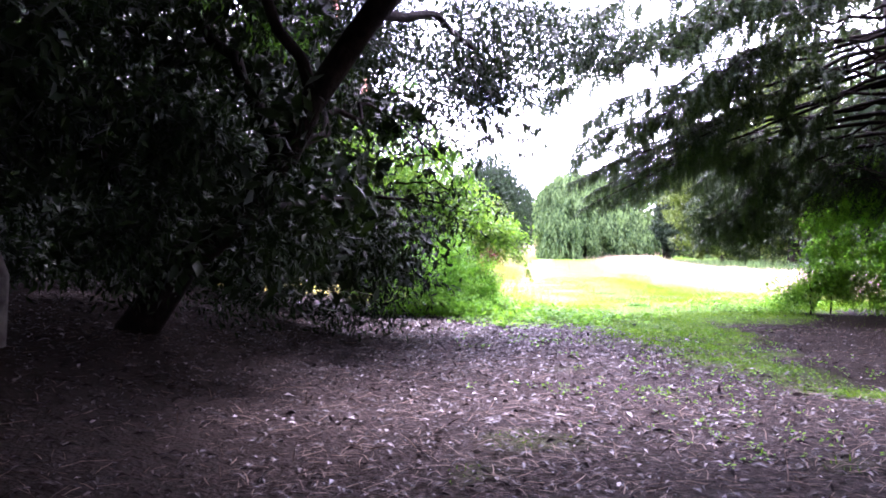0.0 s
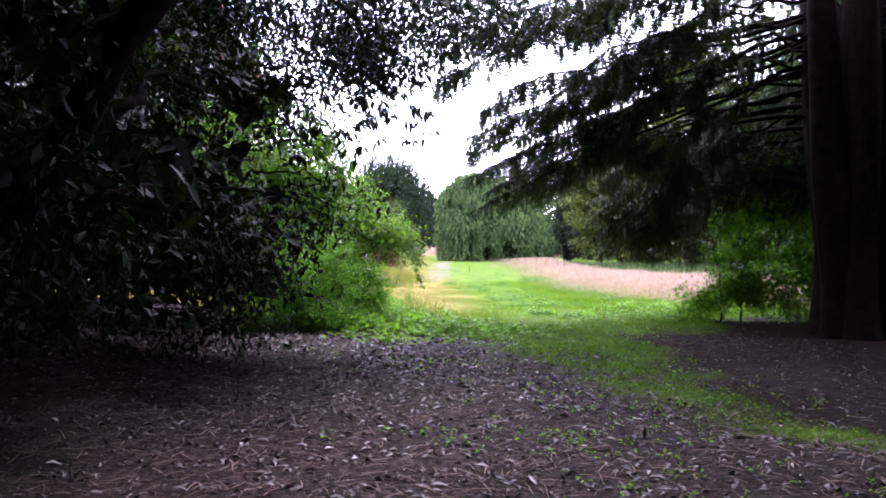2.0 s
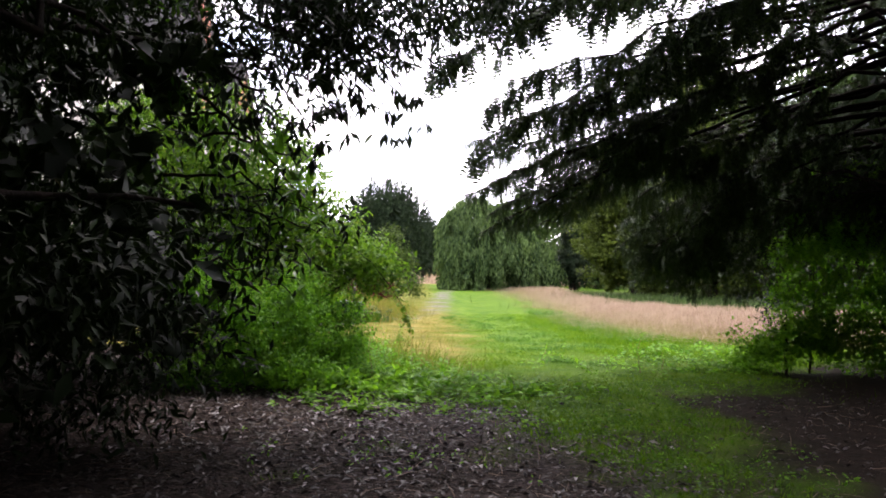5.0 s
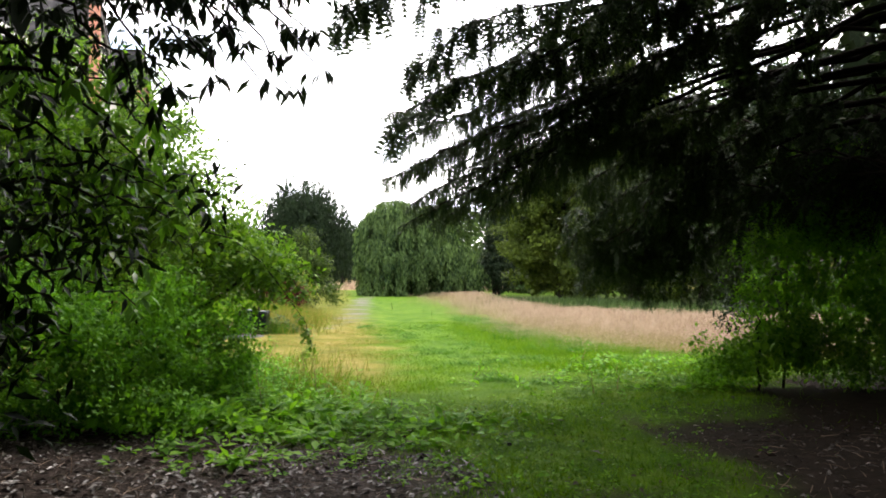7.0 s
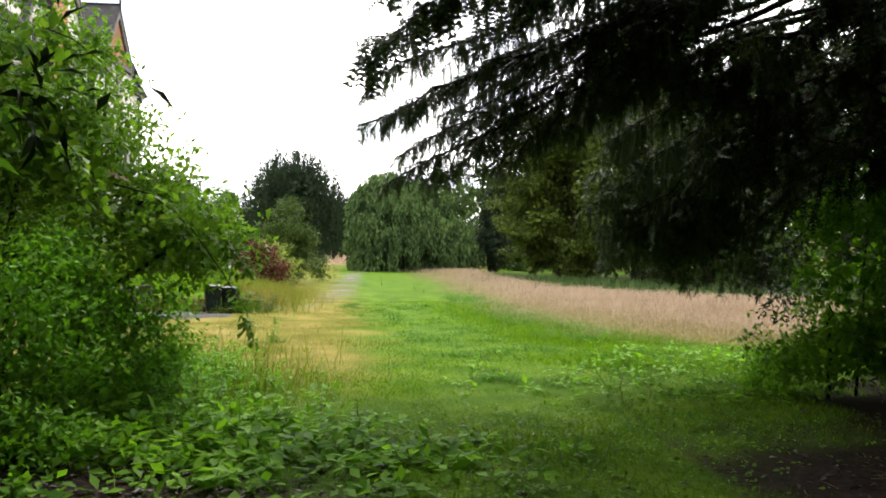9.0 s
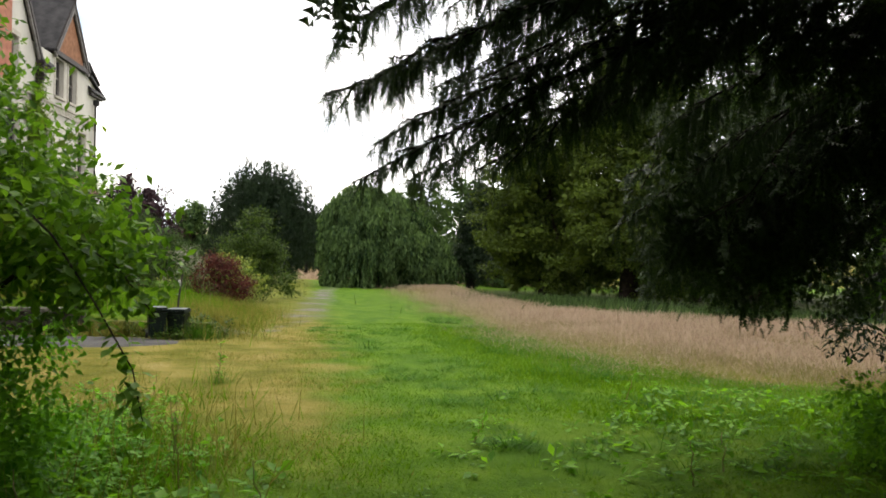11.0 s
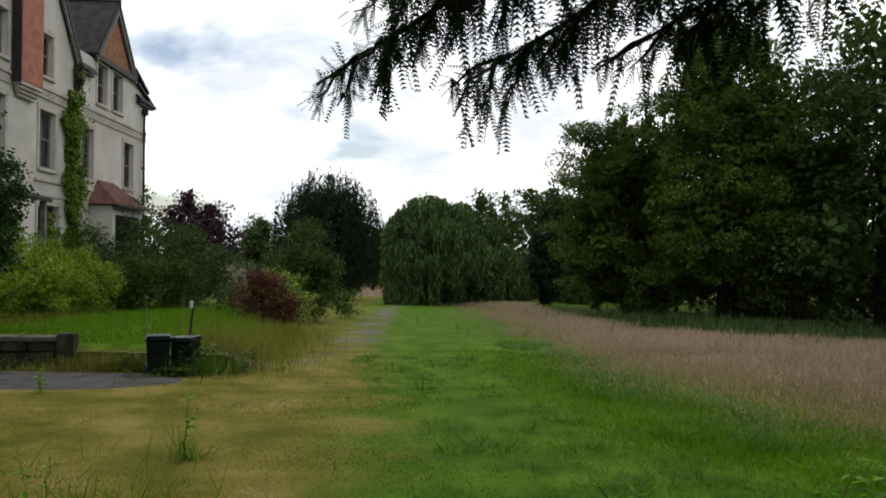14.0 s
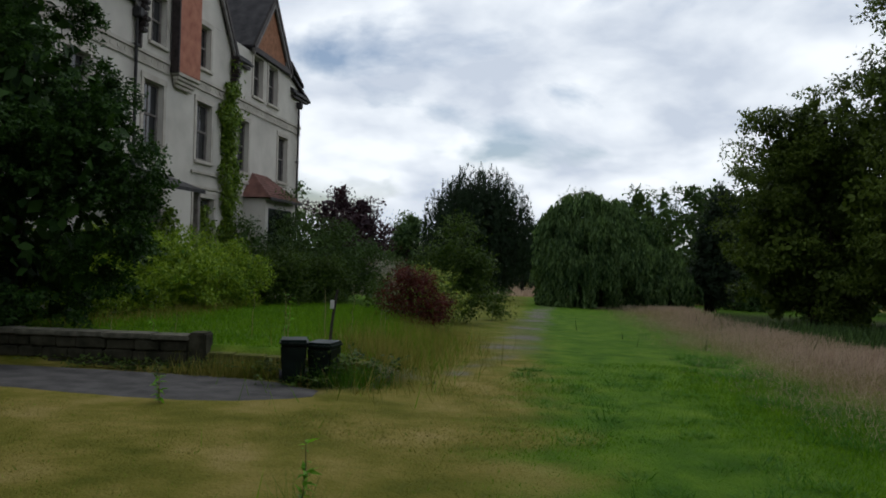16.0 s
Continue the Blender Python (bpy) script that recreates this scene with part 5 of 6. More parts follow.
shrub("shrub", "bright green feathery shrub at the edge of the grass", "shrub",
      [(-0.1, 18.0, 0.0, 0.95, 0.95, 1.0), (0.45, 19.2, -0.2, 0.8, 1.0, 0.75), (-0.9, 17.4, -0.1, 0.9, 0.8, 0.9), (0.1, 16.9, -0.5, 0.6, 0.5, 0.35), (-1.6, 18.4, 0.5, 1.0, 1.0, 1.1)],
      3000, 14, 0.13, 0.065, "bright", 32, OVAL, [((-0.2, 18.1), (0.0, 18.0, 0.8)), ((-0.8, 17.6), (-0.9, 17.4, 0.7)), ((0.4, 19.1), (0.5, 19.2, 0.4))], 0.02)
shrub("shrub", "yellow-green shrub at the foot of the yew", "shrub",
      [(9.1, 18.6, -0.3, 0.7, 0.8, 0.5), (9.75, 18.9, 0.6, 0.8, 0.8, 1.3), (8.8, 19.2, -0.6, 0.5, 0.6, 0.35), (9.8, 18.3, 1.9, 0.7, 0.7, 0.9), (10.6, 18.5, 0.3, 0.8, 0.7, 1.3), (11.4, 18.6, 0.7, 0.8, 0.7, 1.7)],
      2100, 13, 0.14, 0.08, "undergrowth", 33, OVAL, [((9.0, 18.7), (8.9, 18.6, 0.2)), ((9.6, 18.9), (9.7, 18.9, 1.4))], 0.025)
shrub("shrub", "sunlit green shrub behind the yew trunk", "shrub", [(13.2, 17.6, 0.4, 1.3, 1.0, 1.5), (14.6, 18.6, 0.8, 1.4, 1.2, 2.0)], 500, 12, 0.18, 0.08, "bright", 34, OVAL, [((13.2, 17.6), (13.2, 17.6, 1.2))], 0.03)

shrub("shrub", "dense dark evergreen shrubs closing the view under the yew", "shrub", [(11.8, 21.0, 0.2, 1.8, 0.9, 1.4), (14.8, 21.3, 0.3, 2.2, 1.0, 1.6), (18.0, 20.2, 0.5, 2.2, 1.5, 1.8), (20.5, 17.5, 0.5, 2.0, 2.5, 2.0)], 900, 12, 0.2, 0.13, "laurel", 44, LANCE)

# --- garden shrubs, hedge and the dark conifer by the house
con_rng = np.random.default_rng(77)
conifer = shrub("conifer", "dark feathery cypress leaning out over the garden wall", "tree",
                [(-5.0, 34.2, 1.2, 2.3, 1.8, 2.0), (-4.9, 34.2, 3.2, 1.9, 1.7, 1.6), (-5.3, 34.3, 5.0, 1.3, 1.3, 1.6), (-3.8, 34.0, 2.4, 1.5, 1.2, 1.1), (-5.8, 33.9, 0.3, 2.3, 1.6, 1.5), (-8.4, 35.2, 1.6, 2.0, 1.6, 2.6), (-6.8, 34.6, 2.6, 2.0, 1.8, 2.6), (-6.6, 34.7, 5.2, 1.4, 1.4, 1.5)],
                4200, 13, 0.13, 0.17, "conifer", 35, FROND, [((-5.2, 34.3), (-5.2, 34.3, 5.5)), ((-6.7, 34.6), (-6.7, 34.6, 5.5))], 0.12, 0.45, -0.1, "", 0.5, 0.86)
HEDGE = [((-6.3, 35.6), 1.1, 1.0, 1.15, "hedge"), ((-5.7, 37.6), 1.05, 1.2, 1.25, "hedge"), ((-5.6, 39.6), 1.15, 1.3, 1.3, "hedge"), ((-5.0, 41.8), 1.2, 1.3, 1.35, "hedge"), ((-4.9, 44.0), 1.0, 1.2, 0.95, "hedge"), ((-4.3, 46.4), 1.1, 1.3, 0.95, "hedge"), ((-3.4, 49.0), 1.1, 1.2, 0.85, "olive"), ((-2.2, 51.5), 1.0, 1.0, 0.5, "olive")]
for i, ((x, y), rx, ry, top, mat) in enumerate(HEDGE):
    z = lz(x, y)
    h = top - z
    shrub("hedge_bush", "rounded yellow-green hedge bush along the house border" if mat == "hedge" else "dark green border bush along the house", "hedge",
          [(x, y, z + h * 0.45, rx, ry, h * 0.55), (x - 0.8, y + 0.2, z + h * 0.5, rx, ry, h * 0.45), (x + 0.2, y + 0.6, z + h * 0.62, rx * 0.7, ry * 0.7, h * 0.38)], 800, 12, 0.14, 0.1, mat, 400 + i, OVAL, (), 0.02, 0.6, 0.2, "border hedge")
for x, y, rx, top, mat, lab in ((-3.7, 53.5, 2.1, 3.5, "far", "tall dark green bush beside the bay"), (-2.2, 56.5, 2.0, 2.5, "far", "broad dark bush behind the border"), (-5.6, 51.5, 1.3, 2.2, "far", "dark climbing bush against the house")):
    z = lz(x, y)
    shrub("border_bush", lab, "shrub", [(x, y, (z + top) / 2, rx * 0.8, 1.6, (top - z) / 2), (x + 1.0, y, z + (top - z) * 0.35, rx * 0.9, 1.4, (top - z) * 0.38), (x - 0.9, y + 0.3, z + (top - z) * 0.4, rx * 0.8, 1.4, (top - z) * 0.42)], 1100, 11, 0.2, 0.12, mat, 430 + int(top * 10), OVAL)
shrub("shrub", "dark red barberry shrub beside the path", "shrub", [(2.0, 43.6, -0.6, 0.9, 0.8, 0.9), (2.7, 43.2, -1.0, 0.55, 0.5, 0.6)], 620, 12, 0.13, 0.075, "red", 36)
shrub("shrub", "yellow variegated shrub beside the path", "shrub", [(2.9, 44.6, -0.65, 0.75, 0.8, 0.85), (2.2, 44.9, -0.15, 0.6, 0.6, 0.55)], 380, 12, 0.13, 0.085, "variegated", 37)
shrub("shrub", "large rounded olive-green shrub beside the path", "shrub", [(3.2, 50.2, 0.4, 1.25, 1.3, 1.85), (3.95, 49.8, -0.4, 0.8, 0.9, 1.2), (2.7, 50.4, -0.2, 0.9, 1.0, 1.5)], 1400, 12, 0.2, 0.11, "olive", 38)
shrub("shrub", "small rough shrub at the path edge", "shrub", [(5.2, 53.2, -1.3, 0.6, 0.7, 0.75)], 140, 12, 0.15, 0.1, "olive", 39)
shrub("shrub", "pale feathery shrub on the garden lawn", "shrub", [(-0.6, 60, -0.4, 1.0, 1.0, 1.2), (0.6, 59, -0.9, 0.9, 0.9, 0.8)], 260, 12, 0.2, 0.11, "pale", 40)
shrub("shrub", "straggling green weeds on the garden edge", "shrub", [(1.6, 46.5, -1.2, 1.0, 1.4, 0.6), (0.6, 50.0, -1.1, 1.2, 1.6, 0.7)], 320, 10, 0.2, 0.1, "olive", 41)


# --- park trees
def tree(name, label, trunk_pts, radii, blobs, clumps, per, cr, size, mat, seed, shape=OVAL, inner=0.5, droop=0.3, limbs=6, floor=0.05, bough_r=2.7, flat=0.5):
    r = np.random.default_rng(seed)
    ob = thing(name, label, "tree")
    part("trunk", tube(np.array(trunk_pts, float), radii, 10, 0.06, r), M["bark"], ob)
    top = np.array(trunk_pts[-2], float)
    pieces = []
    for i in range(min(limbs, len(blobs))):
        pieces.append(tube(curve(top - np.array([0, 0, 0.12 * i]), np.array(blobs[i][:3]), 0.2, 8, 0.1, r), np.linspace(radii[-2] * 0.6, 0.03, 8), 6))
    if pieces:
        skin("limb_frame", pieces, M["bark"], ob)
    tips = boughs(r, blobs, max(30, clumps // (12 if bough_r < 3 else 22)), cr * bough_r, flat) if len(blobs) > 6 else blobs
    part("crown", foliage(r, tips, clumps, per, cr * 0.7, size, shape, 0.45, droop, lambda x, y: gz(x, y) + floor), M[mat], ob)
    part("inner_crown", core(r, blobs, int(clumps * 2.2), size * 1.9, 0.8 if bough_r < 3 else 0.6, lambda x, y: gz(x, y) + 0.2), M[mat], ob)
    return ob


def lumpy(rng, cx, cy, z0, z1, rx, ry, n, shrink=0.45, low=0.0):
    """Blobs that make up one uneven crown."""
    out = []
    for i in range(n):
        t = (i + 0.5) / n
        z = z0 + (z1 - z0) * (low + (1 - low) * t)
        w = math.sqrt(max(0.05, 1 - (2 * t - 0.85) ** 2 / 1.5))
        a = i * 2.4 + rng.uniform(-0.4, 0.4)
        k = rng.uniform(0.35, 0.62)
        out.append((cx + math.cos(a) * rx * w * k, cy + math.sin(a) * ry * w * k, z, rx * w * shrink * rng.uniform(0.85, 1.2), ry * w * shrink * rng.uniform(0.85, 1.2), (z1 - z0) * rng.uniform(0.12, 0.2)))
    return out


rng = np.random.default_rng(13)
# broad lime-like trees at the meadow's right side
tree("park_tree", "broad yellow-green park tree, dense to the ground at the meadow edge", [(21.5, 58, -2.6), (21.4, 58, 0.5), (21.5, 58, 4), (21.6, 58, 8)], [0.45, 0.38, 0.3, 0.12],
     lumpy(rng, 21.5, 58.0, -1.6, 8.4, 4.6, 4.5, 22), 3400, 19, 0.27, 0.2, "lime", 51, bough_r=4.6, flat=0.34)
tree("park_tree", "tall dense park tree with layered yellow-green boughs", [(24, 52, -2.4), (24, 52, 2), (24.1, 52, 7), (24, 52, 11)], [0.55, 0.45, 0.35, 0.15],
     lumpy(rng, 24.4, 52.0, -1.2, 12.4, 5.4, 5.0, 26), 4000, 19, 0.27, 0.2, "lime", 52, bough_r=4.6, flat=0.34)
tree("park_tree", "shaded park tree with low hanging boughs", [(29.5, 48, -2.2), (29.5, 48, 2), (29.6, 48, 7), (29.5, 48, 11)], [0.5, 0.42, 0.3, 0.12],
     lumpy(rng, 29.5, 48.0, -1.4, 12.0, 5.6, 5.0, 20), 1600, 14, 0.4, 0.26, "far", 53)
tree("park_tree", "shaded park tree beside the meadow", [(34, 42, -2.0), (34, 42, 2), (34, 42, 7), (34, 42, 11)], [0.5, 0.42, 0.3, 0.12], lumpy(rng, 34, 42.0, -1.6, 11.5, 5.6, 5.0, 18), 1200, 14, 0.4, 0.28, "far", 54)
tree("park_tree", "shaded park tree beyond the yew", [(33, 30, -1.8), (33, 30, 2), (33, 30, 7), (33, 30, 10)], [0.5, 0.42, 0.3, 0.12], lumpy(rng, 33, 30.0, -1.6, 11.0, 6.0, 5.5, 18), 1200, 14, 0.4, 0.28, "far", 55)
tree("park_tree", "dark conifer among the trees beyond the meadow", [(23.4, 80, -3.2), (23.4, 80, 0), (23.4, 80, 3), (23.6, 80, 5.5)], [0.4, 0.3, 0.2, 0.08],
     [(23.6, 80, -0.6, 2.0, 2.2, 2.4), (23.8, 80, 2.2, 1.7, 1.8, 2.6), (24.2, 80, 4.8, 1.2, 1.3, 2.2)], 700, 13, 0.35, 0.3, "far_yew", 56, FROND)

# weeping tree: hanging curtains of leaves
rng = np.random.default_rng(14)
weeping = thing("weeping_tree", "broad weeping tree with hanging curtains of leaves, standing in the meadow", "tree")
wx, wyy, wz = 14.8, 80.0, lz(14.8, 80)
part("trunk", tube(np.array([(wx, wyy, wz - 0.2), (wx + 0.1, wyy, wz + 2.5), (wx - 0.2, wyy, wz + 5.5), (wx, wyy, wz + 8.0)]), [0.5, 0.42, 0.32, 0.15], 10, 0.06, rng), M["bark"], weeping)
PP, YY = [], []
domes = [(13.2, 80, 4.6, 2.0, 2.2, 1.4), (15.6, 80.3, 4.3, 1.6, 2.0, 1.1), (11.4, 79.6, 3.4, 1.4, 1.8, 1.3), (17.4, 79.6, 2.5, 1.5, 1.8, 1.2), (19.3, 79.3, 0.8, 1.4, 1.7, 1.1), (20.8, 78.9, -1.0, 1.0, 1.4, 0.9), (14.2, 78.0, 2.8, 2.0, 1.6, 1.2), (11.6, 77.8, 1.4, 1.5, 1.4, 1.0), (16.8, 77.6, 1.0, 1.8, 1.4, 1.0), (18.7, 77.4, -0.9, 1.5, 1.2, 0.9), (13.6, 77.0, 0.3, 1.8, 1.3, 1.0), (10.7, 78.6, 0.8, 0.8, 1.2, 0.9)]
for k, (x, y, z, rx, ry, rz) in enumerate(domes):
    for lock in range(int(24 * rx)):
        d = unit(rng.standard_normal(3))
        d[2] = abs(d[2])
        top = np.array([x, y, z]) + d * np.array([rx, ry, rz])
        reach_down = rng.uniform(1.2, 4.4) * (1 - 0.3 * d[2]) if rng.random() < 0.84 else 99
        sway = rng.uniform(-0.15, 0.15)
        for j in range(9):
            p0 = top + rng.standard_normal(3) * np.array([0.2, 0.2, 0.08])
            drop = min(reach_down * rng.uniform(0.75, 1.1), p0[2] - wz - rng.uniform(0.02, 0.3))
            if drop < 0.3:
                continue
            m = int(drop / 0.22) + 1
            s = np.linspace(0, 1, m)
            line = p0 + np.stack([d[0] * 0.55 * np.sqrt(s) + sway * s, d[1] * 0.5 * np.sqrt(s), 0.25 * s * (1 - s) - drop * s], -1)
            PP.append(line + rng.standard_normal(line.shape) * 0.06)
            YY.append(np.tile((sway, 0, -1.0), (m, 1)) + rng.standard_normal((m, 3)) * 0.3)
PP, YY = np.concatenate(PP), np.concatenate(YY)
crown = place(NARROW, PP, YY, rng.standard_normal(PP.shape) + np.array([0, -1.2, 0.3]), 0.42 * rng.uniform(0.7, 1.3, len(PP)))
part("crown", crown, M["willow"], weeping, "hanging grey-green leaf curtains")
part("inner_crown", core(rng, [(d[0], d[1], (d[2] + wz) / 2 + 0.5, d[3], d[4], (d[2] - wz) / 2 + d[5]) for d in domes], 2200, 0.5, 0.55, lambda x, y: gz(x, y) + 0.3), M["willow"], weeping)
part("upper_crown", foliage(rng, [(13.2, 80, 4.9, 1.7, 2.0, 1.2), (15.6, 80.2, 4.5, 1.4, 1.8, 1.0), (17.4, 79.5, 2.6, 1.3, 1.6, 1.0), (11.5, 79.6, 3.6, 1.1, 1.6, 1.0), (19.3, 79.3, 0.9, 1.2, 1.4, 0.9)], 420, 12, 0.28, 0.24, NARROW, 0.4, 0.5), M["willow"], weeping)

# fastigiate yews: many upright plumes
fast = thing("upright_yew", "dark domed yew of many upright pointed plumes", "tree")
fx, fy = 5.3, 92.0
fz = lz(fx, fy)
part("trunk", tube(np.array([(fx, fy, fz - 0.2), (fx, fy, fz + 3), (fx, fy, fz + 7)]), [0.5, 0.4, 0.2], 9), M["bark"], fast)
plumes = []
for i in range(230):
    a, k = rng.uniform(0, 2 * math.pi), math.sqrt(rng.random())
    x, y = fx + math.cos(a) * k * 5.8, fy + math.sin(a) * k * 4.6
    h = fz + (12.6 * math.sqrt(max(0.08, 1 - (k * 0.93) ** 3.5))) * rng.uniform(0.84, 1.02)
    base = fz + 0.2 + 1.9 * float(smooth(8.2, 9.2, x))
    plumes.append((x, y, (h + base) / 2, 0.46, 0.46, (h - base) / 2))
r = np.random.default_rng(15)
part("inner_crown", core(r, [(fx, fy, fz + 6.4, 4.6, 4.2, 4.7), (fx - 1.6, fy, fz + 2.2, 4.0, 4.4, 4.0)], 6500, 0.6, 0.92, lambda x, y: gz(x, y) + 0.2), M["far_yew"], fast)
C, O = on_blobs(r, plumes, 30000, 0.75)
part("crown", place(FROND, C, np.array([0, 0, 1.0]) + O * 0.35 + r.standard_normal(C.shape) * 0.18, O + r.standard_normal(C.shape) * 0.3, 0.34 * r.uniform(0.7, 1.2, len(C))), M["far_yew"], fast, "upright dark needle plumes")
plumes2 = [(p[0] * 0.6 + 9.5, p[1] + 32, p[2] * 0.85 - 1.4, 0.6, 0.6, p[5] * 0.8) for p in plumes[::3]]
fast2 = thing("upright_yew", "dark upright yew far beyond the hay field", "tree")
C, O = on_blobs(r, plumes2, 4000, 0.75)
part("crown", place(FROND, C, np.array([0, 0, 1.0]) + O * 0.35 + r.standard_normal(C.shape) * 0.18, O, 0.5 * r.uniform(0.7, 1.2, len(C))), M["far_yew"], fast2)
part("trunk", tube(np.array([(12.5, 124, lz(12.5, 124) - 0.2), (12.5, 124, 0), (12.5, 124, 3)]), [0.3, 0.25, 0.1], 8), M["bark"], fast2)

rng = np.random.default_rng(16)
tree("copper_beech", "dark purple copper beech beyond the house corner", [(-6.0, 85, -3), (-6, 85, 0), (-6, 85, 3), (-6, 85, 5)], [0.5, 0.4, 0.3, 0.1], lumpy(rng, -6.0, 85, -2.0, 5.6, 4.2, 4.0, 16), 1100, 13, 0.4, 0.28, "beech", 57)
tree("park_tree", "grey-green tree in the distance beyond the beech", [(-2.2, 106, -3.6), (-2.2, 106, 0), (-2.2, 106, 2.5), (-2.2, 106, 3.4)], [0.4, 0.3, 0.2, 0.1], lumpy(rng, -2.2, 106, -2.6, 4.6, 3.0, 3.0, 12), 700, 13, 0.4, 0.28, "willow", 58)
tree("park_tree", "dark green tree behind the house corner", [(-10.5, 78, -2.6), (-10.5, 78, 0), (-10.5, 78, 3), (-10.5, 78, 5)], [0.4, 0.3, 0.2, 0.1], lumpy(rng, -10.2, 78, -2.0, 5.8, 2.8, 3.0, 12), 500, 13, 0.4, 0.3, "far", 59)
for i, (x, y, w, top, mat) in enumerate([(24, 112, 5.5, 7.6, "far"), (32, 108, 5.5, 9.0, "far"), (29, 120, 5, 8.6, "far"), (38, 100, 6, 10.5, "far"), (30, 92, 4.5, 6.8, "far"), (28.5, 70, 4.5, 7.5, "far"), (35, 62, 5.5, 11.5, "far")]):
    g = lz(x, y)
    tree("park_tree", "distant broadleaf tree in the park belt beyond the meadow", [(x, y, g - 0.2), (x, y, g + 3), (x, y, top - 3), (x, y, top - 1)], [0.5, 0.4, 0.25, 0.1], lumpy(rng, x, y, g + 0.6, top, w, w * 0.9, 14), 520, 12, 0.55, 0.42, mat, 600 + i)

# belt of distant woodland that closes the park all round
def belt(label, spots, seed, mat="far"):
    r = np.random.default_rng(seed)
    V = []
    for x, y, w, h in spots:
        g = lz(x, y)
        V.append(foliage(r, lumpy(r, x, y, g + 0.3, g + h, w, w, 9), 200, 7, 0.8, 0.85, OVAL, 0.45, 0.3, lambda a, b: gz(a, b)))
    part_ob = part("woodland", merge(*V), M[mat])
    tagged(part_ob, label, "woodland", kind="stuff")


r = random.Random(5)
belt("distant belt of broadleaf woodland behind the meadow", [(-60 + 6.5 * i + r.uniform(-2, 2), 158 + r.uniform(-8, 8), 6.5, r.uniform(8.0, 11.0)) for i in range(24)], 71)
belt("woodland along the far side of the park", [(46 + r.uniform(-3, 3), 20 + 9 * i, 6.5, r.uniform(10, 14)) for i in range(13)], 72)
# out of view: added to stop light from behind and from the sides
belt("unseen woodland round the start of the path, added to block light", [(-26 + 7 * i, -15 + r.uniform(-2, 2), 6.0, r.uniform(9, 12)) for i in range(9)] + [(-19 + r.uniform(-2, 2), -8 + 7 * i, 5.0, r.uniform(8, 11)) for i in range(6)] + [(21 + r.uniform(-1, 2), -8 + 6.5 * i, 4.6, r.uniform(9, 11)) for i in range(5)], 73)
belt("trees beyond the lane on the far left", [(-30 - 3 * i, 38 + 14 * i, 6.0, 10) for i in range(8)], 74)


# ---------------------------------------------------------------- meadow, lawn, leaf mould
def scatter(rng, n, x0, x1, y0, y1):
    return rng.uniform(x0, x1, n), rng.uniform(y0, y1, n)


rng = np.random.default_rng(17)
# tall hay meadow with pinkish seed heads; denser close to the mown edge
def hay(n, x0, x1, y0, y1, width, lo, hi, far=False):
    x, y = scatter(rng, n, x0, x1, y0, y1)
    edge = meadow_edge(y) + 0.6 * ripple(x, y, 0.7, 9.0) + 1.0 * rng.standard_normal(n)
    keep = (x > edge) & (x < meadow_far(y) + 0.5 * rng.standard_normal(n))
    x, y, edge = x[keep], y[keep], edge[keep]
    rise = 0.3 + 0.7 * smooth(0.0, 3.4, x - edge)
    rise = rise * (0.8 + 0.2 * ripple(x, y, 1.1, 11.0))
    h = rng.uniform(lo, hi, len(x)) * rise
    P = np.stack([x, y, gz(x, y) - 0.02], -1)
    lean = rng.standard_normal((len(x), 3)) * 0.24
    lean[:, 2] = 1.0
    face = rng.standard_normal((len(x), 3)) + np.array([0, -1.0, 0])
    stem = (np.array([(-width, 0, 0), (width, 0, 0), (0, 1, 0.05)]), np.array([(0, 1, 2)]))
    A = place(stem, P, lean, face, h)
    T = P + unit(lean) * (h * 0.72)[:, None]
    head = (np.array([(-0.25, 0, 0), (0.25, 0.1, 0), (0.05, 1.0, 0.1)]), np.array([(0, 1, 2)]))
    hv = (head[0] * np.array([0.15 if not far else 0.35, 1, 1]), head[1])
    B = place(hv, T, lean + rng.standard_normal((len(x), 3)) * 0.45, face, h * rng.uniform(0.25, 0.45, len(x)))
    return A, B


sets = [hay(210000, 8.0, 24, 23, 40, 0.0035, 0.25, 0.66), hay(140000, 9, 20, 40, 62, 0.006, 0.25, 0.66, False), hay(60000, 12, 26, 62, 106, 0.018, 0.35, 0.68, True)]
tagged(part("meadow_grass", merge(*[s[0] for s in sets]), M["stem"]), "tall uncut meadow grass stems beside the mown path", "grass", kind="stuff")
tagged(part("seed_heads", merge(*[s[1] for s in sets]), M["hay"]), "pinkish seed heads of the uncut meadow grass", "grass", kind="stuff")
x, y = scatter(rng, 26000, -22, 45, 108, 150)
P = np.stack([x, y, gz(x, y)], -1)
tagged(part("meadow_grass", place(BLADE, P, rng.standard_normal(P.shape) * 0.2 + np.array([0, 0, 1.0]), rng.standard_normal(P.shape) + np.array([0, -1, 0]), 0.8 * rng.uniform(0.6, 1.2, len(P))), M["hay"]), "far pale hay meadow in the park", "grass", kind="stuff")

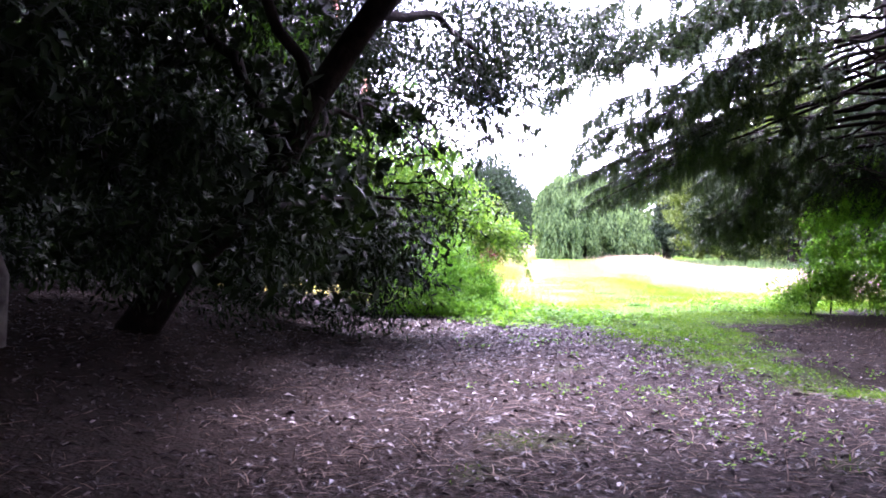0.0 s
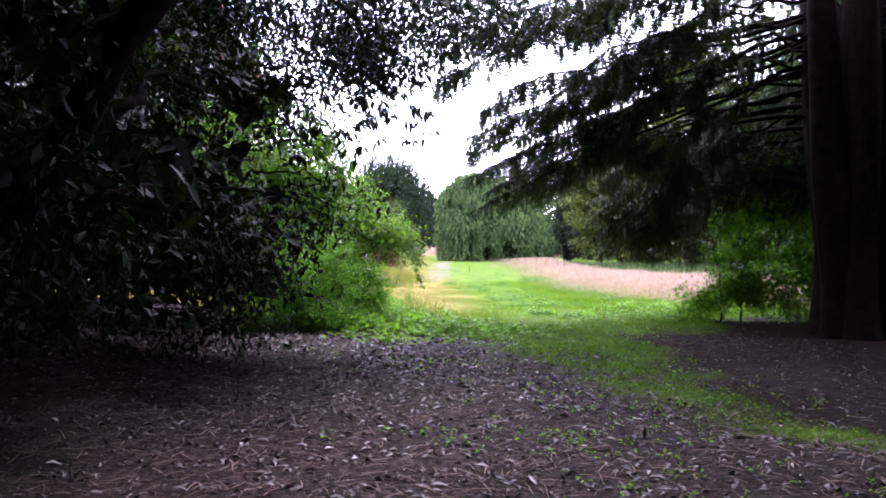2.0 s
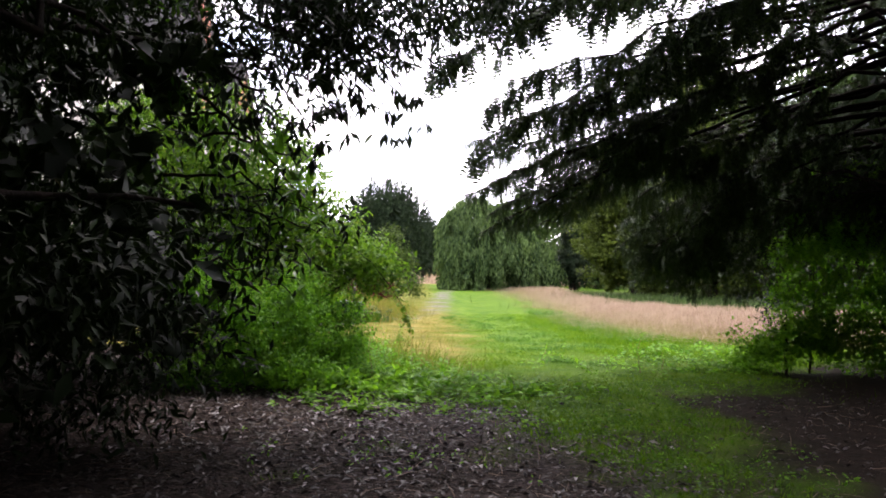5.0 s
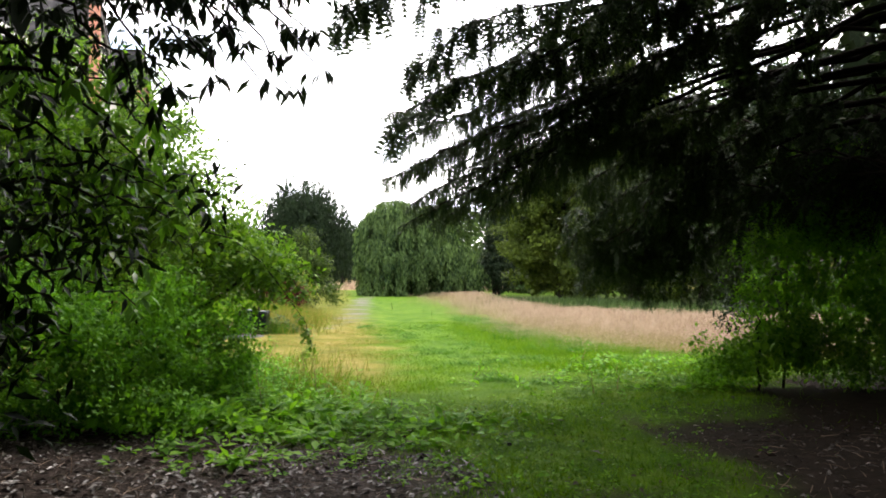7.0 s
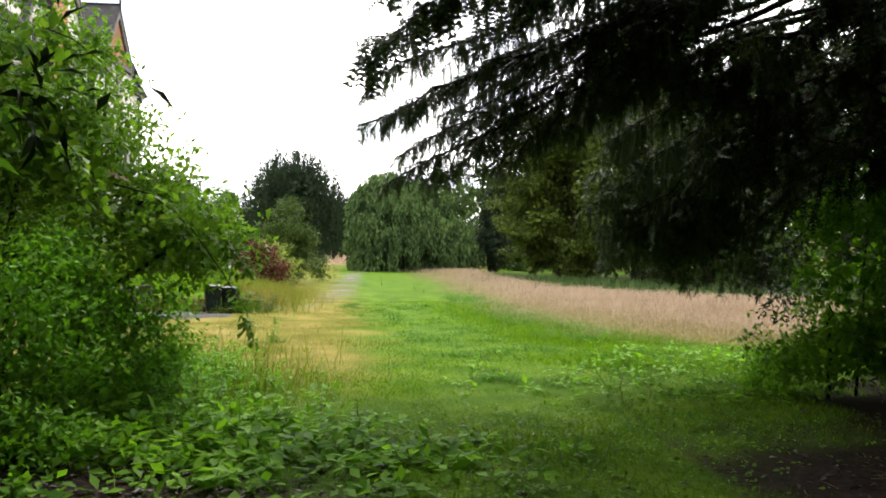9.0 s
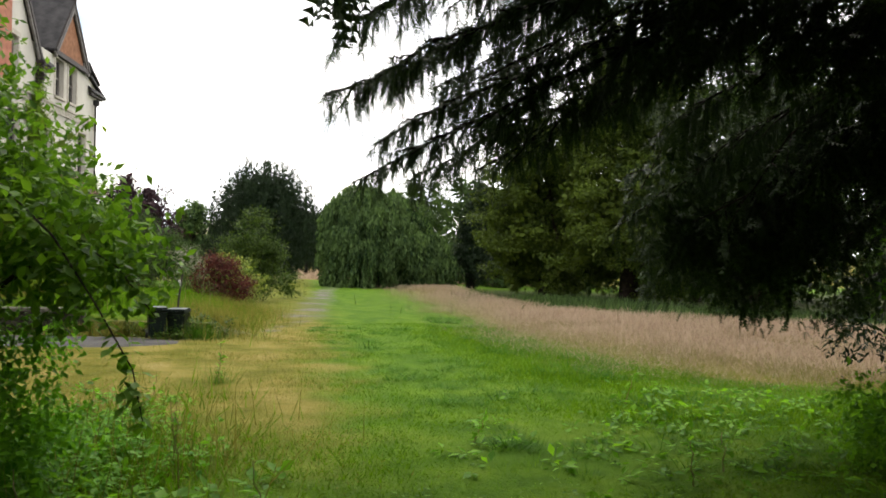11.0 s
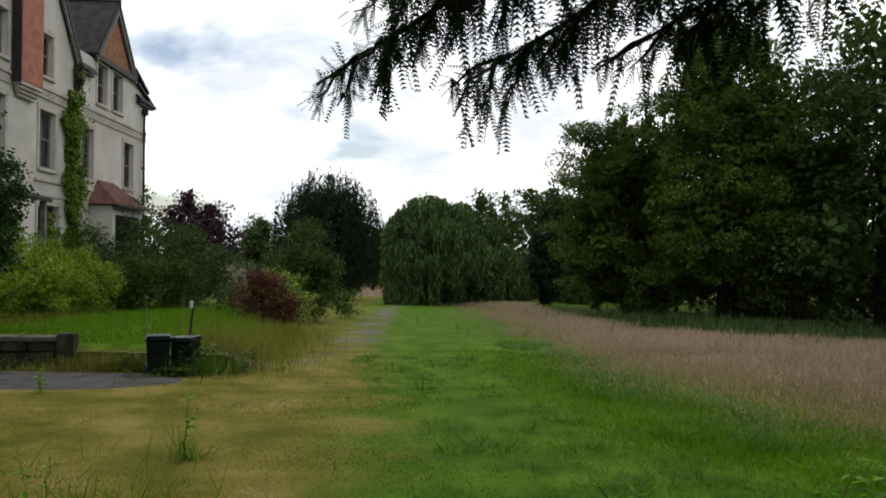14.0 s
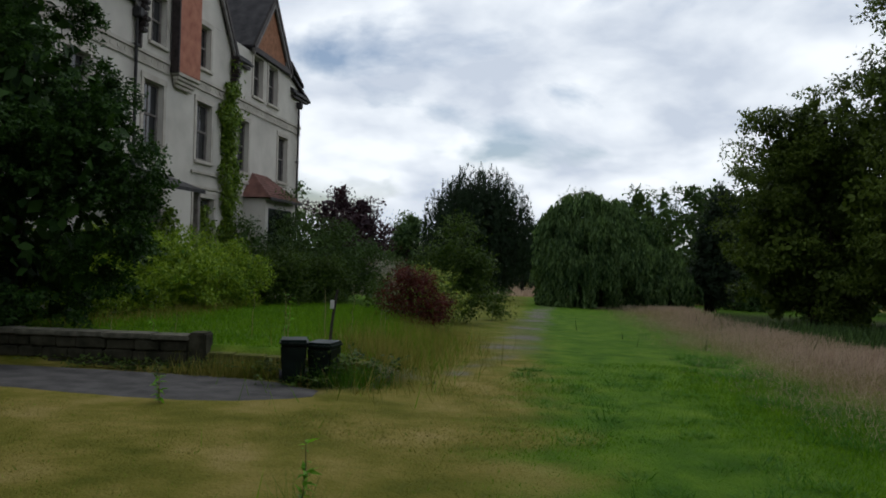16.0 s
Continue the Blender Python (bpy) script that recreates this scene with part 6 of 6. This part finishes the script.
# short lawn blades
x, y = scatter(rng, 500000, -3.5, 13, 3, 37)
mo, dr, gr, ba = covers(x, y)
want = np.clip(1 - mo - ba - gr, 0, 1) * np.interp(y, [3, 20, 28, 37], [1, 1, 0.8, 0.35])
keep = (rng.random(len(x)) < want) & ~((garden_step(x, y) > 0.3) & (x < 2)) & ~((x < 1.5) & (y > 29.0) & (y < 32.6))
x, y, dr = x[keep], y[keep], dr[keep]
dryish = rng.random(len(x)) < dr * 0.96
tall = np.interp(ripple(x, y, 1.3, 6.0) + 0.35 * rng.standard_normal(len(x)), [-0.9, 1.1], [0.55, 1.6]) * np.where(dryish, 0.75, 1.0) * (1 + 0.9 * smooth(5.5, 8.5, x) * smooth(18, 22, y))
for flag, mat, label in ((False, "blade", "short green lawn grass"), (True, "dry_blade", "short yellowed mown grass")):
    k = dryish == flag
    n = int(k.sum())
    P = np.stack([x[k], y[k], gz(x[k], y[k]) - 0.004], -1)
    Y = rng.standard_normal((n, 3)) * 0.5 + np.array([0, 0, 0.85])
    S = 0.029 * rng.uniform(0.6, 1.4, n) * tall[k] * np.interp(y[k], [14, 19, 26], [1.35, 1.1, 1.0])
    sh = (BLADE[0] * np.array([2.2, 1, 1]), BLADE[1])
    tagged(part("lawn_grass", place(sh, P, Y, rng.standard_normal((n, 3)) + np.array([0, -0.6, 0.2]), S), M[mat]), label, "grass", kind="stuff")
# garden lawn behind the wall, and its rough long-grass edge
x, y = scatter(rng, 42000, -5.5, 2.8, 32.6, 52)
keep = (garden_step(x, y) > 0.5)
x, y = x[keep], y[keep]
P = np.stack([x, y, gz(x, y)], -1)
tagged(part("lawn_grass", place((BLADE[0] * np.array([2.2, 1, 1]), BLADE[1]), P, rng.standard_normal(P.shape) * 0.4 + np.array([0, 0, 0.9]), rng.standard_normal(P.shape) + np.array([0, -0.7, 0.2]), 0.08 * rng.uniform(0.6, 1.4, len(P))), M["blade"]), "bright green garden lawn", "grass", kind="stuff")


def rough_grass(label, n, x0, x1, y0, y1, lo, hi, mat, w=0.6, bend=0.3):
    a, b = (x0 + x1) / 2 + rng.standard_normal(n) * (x1 - x0) / 3.4, (y0 + y1) / 2 + rng.standard_normal(n) * (y1 - y0) / 3.4
    P = np.stack([a, b, gz(a, b) - 0.01], -1)
    tagged(part("long_grass", place((BLADE[0] * np.array([w, 1, 1]), BLADE[1]), P, rng.standard_normal((n, 3)) * bend + np.array([0, 0, 1.0]), rng.standard_normal((n, 3)) + np.array([0, -0.7, 0]), rng.uniform(lo, hi, n)), M[mat]), label, "grass", kind="stuff")


rough_grass("long pale seeding grass beside the shrubs", 3600, 1.6, 4.0, 34.5, 43, 0.2, 0.62, "dry_blade", 0.14)
rough_grass("green weeds among the seeding grass", 1600, 1.2, 3.4, 33, 42, 0.15, 0.5, "blade", 0.3)
rough_grass("long pale seeding grass at the garden corner", 2200, 1.3, 2.9, 31.6, 36, 0.2, 0.6, "dry_blade", 0.25)
rough_grass("rough green grass round the bins", 800, 1.2, 2.3, 31.1, 31.9, 0.15, 0.5, "undergrowth_dark", 0.22)
rough_grass("long weedy grass along the low wall", 900, -1.0, 0.8, 31.7, 32.2, 0.15, 0.42, "dry_blade", 0.5)
rough_grass("tufts of long grass along the hedge foot", 1500, -5.2, -3.6, 34, 48, 0.12, 0.38, "dry_blade", 0.5)
rough_grass("tall weeds standing on the garden lawn", 1500, -0.6, 2.4, 33, 42, 0.2, 0.75, "blade", 0.12)
rough_grass("nettles along the far meadow edge", 5000, 16.5, 24, 42, 56, 0.35, 0.8, "willow", 0.9)
rough_grass("dark rough grass beyond the hay meadow", 7000, 18, 34, 36, 48, 0.25, 0.6, "willow", 0.9)
rough_grass("rich green grass by the meadow", 16000, 6.6, 10.0, 21, 34, 0.06, 0.2, "blade", 0.35, 0.8)
rough_grass("weedy grass at the lawn's left edge", 1800, 0.6, 2.6, 17.5, 23, 0.12, 0.4, "blade", 0.4, 0.45)
rough_grass("seeding grass stalks at the lawn's left edge", 300, 0.8, 3.0, 18.5, 22.5, 0.35, 0.75, "dry_blade", 0.15, 0.25)

# leaf mould: curled fallen leaves, twigs and straw
x, y = scatter(rng, 44000, -7, 9, 0.4, 18)
mo, dr, gr, ba = covers(x, y)
keep = rng.random(len(x)) < np.clip(mo * np.interp(y, [0, 9, 13, 16], [0.42, 0.55, 0.95, 1.0]) + np.where(x < 0, 0.4, 0.13) * ba + 0.03, 0, 1)
x, y = x[keep], y[keep]
P = np.stack([x, y, gz(x, y) + rng.uniform(0.002, 0.02, len(x))], -1)
n = len(x)
litter_leaf = (LANCE[0] * np.array([1.15, 1, 1.6]), LANCE[1])
Y = rng.standard_normal((n, 3)) * np.array([1, 1, 0.18])
tagged(part("leaf_litter", place(litter_leaf, P, Y, np.array([0, 0, 1.0]) + rng.standard_normal((n, 3)) * 0.38, 0.095 * rng.uniform(0.45, 1.35, n)), M["litter"]), "brown and silvery fallen leaves over dark leaf mould", "leaf litter", kind="stuff")
x, y = scatter(rng, 52000, -6, 9, 0.6, 16)
mo, dr, gr, ba = covers(x, y)
keep = rng.random(len(x)) < np.clip(mo * np.interp(y, [0, 8, 12], [0.95, 0.7, 0.3]) + 0.18 * ba, 0, 1)
x, y = x[keep], y[keep]
n = len(x)
P = np.stack([x, y, gz(x, y) + rng.uniform(0.003, 0.025, n)], -1)
twig = (np.array([(-0.018, 0, 0), (0.018, 0, 0), (0.06, 0.5, 0.03), (0.025, 0.5, 0.03), (0.01, 1, 0.0)]), np.array([(0, 1, 2), (0, 2, 3), (3, 2, 4)]))
tagged(part("fallen_twigs", place(twig, P, rng.standard_normal((n, 3)) * np.array([1, 1, 0.1]), np.array([0, 0, 1.0]) + rng.standard_normal((n, 3)) * 0.3, rng.uniform(0.06, 0.26, n)), M["twigs"]), "pale straw, needles and broken twigs on the ground", "twigs", kind="stuff")

# low leafy undergrowth where the mould meets the lawn
def undergrowth(label, n, spots, size, mat, seed, per=7):
    r = np.random.default_rng(seed)
    S = np.array(spots)
    k = r.choice(len(S), n, p=(S[:, 2] * S[:, 3]) / (S[:, 2] * S[:, 3]).sum())
    a = S[k, 0] + r.standard_normal(n) * S[k, 2]
    b = S[k, 1] + r.standard_normal(n) * S[k, 3]
    h = r.uniform(0.04, 1.0, n) * S[k, 4]
    C = np.repeat(np.stack([a, b, gz(a, b) + h], -1), per, 0)
    m = len(C)
    d = r.standard_normal((m, 3)) * np.array([1, 1, 0.35])
    P = C + unit(d) * 0.03
    tagged(part("undergrowth", place(OVAL, P, d, np.array([0, 0, 1.0]) + r.standard_normal((m, 3)) * 0.3, size * r.uniform(0.6, 1.3, m)), M[mat]), label, "undergrowth", kind="stuff")


undergrowth("bright leafy weeds at the edge of the leaf mould", 460, [(0.6, 15.9, 0.16, 0.14, 0.2), (1.35, 15.4, 0.12, 0.1, 0.14), (2.2, 15.6, 0.16, 0.1, 0.1), (3.1, 15.9, 0.2, 0.12, 0.1), (1.75, 16.3, 0.2, 0.12, 0.18), (2.6, 16.5, 0.25, 0.14, 0.14), (0.9, 17.3, 0.4, 0.4, 0.3), (2.0, 17.4, 0.7, 0.35, 0.2), (3.4, 16.6, 0.6, 0.3, 0.1), (1.4, 16.7, 0.3, 0.25, 0.14), (0.3, 17.6, 0.35, 0.4, 0.35), (1.9, 18.0, 0.6, 0.6, 0.22), (1.1, 15.2, 0.1, 0.1, 0.2)], 0.13, "undergrowth", 81)
undergrowth("separate leafy seedlings on the leaf mould", 50, [(2.0, 15.5, 0.8, 0.4, 0.06), (0.9, 15.6, 0.5, 0.4, 0.08), (3.2, 14.9, 0.5, 0.5, 0.05)], 0.09, "undergrowth", 86)
undergrowth("scattered small weeds on the leaf mould", 260, [(1.3, 13.0, 0.7, 0.7, 0.1), (3.4, 9.4, 0.8, 0.9, 0.05), (4.6, 12.0, 0.6, 1.5, 0.07), (2.1, 8.8, 0.7, 0.8, 0.05), (6.6, 17.2, 1.0, 0.4, 0.15), (3.0, 7.0, 0.8, 0.8, 0.03)], 0.045, "undergrowth", 82)
undergrowth("broad dock leaves in the rich grass", 260, [(8.0, 20.8, 0.9, 0.8, 0.15), (9.2, 22.3, 1.0, 0.8, 0.14), (7.6, 18.9, 0.7, 0.4, 0.2), (6.3, 20.0, 1.0, 0.8, 0.06)], 0.11, "undergrowth", 83, 5)
undergrowth("low weeds along the shrub foot", 900, [(0.9, 18.9, 0.35, 0.9, 0.3), (1.3, 20.5, 0.4, 1.0, 0.25)], 0.08, "bright", 84)


undergrowth("clover leaves along the grass strip", 1000, [(4.1, 12.5, 0.35, 1.8, 0.04), (4.6, 9.2, 0.35, 0.8, 0.03), (3.8, 15.0, 0.9, 0.6, 0.05), (4.4, 17.2, 1.4, 0.9, 0.05)], 0.05, "medlar", 85, 5)


def tufts(label, spots, per, lo, hi, mat, w=0.35, spread=0.09, seed=0):
    """Clumps of taller grass standing out of a mown lawn."""
    r = np.random.default_rng(seed)
    S = np.repeat(np.array(spots), per, 0)
    S = S + r.standard_normal(S.shape) * spread
    P = np.stack([S[:, 0], S[:, 1], gz(S[:, 0], S[:, 1]) - 0.01], -1)
    tagged(part("grass_tufts", place((BLADE[0] * np.array([w, 1, 1]), BLADE[1]), P, r.standard_normal(P.shape) * 0.45 + np.array([0, 0, 1.0]), r.standard_normal(P.shape) + np.array([0, -0.7, 0]), r.uniform(lo, hi, len(P))), M[mat]), label, "grass", kind="stuff")


def tussocks(label, spots, per, lo, hi, mat, seed):
    """Mounds of fine blades that arch outwards from their crowns."""
    r = np.random.default_rng(seed)
    k = np.repeat(r.uniform(0.55, 1.3, len(spots)), per)
    C = np.repeat(np.array(spots), per, 0)
    a, d = r.uniform(0, 2 * np.pi, len(C)), np.sqrt(r.random(len(C))) * hi * 1.1 * k
    X, Y0 = C[:, 0] + np.cos(a) * d, C[:, 1] + np.sin(a) * d
    P = np.stack([X, Y0, gz(X, Y0) - 0.01], -1)
    Y = np.stack([np.cos(a) * 0.8, np.sin(a) * 0.8, np.full(len(C), 0.75)], -1) + r.standard_normal(P.shape) * 0.3
    S = r.uniform(lo, hi, len(C)) * k * (1.15 - 0.5 * d / (hi * 1.4))
    tagged(part("grass_tussocks", place((BLADE[0] * np.array([0.7, 1, -1]), BLADE[1]), P, Y, r.standard_normal(P.shape) * 0.3 + np.array([0, 0, 1.0]), S), M[mat]), label, "grass", kind="stuff")


tr = np.random.default_rng(88)
tussocks("low arching tussocks in the rich grass", [(tr.uniform(4.6, 9.8), tr.uniform(19, 35)) for _ in range(200)], 120, 0.06, 0.2, "undergrowth_dark", 1)
tussocks("larger dark tussocks along the meadow edge", [(meadow_edge(v) - tr.uniform(-0.4, 1.3), v) for v in tr.uniform(24, 40, 60)], 170, 0.12, 0.26, "undergrowth_dark", 5)
tufts("small green tufts on the dry lawn", [(tr.uniform(-2.5, 5.0), tr.uniform(21, 33)) for _ in range(34)], 40, 0.015, 0.045, "blade", 0.8, 0.16, 2)
tufts("straw-coloured tufts on the dry lawn", [(tr.uniform(-2.5, 4.4), tr.uniform(21, 36)) for _ in range(80)], 26, 0.02, 0.06, "dry_blade", 0.8, 0.2, 3)
tufts("green tufts in the shaded grass", [(tr.uniform(2.2, 6.0), tr.uniform(14.5, 20)) for _ in range(90)], 24, 0.05, 0.12, "blade", 0.5, 0.1, 4)


# single weeds that stand out of the grass
def weed(x, y, h, label, seed, mat="undergrowth", leaf=0.1, count=12, lean=0.12):
    r = np.random.default_rng(seed)
    z = lz(x, y)
    w = thing("weed", label, "weed", group="weeds in the grass")
    dx, dy = r.uniform(-lean, lean, 2)
    P = curve((x, y, z - 0.02), (x + dx, y + dy, z + h), 0, 8, 0.01, r)
    part("stem", tube(P, np.linspace(0.008, 0.003, 8), 5), M["stem"], w)
    f = r.uniform(0.15, 1.0, count) * 7
    Q = np.stack([np.interp(f, np.arange(8), P[:, k]) for k in range(3)], -1)
    d = r.standard_normal((count, 3)) * np.array([1, 1, 0.3]) + np.array([0, 0, 0.25])
    part("leaves", place(LANCE, Q, d, np.array([0, 0, 1.0]) + r.standard_normal((count, 3)) * 0.3, leaf * r.uniform(0.6, 1.3, count)), M[mat], w)


for i, (x, y, h, lf, c) in enumerate([(6.33, 18.9, 0.42, 0.09, 12), (6.9, 19.3, 0.34, 0.1, 10), (2.1, 20.0, 0.62, 0.09, 16), (2.75, 18.2, 0.55, 0.08, 14), (3.0, 17.3, 0.4, 0.08, 12), (1.5, 20.9, 0.7, 0.1, 16), (4.9, 20.6, 0.3, 0.12, 14),
                                      (-0.35, 29.2, 0.4, 0.12, 24), (2.35, 24.8, 0.6, 0.1, 40), (1.6, 23.2, 0.4, 0.09, 12), (0.6, 22.0, 0.6, 0.09, 14), (1.2, 21.6, 0.55, 0.08, 14), (7.7, 22.6, 0.45, 0.1, 16), (-2.0, 33.2, 0.5, 0.1, 14), (0.35, 33.4, 0.9, 0.1, 20), (0.1, 34.6, 0.95, 0.1, 18), (1.45, 17.9, 0.6, 0.1, 18), (2.2, 19.0, 0.7, 0.07, 14)]):
    weed(x, y, h, "slender upright weed standing in the grass", 900 + i, "undergrowth" if i % 3 else "bright", lf, c)
rough_grass("leaning tuft of long grass on the dry lawn", 110, 2.2, 2.55, 24.7, 24.98, 0.2, 0.52, "undergrowth_dark", 0.14, 0.36)
for i, (x, y, h, lf, c) in enumerate([(0.2, 33.8, 0.95, 0.08, 26), (-0.6, 34.5, 0.9, 0.08, 22), (0.9, 34.2, 1.05, 0.08, 26), (1.2, 35.5, 1.0, 0.09, 26), (1.9, 36.0, 0.95, 0.09, 24), (-1.6, 33.1, 0.5, 0.08, 18), (-2.7, 33.0, 0.55, 0.09, 18), (0.5, 36.5, 0.8, 0.08, 20), (1.6, 38.0, 0.9, 0.09, 24), (-0.4, 29.3, 0.5, 0.1, 34)]):
    weed(x, y, h, "tall leafy weed gone to seed on the garden edge", 940 + i, "olive", lf, c)
undergrowth("dark leafy weeds round the bins", 190, [(1.72, 31.45, 0.22, 0.15, 0.55), (1.1, 31.1, 0.3, 0.08, 0.18), (0.45, 31.85, 0.35, 0.1, 0.3), (2.1, 31.9, 0.25, 0.2, 0.4)], 0.085, "olive", 87)
undergrowth("low dark weeds along the garden wall foot", 160, [(-2.2, 32.05, 0.7, 0.06, 0.18), (-0.4, 32.05, 0.5, 0.06, 0.25)], 0.07, "olive", 89)
